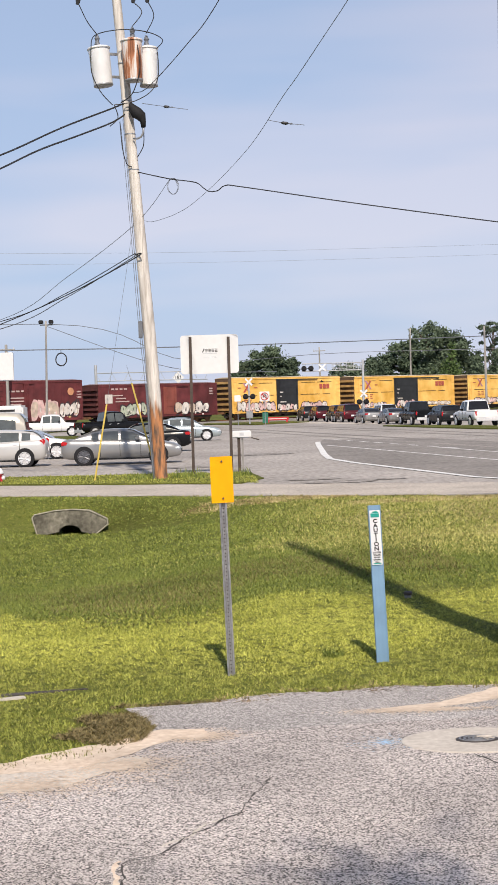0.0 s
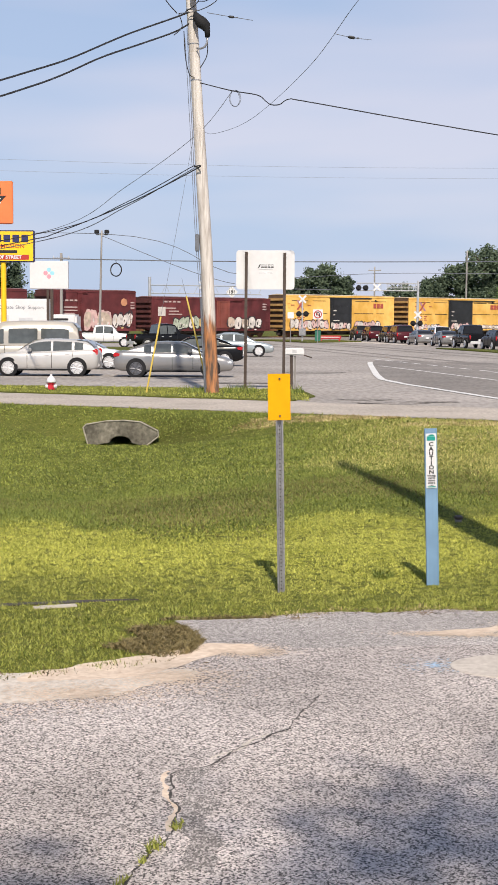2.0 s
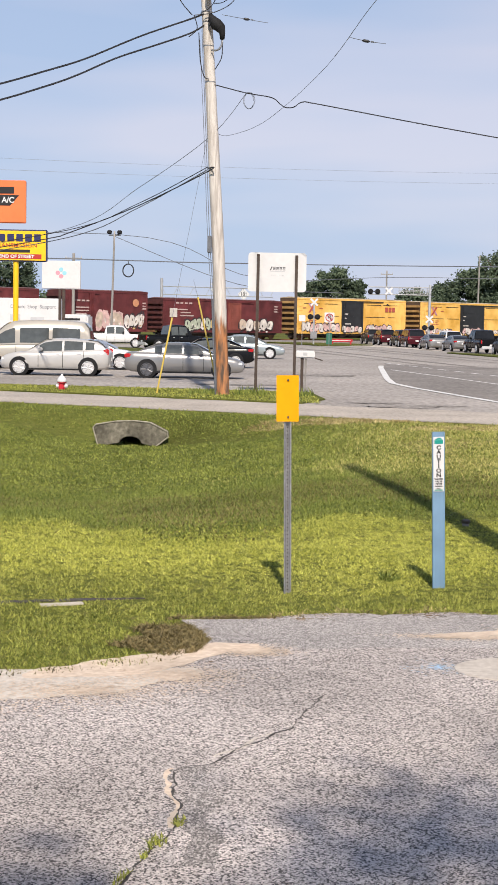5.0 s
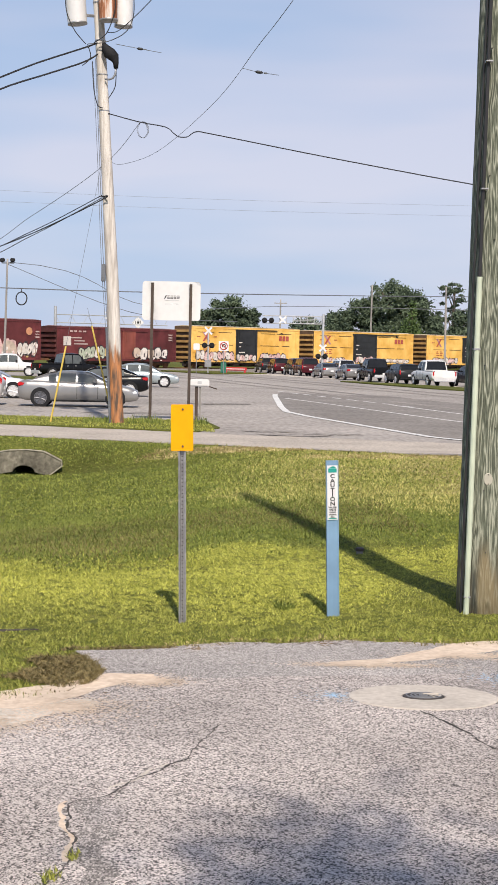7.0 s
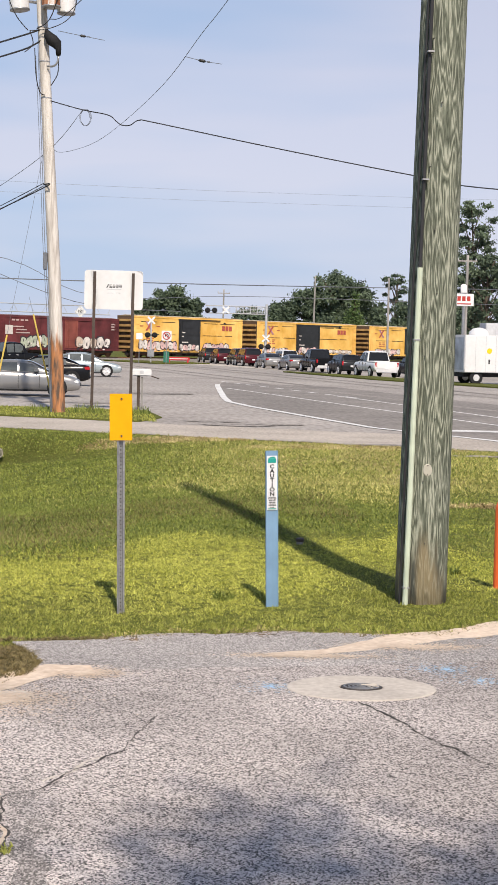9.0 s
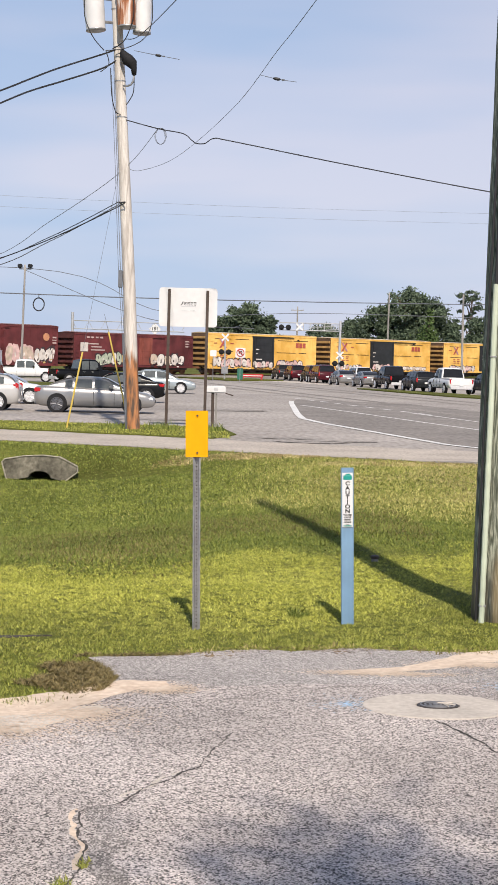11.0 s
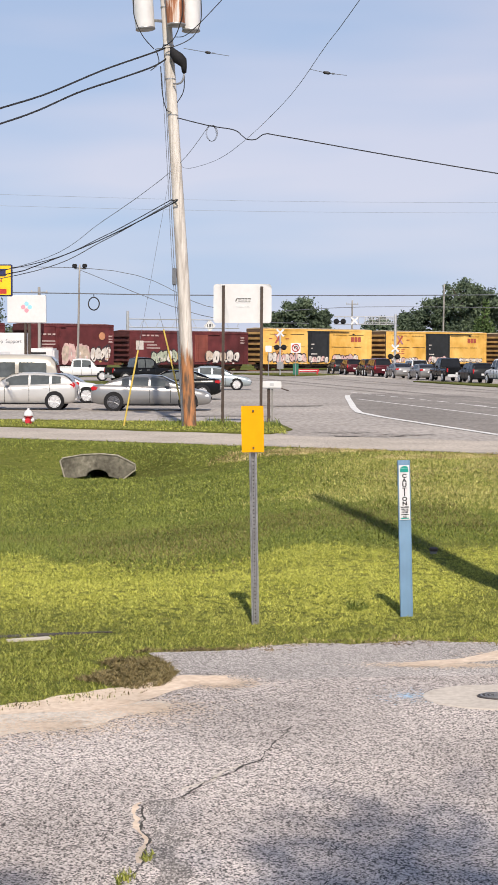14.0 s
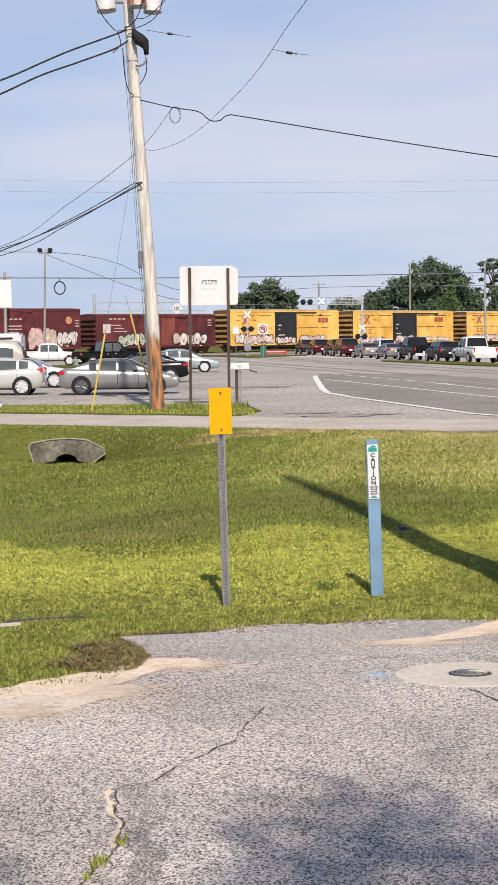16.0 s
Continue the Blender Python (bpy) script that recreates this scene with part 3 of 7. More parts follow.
# drive, road, lanes, verges
def strip_sheet(name, xs, fa, fb, z, material, label, category, kind="structure", thick=0.0):
    bm = bmesh.new()
    prev = None
    for x in xs:
        cur = (bm.verts.new((x, fa(x), z)), bm.verts.new((x, fb(x), z)))
        if prev:
            bm.faces.new((prev[0], cur[0], cur[1], prev[1]))
        prev = cur
    if thick:
        r = bmesh.ops.extrude_face_region(bm, geom=list(bm.faces))
        bmesh.ops.translate(bm, vec=(0, 0, -thick), verts=[g for g in r["geom"] if isinstance(g, bmesh.types.BMVert)])
        bmesh.ops.recalc_face_normals(bm, faces=bm.faces)
    return tagged(link(name, bm, material), label, category, kind=kind)


wide = axis_steps([(-80, -14, 6), (-14, 14, 0.25), (14, 90, 6)])
def drive_front(x):
    return 39.3 - 0.5 * max(-14, min(14, x)) + 0.3 * noise.noise((x * 0.8, 0, 0)) + 0.12 * noise.noise((x * 4, 0, 0))


strip_sheet("road", wide, lambda x: drive_front(x), lambda x: 178 + 1.3 * max(-30, min(20, x)), 0.012, M_ROAD, "broad worn grey asphalt road and parking lot", "road")
strip_sheet("drive", axis_steps([(-40, 12, 0.25)]), lambda x: drive_front(x) + 0.15, lambda x: drive_front(x) + 5.6 + 0.25 * noise.noise((x * 1.5, 5, 0)), 0.018, M_PATH, "pale gravelly driveway strip", "driveway")


def ribbon(name, pts, w, z, material, label, category="road marking", kind="structure"):
    bm = bmesh.new()
    prev = None
    pts = [Vector(p) for p in pts]
    for i, p in enumerate(pts):
        d = (pts[min(i + 1, len(pts) - 1)] - pts[max(i - 1, 0)]).normalized()
        s = Vector((d.y, -d.x)) * w / 2
        cur = (bm.verts.new((p.x - s.x, p.y - s.y, z)), bm.verts.new((p.x + s.x, p.y + s.y, z)))
        if prev:
            bm.faces.new((prev[0], prev[1], cur[1], cur[0]))
        prev = cur
    bmesh.ops.recalc_face_normals(bm, faces=bm.faces)
    for f in bm.faces:
        if f.normal.z < 0:
            f.normal_flip()
    return tagged(link(name, bm, material), label, category, kind=kind)


flat_patch("lane", [(4.05, 62), (7.0, 44.4), (9.3, 39.1), (14.0, 22), (24, 22), (18, 50), (11.5, 88), (5.6, 92), (4.85, 84)], 0.022, M_LANE, "darker asphalt traffic lane", "road", kind="structure")
ribbon("edge_line", [(5.1, 88), (4.85, 83.8), (4.15, 67), (4.05, 62), (4.6, 57.5), (7.0, 44.4), (9.3, 39.1), (14, 20)], 0.28, 0.028, M_LINE, "worn white edge line curving round the corner")
ribbon("lane_line", [(5.15, 80.6), (6.7, 72), (9.1, 58.1), (11.25, 47.2), (16, 24)], 0.17, 0.028, M_LINE, "solid white lane line")
for k in range(9):
    a = k * 2.9
    ribbon("dash_line", [(5.7 + 0.182 * a, 94.5 - a), (5.7 + 0.182 * (a + 1.6), 94.5 - a - 1.6)], 0.2, 0.028, M_LINE, "white dashed lane line")
ribbon("lane_line", [(9.6, 72), (12.55, 52.7), (18.5, 22)], 0.17, 0.028, M_LINE, "solid white lane line")
ribbon("stop_mark", [(8.3, 43.6), (10.9, 43.4)], 0.9, 0.028, M_LINE, "white painted arrow mark on the lane")


def verge(name, outline, h, label):
    bm = poly([(x, y, h) for x, y in outline], (0, 0, -h - 0.01))
    return tagged(link(name, bm, M_SOIL), label, "verge", kind="structure")


verge("verge", [(x, drive_front(x) + 5.9) for x in np.arange(-14, 0.8, 0.4)] + [(1.1, 47.6)] + [(x, 52.2 - 0.22 * x + 0.15 * math.sin(x * 3)) for x in np.arange(0.7, -14, -0.4)], 0.05, "narrow grass verge round the utility pole")
verge("verge", [(-1.5, 176), (3.0, 163), (9.0, 171), (6.5, 181), (-3, 184)], 0.12, "grass island beside the crossing")
verge("verge", [(13.0, 131), (17.1, 108.5), (22.5, 92), (24.5, 97), (18.4, 119), (13.6, 133)], 0.10, "grass median beside the waiting cars")
verge("verge", [(-40, 118), (-9, 106), (-4.5, 112), (-6, 124), (-40, 150)], 0.08, "grass strip behind the parking lot")

# railway bed
TRK0, TRKD = Vector((0.9, 189.0)), Vector((0.743, 0.669)).normalized()
TRKN = Vector((TRKD.y, -TRKD.x))          # towards the road
def track_pose(s, off=0.0, z=0.0):
    p = TRK0 + TRKD * s - TRKN * off
    return Matrix.Translation((p.x, p.y, z)) @ Matrix.Rotation(math.atan2(TRKD.y, TRKD.x), 4, 'Z')


bm = bmesh.new()
prev = None
for s in range(-100, 300, 20):
    cur = []
    for off, z in ((-3.2, 0.0), (-1.6, 0.28), (4.6, 0.28), (6.2, 0.0)):
        p = TRK0 + TRKD * s - TRKN * off
        cur.append(bm.verts.new((p.x, p.y, z)))
    if prev:
        for k in range(3):
            bm.faces.new((prev[k], cur[k], cur[k + 1], prev[k + 1]))
    prev = cur
bmesh.ops.recalc_face_normals(bm, faces=bm.faces)
tagged(link("railway_bed", bm, M_BALLAST), "stony railway bed", "railway", kind="structure")
for off in (0.75, 2.2):
    bm = bmesh.new()
    a, b = TRK0 - TRKD * 100 - TRKN * off, TRK0 + TRKD * 280 - TRKN * off
    tube(bm, [(a.x, a.y, 0.33), (b.x, b.y, 0.33)], 0.06, 6)
    tagged(link("rail", bm, M_RUST), "steel rail", "rail", kind="structure")

# ---------------- train ----------------
def blob(cx, cz, w, h, y, rng, n=12, slant=0.2, rough=0.16):
    """Rounded lopsided outline standing in the wagon's side."""
    a0 = rng.uniform(0, 6)
    rs = [1 + rough * rng.uniform(-1, 1) for _ in range(n)]
    pts = []
    for i in range(n):
        a = a0 + i / n * 6.283
        ca, sa = math.cos(a), math.sin(a)
        k = (abs(ca) ** 3 + abs(sa) ** 3) ** (-1 / 3) * rs[i]
        pts.append((cx + w * k * ca + slant * h * k * sa, y, cz + h * k * sa))
    return poly(pts)


def scrawl(parent, x0, x1, z0, z1, cols, seed, y=-0.02, n=14):
    """A row of swollen overlapping spray-painted shapes low on a wagon side, nothing legible. cols: fill, edge, shine."""
    rng = random.Random(seed)
    step = (x1 - x0) / n
    zc, hh = (z0 + z1) / 2, (z1 - z0) / 2
    for k in range(n):
        cx = x0 + step * (k + 0.5)
        w, h = step * rng.uniform(0.46, 0.62), hh * rng.uniform(0.75, 1.05)
        cz, sl = zc + hh * rng.uniform(-0.15, 0.15), rng.uniform(-0.2, 0.35)
        yy = y - 0.0012 * (k % 2)
        part("spray_shape", blob(cx, cz, w * 1.13, h * 1.12, yy, rng, 11, sl), cols[1], parent)
        part("spray_shape", blob(cx, cz, w * 0.92, h * 0.90, yy - 0.006, rng, 11, sl), rng.choice(cols[0]), parent)
        for j in range(rng.choice((1, 2, 2))):
            part("spray_shape", blob(cx + w * rng.uniform(-0.4, 0.4), cz + h * rng.uniform(-0.5, 0.5), w * rng.uniform(0.10, 0.24), h * rng.uniform(0.14, 0.38), yy - 0.011 - 0.001 * j, rng, 7, sl), cols[1] if j == 0 else cols[2], parent)
    for k in range(n * 2):
        part("spray_fleck", blob(rng.uniform(x0, x1), z0 + (z1 - z0) * rng.uniform(-0.12, 0.35), step * rng.uniform(0.05, 0.3), hh * rng.uniform(0.05, 0.14), y - 0.0145 - 0.0002 * k, rng, 7), rng.choice(cols[0] + [cols[1], cols[2]]), parent)


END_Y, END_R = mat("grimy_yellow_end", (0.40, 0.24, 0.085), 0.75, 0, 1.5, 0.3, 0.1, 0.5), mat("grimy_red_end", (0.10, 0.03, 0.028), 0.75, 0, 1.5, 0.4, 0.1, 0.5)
# The shadow between the pressed ribs is put into this dark brown.
END_D = mat("end_recess_shade_brown", (0.10, 0.06, 0.035), 0.85, 0, 1.5, 0.3, 0.1, 0.5)
EMBL = mat("faded_emblem_red", (0.40, 0.085, 0.06), 0.6)
EMBL2 = mat("faded_emblem_mauve", (0.42, 0.20, 0.26), 0.6)
MARK = mat("faded_stencil_paint", (0.50, 0.38, 0.36), 0.6)
S_PINK, S_BLACK, S_WHITE = mat("spray_dusty_pink", (0.62, 0.42, 0.40), 0.6, 0, 2, 0.3), mat("spray_black", (0.04, 0.028, 0.033), 0.6), mat("spray_offwhite", (0.66, 0.61, 0.57), 0.6, 0, 2, 0.25)
S_TAN, S_GREEN, S_GOLD = mat("spray_tan", (0.52, 0.42, 0.34), 0.6, 0, 2, 0.3), mat("spray_grey_green", (0.42, 0.46, 0.36), 0.6, 0, 2, 0.3), mat("spray_dull_gold", (0.50, 0.36, 0.15), 0.6, 0, 2, 0.3)
PINKS, GREENS, GOLDS = ([S_PINK, S_PINK, S_WHITE], S_BLACK, S_WHITE), ([S_GREEN, S_WHITE, S_GREEN, S_GOLD], S_BLACK, S_WHITE), ([S_WHITE, S_GOLD, S_PINK], S_BLACK, S_TAN)
PALES, WHITES = ([S_WHITE, S_TAN], S_BLACK, S_WHITE), ([S_WHITE, S_WHITE, S_PINK], S_BLACK, S_PINK)


def boxcar(s, L, H, paint, label, door_mat, emblem, seed, sprays, door=(0.39, 0.59)):
    """A boxcar whose near side starts at s along the track. x along the track, -y towards the road."""
    W = 3.0
    yellow = paint == M_TYL
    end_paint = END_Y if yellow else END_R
    th = thing("boxcar", label, "railway wagon", track_pose(s, 0.0, 0.36), "wagons of the freight train")
    zf = 0.85
    part("body", boxed(0, 0, zf, L, W, H - 0.12), paint, th)
    d0, d1 = L * door[0], L * door[1]
    nrib = 12
    for k in range(nrib + 1):
        x = L * k / nrib
        if d0 - 0.2 < x < d1 + 0.2:
            continue
        part("side_rib", boxed(max(0, x - 0.03), -0.014, zf + 0.15, min(L, x + 0.03), -0.001, H - 0.3), paint, th)
    part("roof", poly([(-0.05, -0.06, H - 0.13), (-0.05, W / 2, H), (-0.05, W + 0.06, H - 0.13)], (L + 0.1, 0, 0)), mat_roof if yellow else mat_roof_r, th, "weathered roof")
    for k in range(16):
        x = L * (k + 0.5) / 16
        part("roof_seam", boxed(x - 0.06, -0.055, H - 0.15, x + 0.06, 0.3, H - 0.085), mat_roof if yellow else mat_roof_r, th)
    part("top_rail", boxed(0, -0.05, H - 0.34, L, -0.003, H - 0.16), paint, th)
    part("side_sill", boxed(0, -0.05, zf - 0.12, L, -0.003, zf + 0.14), paint, th)
    dr = part("door", boxed(d0, -0.10, zf + 0.15, d1, -0.04, H - 0.36), door_mat, th, "sliding side door")
    for k in range(5):
        z = zf + 0.3 + (H - zf - 0.9) * k / 4
        part("door_rib", boxed(d0 + 0.1, -0.125, z, d1 - 0.1, -0.10, z + 0.09), door_mat, dr)
    for x in (d0 + 0.28, d0 + 0.55, d1 - 0.28):
        part("lock_rod", tubed([(x, -0.14, zf + 0.25), (x, -0.14, H - 0.5)], 0.03, 6), door_mat, dr)
    part("door_track", boxed(d0 - 0.1, -0.13, H - 0.46, min(L, d1 + (d1 - d0) * 0.95), -0.051, H - 0.37), M_TDOOR if yellow else paint, th)
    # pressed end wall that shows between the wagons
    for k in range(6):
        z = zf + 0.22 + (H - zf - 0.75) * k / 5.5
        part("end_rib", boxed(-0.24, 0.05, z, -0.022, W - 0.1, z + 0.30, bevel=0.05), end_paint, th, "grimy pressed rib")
    # On yellow wagons the wall colour carries the shade between the ribs.
    part("end_wall", boxed(-0.02, 0.02, zf + 0.05, -0.003, W - 0.02, H - 0.15), END_D if yellow else END_R, th, "dark end wall behind the ribs")
    part("underframe", boxed(0.6, 0.35, zf - 0.34, L - 0.6, W - 0.35, zf - 0.122), M_DKPOST, th)
    part("centre_sill", boxed(0.2, 1.2, 0.22, L - 0.2, 1.8, zf - 0.342), M_DKPOST, th)
    for k in range(5):
        x = L * (0.27 + 0.115 * k)
        part("crossbearer", poly([(x, 0.1, zf - 0.121), (x, 0.9, 0.30), (x, W - 0.9, 0.30), (x, W - 0.1, zf - 0.121)], (0.16, 0, 0)), M_DKPOST, th)
    part("brake_tank", lathe([(0.0, -0.5), (0.2, -0.5), (0.24, -0.4), (0.24, 0.4), (0.2, 0.5), (0, 0.5)], 12, 'Y'), M_DKPOST, th).matrix_basis = Matrix.Translation((L * 0.42, 0.55, zf - 0.35)) @ Matrix.Rotation(radians(90), 4, 'Z')
    for c in (2.0, L - 2.0):
        for ax in (-0.9, 0.9):
            for yy in (0.62, 2.1):
                w = part("wheel", lathe([(0.30, -0.06), (0.46, -0.06), (0.46, 0.06), (0.30, 0.06)], 18, 'Y'), M_RUST, th)
                w.location = (c + ax, yy, 0.47)
        part("truck_frame", boxed(c - 1.25, 0.42, 0.34, c + 1.25, 0.55, 0.68, bevel=0.06), M_RUST, th)
    for lx in (0.25, L - 0.75):
        bm = tube(tubed([(lx, -0.08, zf - 0.2), (lx, -0.08, H - 0.4)], 0.02, 6), [(lx + 0.5, -0.08, zf - 0.2), (lx + 0.5, -0.08, H - 0.4)], 0.02, 6)
        for k in range(8):
            z = zf + 0.05 + (H - zf - 0.6) * k / 7
            tube(bm, [(lx, -0.08, z), (lx + 0.5, -0.08, z)], 0.015, 5)
        part("ladder", bm, paint, th)
    part("coupler", boxed(-1.1, W / 2 - 0.12, 0.7, 0.0, W / 2 + 0.12, 0.95), M_RUST, th)
    part("coupler", boxed(L, W / 2 - 0.12, 0.7, L + 1.1, W / 2 + 0.12, 0.95), M_RUST, th)
    # plain emblem shapes and unreadable data lines
    rg = random.Random(seed)
    if emblem == "cross":
        ex, ez = L * 0.13, zf + 2.95
        for a in (1, -1):
            part("emblem_bar", poly([(ex - 0.62, -0.05 - 0.002 * a, ez - a * 0.55), (ex - 0.30, -0.05 - 0.002 * a, ez - a * 0.55), (ex + 0.62, -0.05 - 0.002 * a, ez + a * 0.55), (ex + 0.30, -0.05 - 0.002 * a, ez + a * 0.55)]), EMBL if a > 0 else EMBL2, th)
        tx = L * 0.80
        for k in range(3):
            part("emblem_block", boxed(tx + k * 0.62, -0.05, ez - 0.30, tx + k * 0.62 + 0.50, -0.038, ez + 0.28), EMBL, th)
        part("emblem_bar", poly([(tx + 0.1, -0.05, ez + 0.5), (tx + 0.9, -0.05, ez + 0.5), (tx + 0.35, -0.05, ez + 0.75)]), M_INK, th)
        for zz, runs in ((3.45, ((0.06, 0.20), (0.24, 0.36), (0.63, 0.76), (0.78, 0.92))), (1.95, ((0.07, 0.22), (0.25, 0.37), (0.62, 0.80), (0.83, 0.90)))):
            for a, b in runs:
                part("seam_line", boxed(L * a, -0.032, zf + zz, L * b, -0.019, zf + zz + 0.055), M_INK, th)
        for k in range(3):
            for x in (ex - 0.5, ex + 0.25):
                part("data_line", boxed(x, -0.045, zf + 1.65 - k * 0.24, x + rg.uniform(0.35, 0.65), -0.037, zf + 1.74 - k * 0.24), EMBL, th)
        for x in (ex - 1.5, ex + 1.2):
            part("data_line", boxed(x, -0.045, ez - 0.05, x + 0.55, -0.037, ez + 0.04), EMBL, th)
        for k, (w, z) in enumerate(((0.5, 2.25), (0.25, 1.75), (1.0, 1.05))):
            part("stencil_line", boxed(d0 + 0.5, -0.17, zf + z, d0 + 0.5 + w, -0.145, zf + z + 0.12), S_WHITE, th, "pale stencilled line")
    else:
        for k in range(4):
            x = L * 0.10 + k * 0.62
            part("data_line", boxed(x, -0.045, zf + 3.05, x + rg.uniform(0.35, 0.52), -0.037, zf + 3.22), MARK, th)
        for k in range(3):
            x = L * 0.11 + rg.uniform(0, 0.5)
            part("data_line", boxed(x, -0.045, zf + 2.35 - k * 0.34, x + rg.uniform(1.0, 2.0), -0.037, zf + 2.48 - k * 0.34), MARK, th)
        for k in range(3):
            x = L * 0.93
            part("data_line", boxed(x, -0.045, zf + 2.9 - k * 0.3, x + 0.6, -0.037, zf + 3.05 - k * 0.3), MARK, th)
    if emblem == "disc":
        bm = lathe([(0.42, -0.012), (0.42, 0.0), (0, 0.0)], 20, 'Y')
        part("emblem_disc", bm, mat("faded_orange_disc", (0.55, 0.26, 0.14), 0.6), th, "faded orange disc").location = (L * 0.855, -0.045, zf + 3.0)
    if emblem == "panel":
        part("notice_panel", boxed(L * 0.05, -0.05, zf + 1.55, L * 0.05 + 1.05, -0.03, zf + 2.55), S_WHITE, th, "pale square notice")
    for i, (a, b, z0, z1, cols, n) in enumerate(sprays):
        over_door = a < door[1] and b > door[0]
        scrawl(th, L * a, L * b, zf + z0, zf + z1, cols, seed + i, -0.15 if over_door else -0.055, n)
    return th


mat_roof = mat("pale_roof_sheet", (0.62, 0.50, 0.34), 0.6, 0.1, 1.0, 0.25, 0.1, 0.3)
mat_roof_r = mat("rusty_roof_sheet", (0.20, 0.10, 0.09), 0.7, 0.1, 1.0, 0.35, 0.1, 0.3)
M_TRIBD = mat("lighter_red_door_paint", (0.23, 0.065, 0.05), 0.6, 0, 0.8, 0.3, 0.05, 0.2, 0.4)
boxcar(-79.0, 20.0, 5.2, M_TRED, "dark oxide-red boxcar with spray paint low on its side", M_TRED, "blocks", 90, [(0.1, 0.35, 0.1, 1.5, PALES, 5)])
boxcar(-57.0, 20.6, 5.2, M_TRED, "dark oxide-red boxcar with spray paint low on its side", M_TRED, "blocks", 91, [(0.62, 0.9, 0.1, 1.6, GREENS, 5)])
boxcar(-33.4, 11.1, 5.2, M_TRED, "short tall oxide-red boxcar with orange disc and pale graffiti", M_TRED, "disc", 92, [(0.38, 0.70, 0.05, 2.05, ([S_PINK, S_TAN, S_GREEN], S_PINK, S_WHITE), 4), (0.72, 0.95, 0.1, 1.9, GOLDS, 4)], (0.30, 0.36))
boxcar(-20.1, 17.6, 4.6, M_TRED, "lower dark oxide-red boxcar with ribbed door and graffiti", M_TRIBD, "panel", 94, [(0.17, 0.43, 0.1, 1.5, GREENS, 6), (0.62, 0.92, 0.1, 1.45, PALES, 5)], (0.53, 0.64))
boxcar(-0.1, 18.6, 5.12, M_TYL, "yellow hi-cube boxcar with black door and pink graffiti", M_TDOOR, "cross", 95, [(0.04, 0.38, 0.05, 1.25, PINKS, 9), (0.40, 0.58, 0.02, 0.9, WHITES, 5), (0.62, 0.86, 0.02, 1.1, WHITES, 6)], (0.395, 0.592))
boxcar(21.2, 19.9, 5.02, M_TYL, "yellow hi-cube boxcar with black door and small graffiti", M_TDOOR, "cross", 96, [(0.05, 0.30, 0.0, 0.7, WHITES, 8), (0.40, 0.58, 0.02, 0.9, WHITES, 5), (0.68, 0.95, 0.0, 0.6, PALES, 8)], (0.38, 0.615))
boxcar(44.0, 20.4, 4.95, M_TYL, "yellow hi-cube boxcar with black door and low graffiti", M_TDOOR, "cross", 97, [(0.06, 0.34, 0.0, 0.9, PINKS, 8)])
for k in range(5):
    boxcar(66.8 + 22.8 * k, 20.4, 4.95, M_TYL, "yellow hi-cube boxcar with black sliding door", M_TDOOR, "cross", 98 + k, [(0.62, 0.9, 0.0, 0.9, WHITES, 7)])

# oil-dark worn patches and rubber marks on the road
M_STAIN = ramp_mat("dark_worn_asphalt", [(0.3, (0.20, 0.18, 0.165)), (0.7, (0.36, 0.33, 0.30))], 8, 0.9, 0.2, 6, 0.6, 0.2, 0, 0.01, (1, 0.3, 1), 0.2)
for k, (x, y, a, b) in enumerate([(3.2, 44.2, 1.0, 0.5), (4.4, 45.0, 0.7, 0.35), (2.6, 46.0, 0.8, 0.25), (6.0, 36.6, 1.1, 0.30), (7.8, 33.3, 0.9, 0.25), (-1.5, 58.0, 2.2, 0.6), (1.6, 70, 1.4, 1.0)]):
    pts = [(x + a * math.cos(t) * (1 + 0.25 * noise.noise((math.cos(t) * 2, math.sin(t) * 2, k))), y + b * math.sin(t)) for t in np.linspace(0, 6.283, 25)[:-1]]
    flat_patch("asphalt_stain", pts, 0.0255, M_STAIN, "dark worn patch in the asphalt", "stain", 0.22, seed=40 + k)
for k, off in enumerate((0.0, 2.0, 6.5, 8.6)):
    ribbon("tyre_track", [(13.5 + off - 0.172 * (y - 60), y) for y in range(50, 172, 6)], 0.5, 0.0245 if off > 3 else 0.0243, M_STAIN if k % 2 == 0 else M_LANE, "darker tyre-worn track along the road", "tyre track")

flat_patch("concrete_strip", [(6.6, 176), (5.0, 171.5), (9.5, 158), (13.2, 143), (14.6, 146), (12.6, 158), (10.0, 172)], 0.030, M_COLLAR, "pale concrete apron beside the waiting cars", "pavement", 0.0, "structure", 9)

# ---------------- poles, signs and wires ----------------
def utility_pole(name, label, pts, r0, r1, material, seg=16, group=""):
    th = thing(name, label, "utility pole", Matrix.Translation(pts[0]), group)
    p0 = Vector(pts[0])
    loc = [Vector(p) - p0 for p in pts]
    n = 14
    fine = []
    for a, b in zip(loc, loc[1:]):
        fine += [a.lerp(b, k / n) for k in range(n)]
    fine.append(loc[-1])
    L = fine[-1].z
    bm = bmesh.new()
    tube(bm, [p for p in fine], [r0 + (r1 - r0) * max(0, p.z) / L + 0.004 * noise.noise((0, 0, p.z * 3)) for p in fine], seg)
    part("shaft", bm, material, th, smooth=True)
    return th


# leaning service pole by the verge
SP = Vector((-2.07, 49.2, 0.0))
pole = utility_pole("utility_pole", "leaning sun-bleached wooden utility pole with three transformers", [(-2.05, 49.2, -0.3), (-2.26, 49.2, 4.41), (-2.59, 49.2, 9.66), (-2.76, 49.2, 12.27), (-3.03, 49.2, 16.2)], 0.215, 0.135, M_POLE)
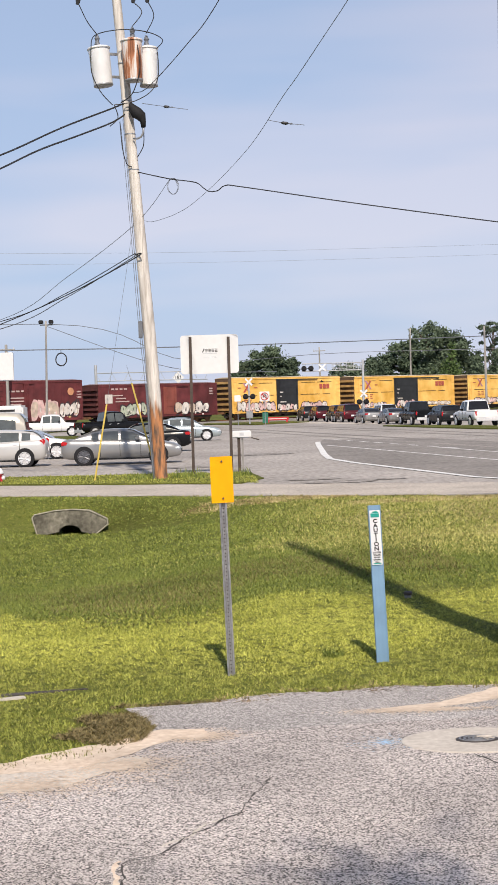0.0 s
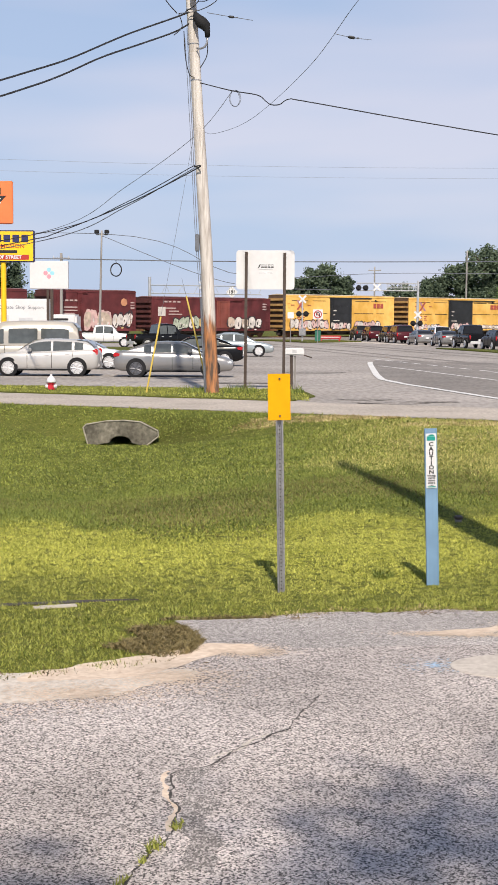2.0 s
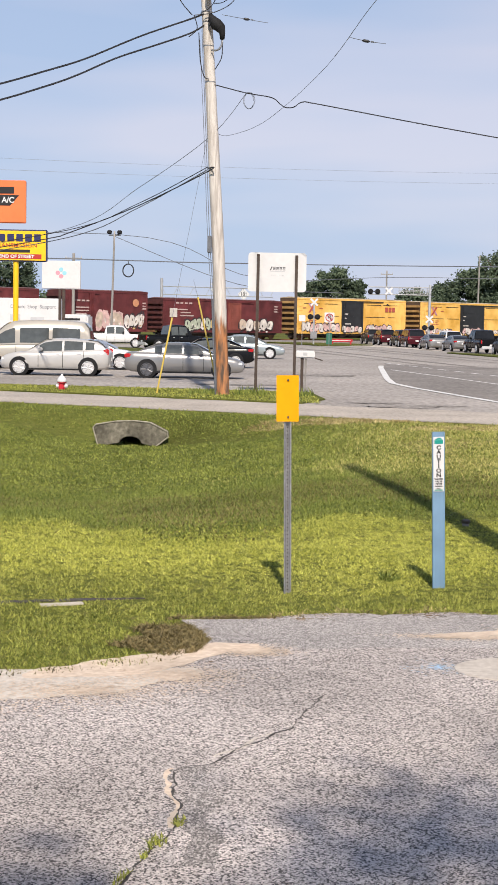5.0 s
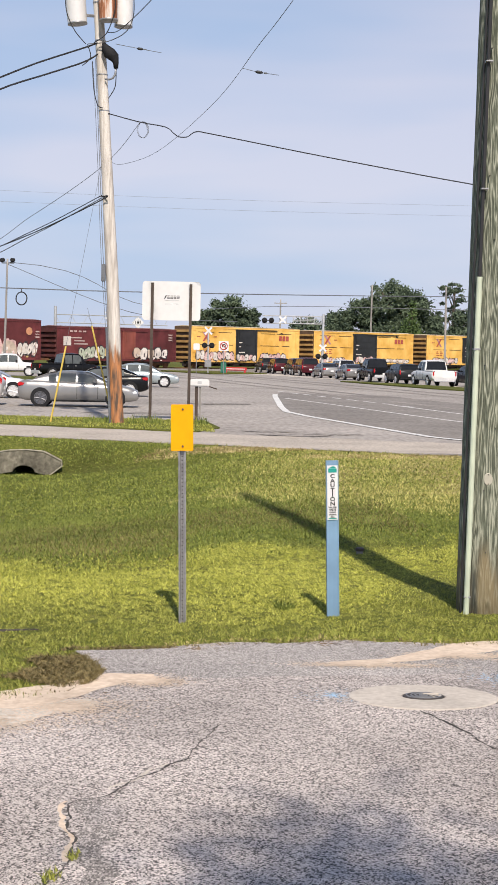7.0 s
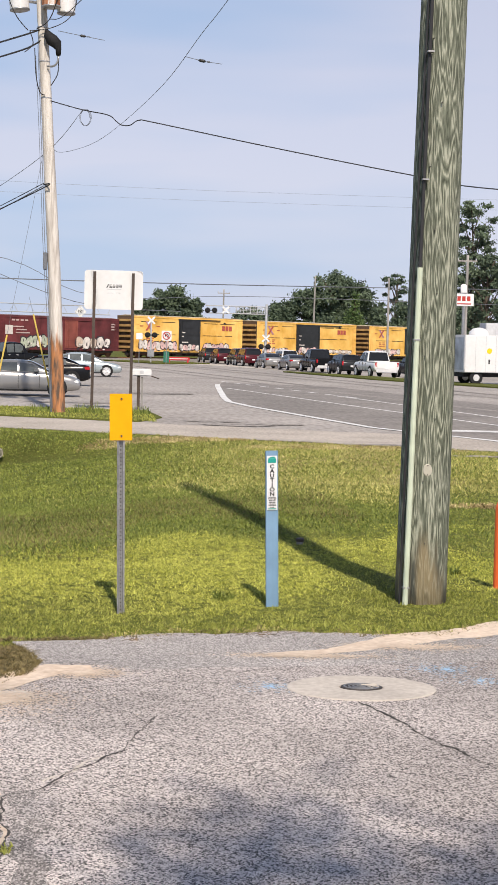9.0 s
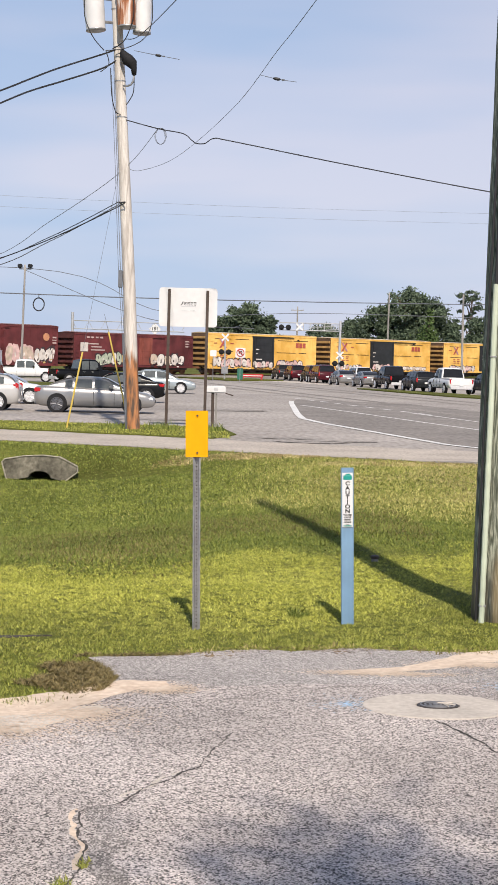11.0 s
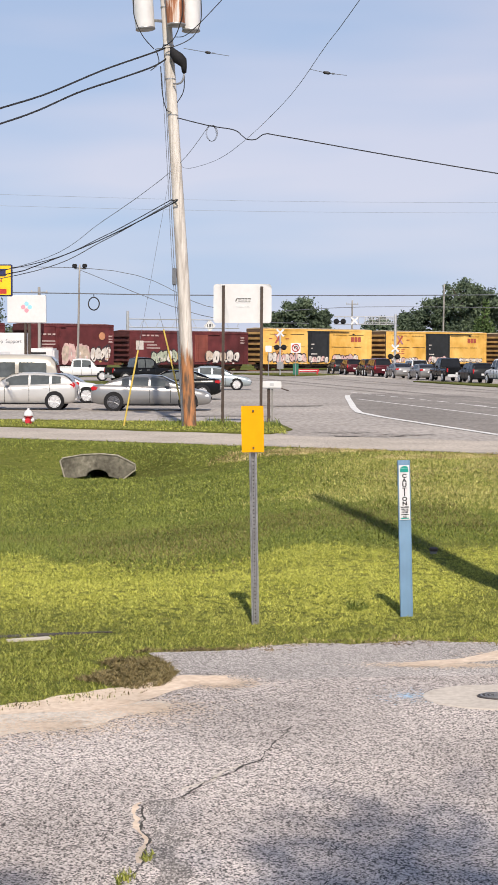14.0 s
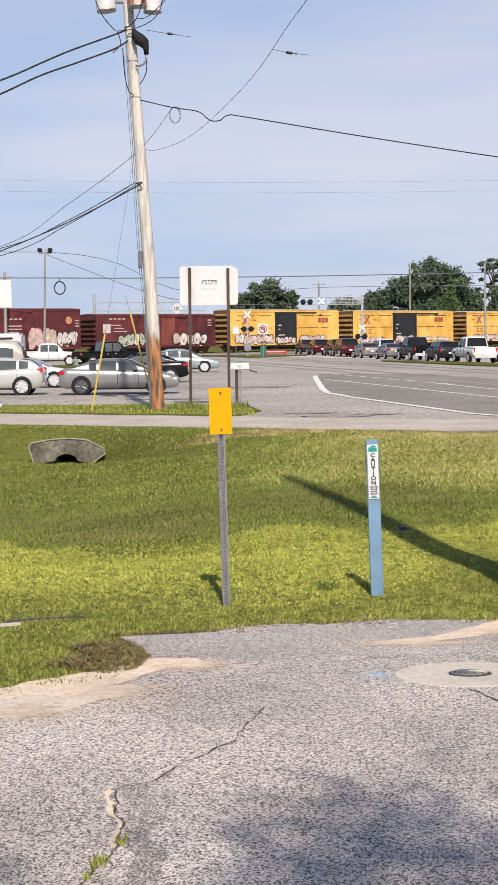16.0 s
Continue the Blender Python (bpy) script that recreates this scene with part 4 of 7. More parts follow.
OFF = Vector((-2.05, 49.2, -0.3))


def on_pole(name, bm, material, label="", smooth=False):
    bmesh.ops.translate(bm, vec=-OFF, verts=bm.verts)
    return part(name, bm, material, pole, label, smooth)


def can(cx, cy, z0, z1, r, lean, material, label):
    h = z1 - z0
    place_at = Matrix.Translation((cx, cy, z0)) @ Matrix.Rotation(lean, 4, 'Y')
    bm = lathe([(r * 0.86, 0.03), (r * 0.87, 0.06), (r * 0.97, h * 0.88), (r * 0.97, h * 0.90), (0.02, h * 0.90)], 24)
    bm.transform(place_at)
    ob = on_pole("transformer", bm, material, label, True)
    # Darker ring whose colour stands for the tank's shaded underside.
    bm = lathe([(r * 0.80, -0.01), (r * 0.89, 0.0), (r * 0.89, 0.045), (r * 0.86, 0.055)], 24)
    bm.transform(place_at)
    bmesh.ops.translate(bm, vec=-OFF, verts=bm.verts)
    part("base_shade_ring", bm, M_STEEL, ob, "darker grey ring for the tank's shaded foot", True)
    bm = lathe([(r * 0.98, h * 0.885), (r * 1.05, h * 0.89), (r * 1.05, h * 0.925), (r * 0.95, h * 0.94), (r * 0.45, h * 0.975), (r * 0.2, h), (0.02, h)], 24)
    bm.transform(place_at)
    bmesh.ops.translate(bm, vec=-OFF, verts=bm.verts)
    part("lid", bm, material, ob, "", True)
    return ob


M_CAN = mat("pale_grey_enamel", (0.72, 0.72, 0.73), 0.45, 0, 3, 0.08, 0.03, 1)
M_CANR = wood_mat("rust_streaked_enamel", [(0.50, (0.68, 0.66, 0.65)), (0.62, (0.62, 0.47, 0.39)), (0.74, (0.40, 0.17, 0.09)), (0.9, (0.20, 0.08, 0.045))], 0.10, 5, False)
can(-3.42, 49.1, 12.22, 13.50, 0.34, -0.10, M_CAN, "pale grey transformer tank")
can(-2.46, 48.72, 12.27, 13.62, 0.325, -0.03, M_CANR, "transformer tank streaked with orange rust")
can(-2.03, 49.25, 12.20, 13.48, 0.315, 0.0, M_CAN, "pale grey transformer tank")
for x, y, z in ((-3.57, 49.1, 13.55), (-2.46, 48.72, 13.66), (-2.06, 49.25, 13.52)):
    on_pole("bushing", tubed([(x, y, z - 0.05), (x, y, z + 0.07), (x, y, z + 0.14), (x, y, z + 0.26)], [0.09, 0.06, 0.085, 0.03], 10), M_GREYW)
for x, z in ((-3.2, 13.2), (-3.15, 12.5), (-2.5, 13.25), (-2.35, 12.5)):
    on_pole("bracket", tubed([(x, 49.1, z), (-2.8, 49.2, z)], 0.045, 6), M_STEEL)
# top crossarm with cut-outs
on_pole("crossarm", boxed(-4.25, 49.0, 15.15, -1.5, 49.12, 15.30, bevel=0.01), M_GREYPOLE)
for x in (-4.08, -2.38, -1.95):
    on_pole("cutout_fuse", tubed([(x, 48.95, 15.15), (x, 48.92, 14.95), (x - 0.04, 48.9, 14.70)], [0.05, 0.10, 0.05], 8), M_WIRE)
# black cable housing and strap bands
bm = bmesh.new()
tube(bm, [(-2.50, 48.9, 11.60), (-2.45, 48.88, 11.46), (-2.31, 48.86, 11.29), (-2.17, 48.85, 11.17), (-2.12, 48.85, 11.02), (-2.113, 48.85, 10.84)], [0.05, 0.13, 0.19, 0.16, 0.09, 0.07], 14)
bmesh.ops.translate(bm, vec=(-0.11, 0, 0.04), verts=bm.verts)
on_pole("cable_housing", bm, M_BLACK, "black weatherproof cable housing", True)
on_pole("cable_elbow", tubed([(-2.225, 48.85, 10.90), (-2.23, 48.85, 10.78), (-2.25, 48.85, 10.69), (-2.31, 48.86, 10.59), (-2.42, 48.9, 10.55), (-2.55, 49.0, 10.57)], 0.032, 8), M_STEEL, "pale bent conduit elbow", True)
for z, x in ((10.72, -2.66), (9.62, -2.588), (12.9, -2.802), (11.75, -2.726)):
    on_pole("strap_band", tubed([(x, 49.2, z), (x, 49.2, z + 0.03)], 0.172, 16), M_STEEL)
on_pole("junction_box", boxed(-2.60, 49.0, 4.42, -2.47, 49.2, 4.95, bevel=0.02), M_GREYW)


def loop(pts, r, material, name="jumper_wire"):
    """A drooping lead on the pole, smoothed through its points."""
    v = [Vector(p) for p in pts]
    out = []
    for i in range(len(v) - 1):
        p0, p1, p2, p3 = v[max(i - 1, 0)], v[i], v[i + 1], v[min(i + 2, len(v) - 1)]
        for k in range(8):
            t = k / 8
            out.append(0.5 * ((2 * p1) + (p2 - p0) * t + (2 * p0 - 5 * p1 + 4 * p2 - p3) * t * t + (3 * p1 - 3 * p2 + p3 - p0) * t ** 3))
    out.append(v[-1])
    return tubed(out, r, 6)


for pts in ([(-3.57, 49.0, 13.8), (-3.85, 49.0, 14.2), (-4.08, 48.92, 14.7)],
            [(-2.46, 48.6, 13.9), (-2.15, 48.7, 14.35), (-2.38, 48.9, 14.7)],
            [(-2.06, 49.1, 13.8), (-1.80, 49.0, 14.3), (-1.95, 48.9, 14.7)],
            [(-3.75, 48.8, 13.35), (-3.6, 48.7, 13.7), (-2.8, 48.5, 13.8), (-2.0, 48.7, 13.75), (-1.55, 48.9, 13.55), (-1.75, 49.0, 13.3)],
            [(-3.75, 48.8, 13.3), (-3.75, 48.8, 12.6), (-3.5, 48.8, 12.0), (-3.15, 48.9, 11.6)],
            [(-1.72, 49.0, 13.2), (-1.72, 49.0, 12.5), (-1.95, 48.95, 12.0), (-2.5, 48.95, 11.7), (-3.1, 48.9, 11.6)],
            [(-2.3, 48.4, 13.3), (-2.25, 48.4, 12.6), (-2.5, 48.6, 11.9), (-2.9, 48.9, 11.65)],
            [(-3.1, 48.9, 11.6), (-3.0, 48.9, 11.2), (-3.25, 48.9, 10.95)],
            [(-2.95, 49.0, 11.1), (-2.9, 49.0, 10.3), (-2.78, 49.0, 9.8), (-2.62, 49.0, 9.7)],
            [(-2.22, 48.9, 10.8), (-2.25, 49.0, 10.35), (-2.45, 49.05, 10.0)]):
    on_pole("jumper_wire", loop(pts, 0.015, M_WIRE), M_WIRE)
# down leads at the pole's side
for dx, z0, r in ((-0.30, 10.9, 0.008), (-0.24, 11.2, 0.010)):
    on_pole("down_lead", loop([(-2.62 + dx, 49.05, z0), (-2.45 + dx, 49.05, 8.0), (-2.3 + dx, 49.05, 5.0), (-2.15 + dx, 49.05, 3.0), (-2.05 + dx * 0.8, 49.05, 0.2)], r, M_GREYW), M_GREYW)
on_pole("conduit", tubed([(-2.27, 48.98, 0.0), (-2.36, 48.98, 1.6), (-2.42, 48.98, 3.0)], 0.03, 8), M_GREYW)


def wire(label, pts, r, material=None, sag=0.0):
    v = [Vector(p) for p in pts]
    bm = loop(v, r, material)
    return tagged(link("overhead_wire", bm, material or M_WIRE), label, "cable")


splice_line = wire("black service cable with a kinked splice", [(-2.45, 49.1, 9.55), (-1.47, 48.5, 9.23), (-0.69, 48, 9.03), (-0.42, 47.7, 8.80), (-0.27, 47.5, 8.68), (-0.02, 47.3, 8.66), (0.24, 47.0, 8.77), (0.75, 46.8, 8.68), (3.9, 45.5, 7.95), (7.76, 44, 7.12), (9.82, 42, 6.59), (16, 37, 5.9)], 0.016)
wire("thin wire rising from the pole", [(-2.40, 49.2, 8.12), (-2.05, 49, 8.0), (-1.07, 45, 7.8), (-0.23, 41, 7.85), (0.71, 35, 7.93), (1.24, 29, 7.87), (1.415, 27, 7.826), (1.79, 25, 8.086), (1.979, 23, 8.09), (2.192, 20, 8.049)], 0.006, M_GREYW)
wire("thin wire leaving the transformers", [(-2.5, 49.1, 12.0), (-2.05, 49, 12.13), (-0.74, 44, 12.26), (0.19, 40, 12.46), (2.2, 30, 13.4), (4, 20, 15)], 0.012)
wire("thick black twisted service cable", [(-2.65, 49.1, 11.75), (-3.1, 48.9, 11.52), (-4.28, 47.5, 10.82), (-4.86, 46.5, 10.38), (-5.86, 44.7, 9.57), (-6.7, 43, 8.96), (-7.87, 40.5, 8.14), (-9.5, 37, 7.2)], 0.026)
wire("thick black twisted service cable", [(-2.7, 49.1, 11.4), (-3.2, 48.9, 11.06), (-4.16, 47.5, 10.44), (-5.14, 46, 9.81), (-6.05, 44.5, 9.09), (-6.71, 43, 8.55), (-7.87, 40.5, 7.73), (-9.5, 37, 6.8)], 0.026)
wire("black cable bundle sagging across the lot", [(-2.62, 49.15, 7.02), (-2.59, 49, 6.92), (-5.03, 52, 6.05), (-7.84, 56, 5.36), (-9.2, 58.5, 5.22), (-16, 72, 5.0)], 0.020)
wire("second black cable of the sagging bundle", [(-2.62, 49.15, 7.06), (-5.03, 52, 6.12), (-7.84, 56, 5.46), (-16, 72, 5.3)], 0.014)
wire("thin wire beside the cable bundle", [(-2.62, 49.15, 6.98), (-5.03, 52, 5.98), (-7.84, 56, 5.2), (-16, 72, 4.9)], 0.015, M_GREYW)
wire("thin wire from the splice to the distance", [(-1.47, 48.5, 9.2), (-2.57, 49.3, 8.01), (-5.01, 52, 6.64), (-7.84, 56, 5.52), (-16, 72, 5.2)], 0.009, M_GREYW)
far_line = wire("long dark power line across the road", [(-60, 105, 6.8), (-16.5, 105, 6.33), (-3.77, 105, 6.18), (14.6, 125, 6.96), (45, 158, 8.5)], 0.035, M_GREYW)
wire("thin telephone line beyond the lot", [(-60, 150, 9.0), (-16.7, 150, 10.4), (-3, 150, 6.5), (15, 170, 7.4), (60, 170, 7.0)], 0.03, M_GREYW)
wire("thin telephone line beyond the lot", [(-16.7, 150, 10.2), (-5, 150, 5.9), (5, 150, 5.2)], 0.03, M_GREYW)
wire("thin hazy high-voltage line far off", [(-70, 200, 23.5), (0, 200, 21.5), (80, 200, 21.5)], 0.02, mat("hazy_cable", (0.30, 0.35, 0.43), 0.7))
wire("thin hazy high-voltage line far off", [(-70, 200, 21.9), (0, 200, 20.2), (80, 200, 20.2)], 0.02, bpy.data.materials["hazy_cable"])
wire("short pale dead-end wire stub", [(-2.23, 48.6, 11.567), (-1.49, 48.6, 11.441), (-0.84, 48.6, 11.34)], 0.009, M_GREYW)
for (x, y, z), s in (((-1.49, 48.6, 11.441), 1.0), ((1.44, 33, 8.098), 0.8)):
    ins = thing("wire_insulator", "small dark strain insulator on a thin wire", "insulator", pose(x, y, z))
    part("body", tubed([(-0.10 * s, 0, 0.012), (-0.05 * s, 0, 0.006), (0.05 * s, 0, -0.006), (0.10 * s, 0, -0.012)], [0.012, 0.04 * s, 0.04 * s, 0.012], 8), M_WIRE, ins)
    part("clamp", tubed([(0.13 * s, 0, -0.014), (0.2 * s, 0, -0.02)], 0.018, 6), M_GREYW, ins)
wire("short dead-end wire held by an insulator", [(1.089, 33, 8.173), (1.44, 33, 8.098), (1.853, 33, 8.047)], 0.006, M_GREYW)
# coil of spare cable hung on a line
bm = bmesh.new()
tube(bm, [(-10.76, 105, 6.02), (-10.76, 105, 6.27)], 0.025, 6)
tube(bm, [(-10.76 + 0.36 * math.cos(a), 105 + 0.05 * math.sin(a * 3), 5.60 + 0.42 * math.sin(a)) for a in np.linspace(0, 12.566, 40)], 0.04, 6)
part("cable_coil", bm, M_WIRE, far_line, "coil of spare black cable")
bm = bmesh.new()
tube(bm, [(-1.40 + 0.16 * math.cos(a) + 0.004 * a, 48.5 + 0.05 * math.sin(a * 3), 9.0 + 0.24 * math.sin(a)) for a in np.linspace(0, 14, 40)], 0.007, 6)
part("cable_coil", bm, M_GREYW, splice_line, "small loop of thin spare wire")


def guy_guard(a, b, top):
    th = thing("guy_wire", "steel guy wire with a yellow plastic guard", "guy wire", Matrix.Translation(a), "guy wires of the pole")
    a, b, top = Vector(a), Vector(b), Vector(top)
    part("guard", tubed([(0, 0, 0), b - a], 0.028, 8), M_GUARD, th, "yellow plastic guard")
    part("strand", tubed([b - a, top - a], 0.005, 6), M_GREYW, th)


guy_guard((-4.13, 49.2, 0.0), (-3.67, 49.2, 2.41), (-2.65, 49.2, 8.0))
guy_guard((-2.36, 53, 0.0), (-3.1, 53, 3.11), (-3.25, 53, 3.7))

# large treated pole by the forecourt
bp = utility_pole("utility_pole", "thick greenish treated pine utility pole with grey conduit", [(2.195, 11.44, 0.30), (2.235, 11.44, 4.81), (2.295, 11.44, 11.3), (2.335, 11.44, 15.8)], 0.190, 0.105, M_BIGPOLE, 28)
B0 = Vector((2.195, 11.44, 0.30))
bm = tubed([Vector((2.048, 11.255, 0.40)) - B0, Vector((2.085, 11.262, 2.88)) - B0], 0.021, 10)
part("conduit", bm, mat("pale_green_conduit", (0.52, 0.58, 0.45), 0.5, 0, 8, 0.12, 0.05, 2), bp, "pale plastic conduit")
part("cable", tubed([Vector((2.085, 11.262, 2.86)) - B0, Vector((2.118, 11.285, 4.8)) - B0, Vector((2.19, 11.31, 10.2)) - B0], 0.013, 8), M_WIRE, bp, "black cable above the conduit")
part("cable", tubed([Vector((2.015, 11.30, 0.42)) - B0, Vector((2.05, 11.31, 2.88)) - B0, Vector((2.10, 11.32, 4.8)) - B0, Vector((2.17, 11.34, 10.2)) - B0], 0.008, 8), M_WIRE, bp)
for x, z in ((2.053, 0.57), (2.077, 2.36), (2.105, 3.5), (2.115, 4.4)):
    part("clamp", boxed(x - 0.026 - B0.x, 11.236 - B0.y, z - B0.z, x + 0.022 - B0.x, 11.29 - B0.y, z + 0.010 - B0.z), M_STEEL, bp)
bm = lathe([(0.030, 0), (0.030, 0.004), (0.027, 0.006), (0.0, 0.006)], 24)
bm.transform(Matrix.Translation(Vector((2.185, 11.262, 1.43)) - B0) @ Matrix.Rotation(radians(90), 4, 'X') @ Matrix.Diagonal((1.1, 1.5, 1, 1)))
tagp = part("tag", bm, mat("pale_tag_metal", (0.42, 0.40, 0.33), 0.5, 0.1, 20, 0.1, 0.05, 4), bp, "oval pale inspection tag")
for dz in (-0.034, 0.034):
    part("nail", tubed([Vector((2.185, 11.27, 1.43 + dz)) - B0, Vector((2.185, 11.25, 1.43 + dz)) - B0], 0.004, 6), M_IRON, tagp)
rng = random.Random(7)
for k in range(9):
    z = 0.9 + k * 0.45
    nx = 2.2 + rng.uniform(-0.07, 0.08)
    part("nail", tubed([Vector((nx, 11.30, z)) - B0, Vector((nx, 11.245, z)) - B0], 0.004, 6), M_IRON, bp)

# blue valve marker
mk = thing("marker_post", "faded blue plastic water valve marker post with caution sticker", "marker post", pose(1.070, 11.1, 0.43, 0, -1.6, 3))
bm = bmesh.new()
pts = [(-0.046, 0.006), (-0.043, -0.010), (-0.030, -0.006), (0, -0.004), (0.030, -0.006), (0.043, -0.010), (0.046, 0.006), (0.036, 0.008), (0, 0.006), (-0.036, 0.008)]
bmp = poly([(x, y, 0) for x, y in pts], (0, 0, 1.13))
part("post", bmp, M_BLUE, mk)
part("sticker", boxed(-0.037, -0.0125, 0.71, 0.037, -0.0095, 1.095), M_WHITE, mk, "white caution sticker")
part("emblem", boxed(-0.030, -0.0145, 1.045, 0.030, -0.0128, 1.072), M_TEAL, mk, "teal emblem block")
part("emblem", poly([(-0.030, -0.0145, 1.074), (0.030, -0.0145, 1.074), (0.012, -0.0145, 1.090), (-0.006, -0.0145, 1.088)]), M_TEAL, mk)
for k, ch in enumerate("CAUTION"):
    words(ch, 0.038, M_INK, mk, 0, -0.0135, 1.018 - k * 0.0325, "lettering", 1.2, 0, 1, 0.0013)
for k, (tx, s) in enumerate((("WATER", 0.0175), ("VALVE", 0.0175), ("BEFORE", 0.013), ("DIGGING", 0.012), ("CALL", 0.012))):
    words(tx, s, M_INK, mk, 0, -0.0135, 0.796 - k * 0.0168, "lettering", 1.0, 0, 1, 0.0006)
part("number_bar", boxed(-0.028, -0.0140, 0.716, 0.028, -0.0128, 0.723), M_TEAL, mk)

# yellow plate on a perforated channel post
yp = thing("sign_post", "plain yellow metal plate on a galvanised channel post", "sign", pose(0.0, 10.75, 0.42, 0, -1.0, 0))
chan = poly([(-0.026, 0.0, 0), (-0.026, -0.012, 0), (-0.014, -0.014, 0), (-0.011, 0.012, 0), (0.011, 0.012, 0), (0.014, -0.014, 0), (0.026, -0.012, 0), (0.026, 0.0, 0), (0.016, 0.0, 0), (0.013, 0.016, 0), (-0.013, 0.016, 0), (-0.016, 0.0, 0)], (0, 0, 1.52))
part("channel_post", chan, M_STEEL, yp, "galvanised steel channel post")
for k in range(46):
    part("punch_hole", lathe([(0.0045, 0.0), (0.0045, 0.002), (0.0, 0.002)], 8, 'Y'), M_IRON, yp).location = (0, 0.009, 0.03 + k * 0.0254)
part("plate", rounded_plate(-0.076, 1.215, 0.076, 1.53, 0.006, -0.022, 0.004), M_YELLOW, yp, "yellow painted metal plate")
for z in (1.245, 1.497):
    part("bolt", lathe([(0.007, -0.004), (0.007, 0.002), (0.0, 0.003)], 10, 'Y'), M_IRON, yp).location = (0.004, -0.026, z)

# white sign seen from behind on two dark posts
sg = thing("sign_board", "white sign board on two dark brown square posts", "sign", pose(-0.445, 51.1, 0.0))
part("board", rounded_plate(-0.935, 3.30, 0.935, 4.55, 0.10, 0.0, 0.03), M_WHITE, sg)
for x0, x1, top in ((-0.64, -0.61, 4.50), (0.60, 0.62, 4.47)):
    bm = bmesh.new()
    tube(bm, [(x0, -0.06, -0.1), (x1, -0.06, top)], 0.065, 4)
    part("post", bm, M_DKPOST, sg, "dark brown square steel post")
for k in range(4):
    for dz, hh in ((0.0, 0.018), (0.042, 0.014), (0.082, 0.018)):
        part("emblem_bar", boxed(-0.14 + k * 0.105, -0.006, 3.995 + dz, -0.055 + k * 0.105, -0.002, 3.995 + dz + hh), M_INK, sg)
part("emblem", poly([(-0.24, -0.004, 3.99), (-0.21, -0.004, 3.99), (-0.15, -0.004, 4.10), (-0.18, -0.004, 4.11)]), M_INK, sg)
part("text_bar", boxed(-0.22, -0.006, 3.94, 0.24, -0.002, 3.962), M_GREYINK, sg)
part("text_bar", boxed(-0.20, -0.005, 3.80, 0.24, -0.002, 3.85), mat("very_faded_ink", (0.66, 0.67, 0.68), 0.6), sg)

# mailbox
mb = thing("mailbox", "white metal mailbox on a weathered wooden post", "mailbox", pose(0.42, 52.6, 0.0))
bm = bmesh.new()
box(bm, -0.22, -0.13, 1.16, 0.42, 0.13, 1.40, 0.03)
part("body", bm, M_WHITE, mb)
part("number_bar", boxed(0.03, -0.135, 1.24, 0.17, -0.131, 1.34), M_GREYINK, mb)
part("post", boxed(-0.05, -0.05, -0.1, 0.05, 0.05, 1.16, bevel=0.01), M_DKPOST, mb)
part("brace", boxed(0.09, -0.04, -0.1, 0.15, 0.04, 1.14), M_GREYPOLE, mb)
part("arm", tubed([(0.42, 0, 1.16), (0.68, 0, 1.08)], 0.02, 6), M_DKPOST, mb)

# hydrant
hy = thing("fire_hydrant", "red fire hydrant with a white bonnet", "hydrant", pose(-7.28, 50.5, 0.0))
part("barrel", lathe([(0.16, -0.05), (0.16, 0.03), (0.11, 0.05), (0.105, 0.26), (0.15, 0.27), (0.15, 0.30), (0.0, 0.30)], 20), M_REDP, hy, "red barrel", True)
part("bonnet", lathe([(0.16, 0.30), (0.155, 0.34), (0.13, 0.42), (0.06, 0.50), (0.035, 0.51), (0.035, 0.56), (0.0, 0.56)], 20), M_WHITE, hy, "white bonnet", True)
for x in (-0.17, 0.17):
    part("outlet_cap", tubed([(0, 0, 0.17), (x, 0, 0.17), (x * 1.12, 0, 0.17)], [0.06, 0.065, 0.04], 12), M_WHITE, hy)
part("outlet_cap", tubed([(0, 0, 0.16), (0, -0.17, 0.16)], 0.085, 14), M_REDP, hy)

# capped pipe stub in the lawn
cs0 = thing("pipe_stub", "short grey capped pipe stub in the lawn", "pipe", pose(1.83, 16.2, gz(1.83, 16.2), 4, 0, 0))
part("pipe", tubed([(0, 0, -0.05), (0, 0, 0.05)], 0.036, 14), M_GREYPOLE, cs0)
part("cap", lathe([(0.045, 0.035), (0.046, 0.055), (0.040, 0.066), (0.0, 0.068)], 14), M_DKPOST, cs0, "dull brown cap")

# orange post by the large pole
op = thing("marker_post", "orange plastic marker post", "marker post", pose(2.945, 12.15, 0.40))
part("post", tubed([(0, 0, 0), (0, 0, 0.68), (0, 0, 0.72)], [0.04, 0.04, 0.025], 14), mat("orange_plastic", (0.75, 0.13, 0.03), 0.5, 0, 10, 0.1, 0.05, 2), op)

# culvert headwall
cv = thing("culvert", "weathered concrete culvert headwall with an arched pipe mouth", "culvert", pose(-3.82, 38.0, -0.64) @ Matrix.Diagonal((0.97, 1, 0.93, 1)))
out = [(-0.86, -0.02), (-0.93, 0.42), (-0.36, 0.56), (0.45, 0.56), (0.86, 0.36), (0.95, 0.20), (0.62, -0.02)]
arch = [(0.27 * math.cos(a), 0.17 * math.sin(a)) for a in np.linspace(0, math.pi, 13)]
ring = [(-0.80, -0.12), (-0.93, 0.38), (-0.86, 0.46), (-0.36, 0.55), (0.10, 0.57), (0.50, 0.53), (0.93, 0.30), (0.95, 0.16), (0.60, -0.12)]
bm = poly([(x, 0, z) for x, z in ring] + [(x, 0, z - 0.02) for x, z in arch], (0, 0.32, 0))
bmesh.ops.triangulate(bm, faces=[f for f in bm.faces if len(f.verts) > 4])
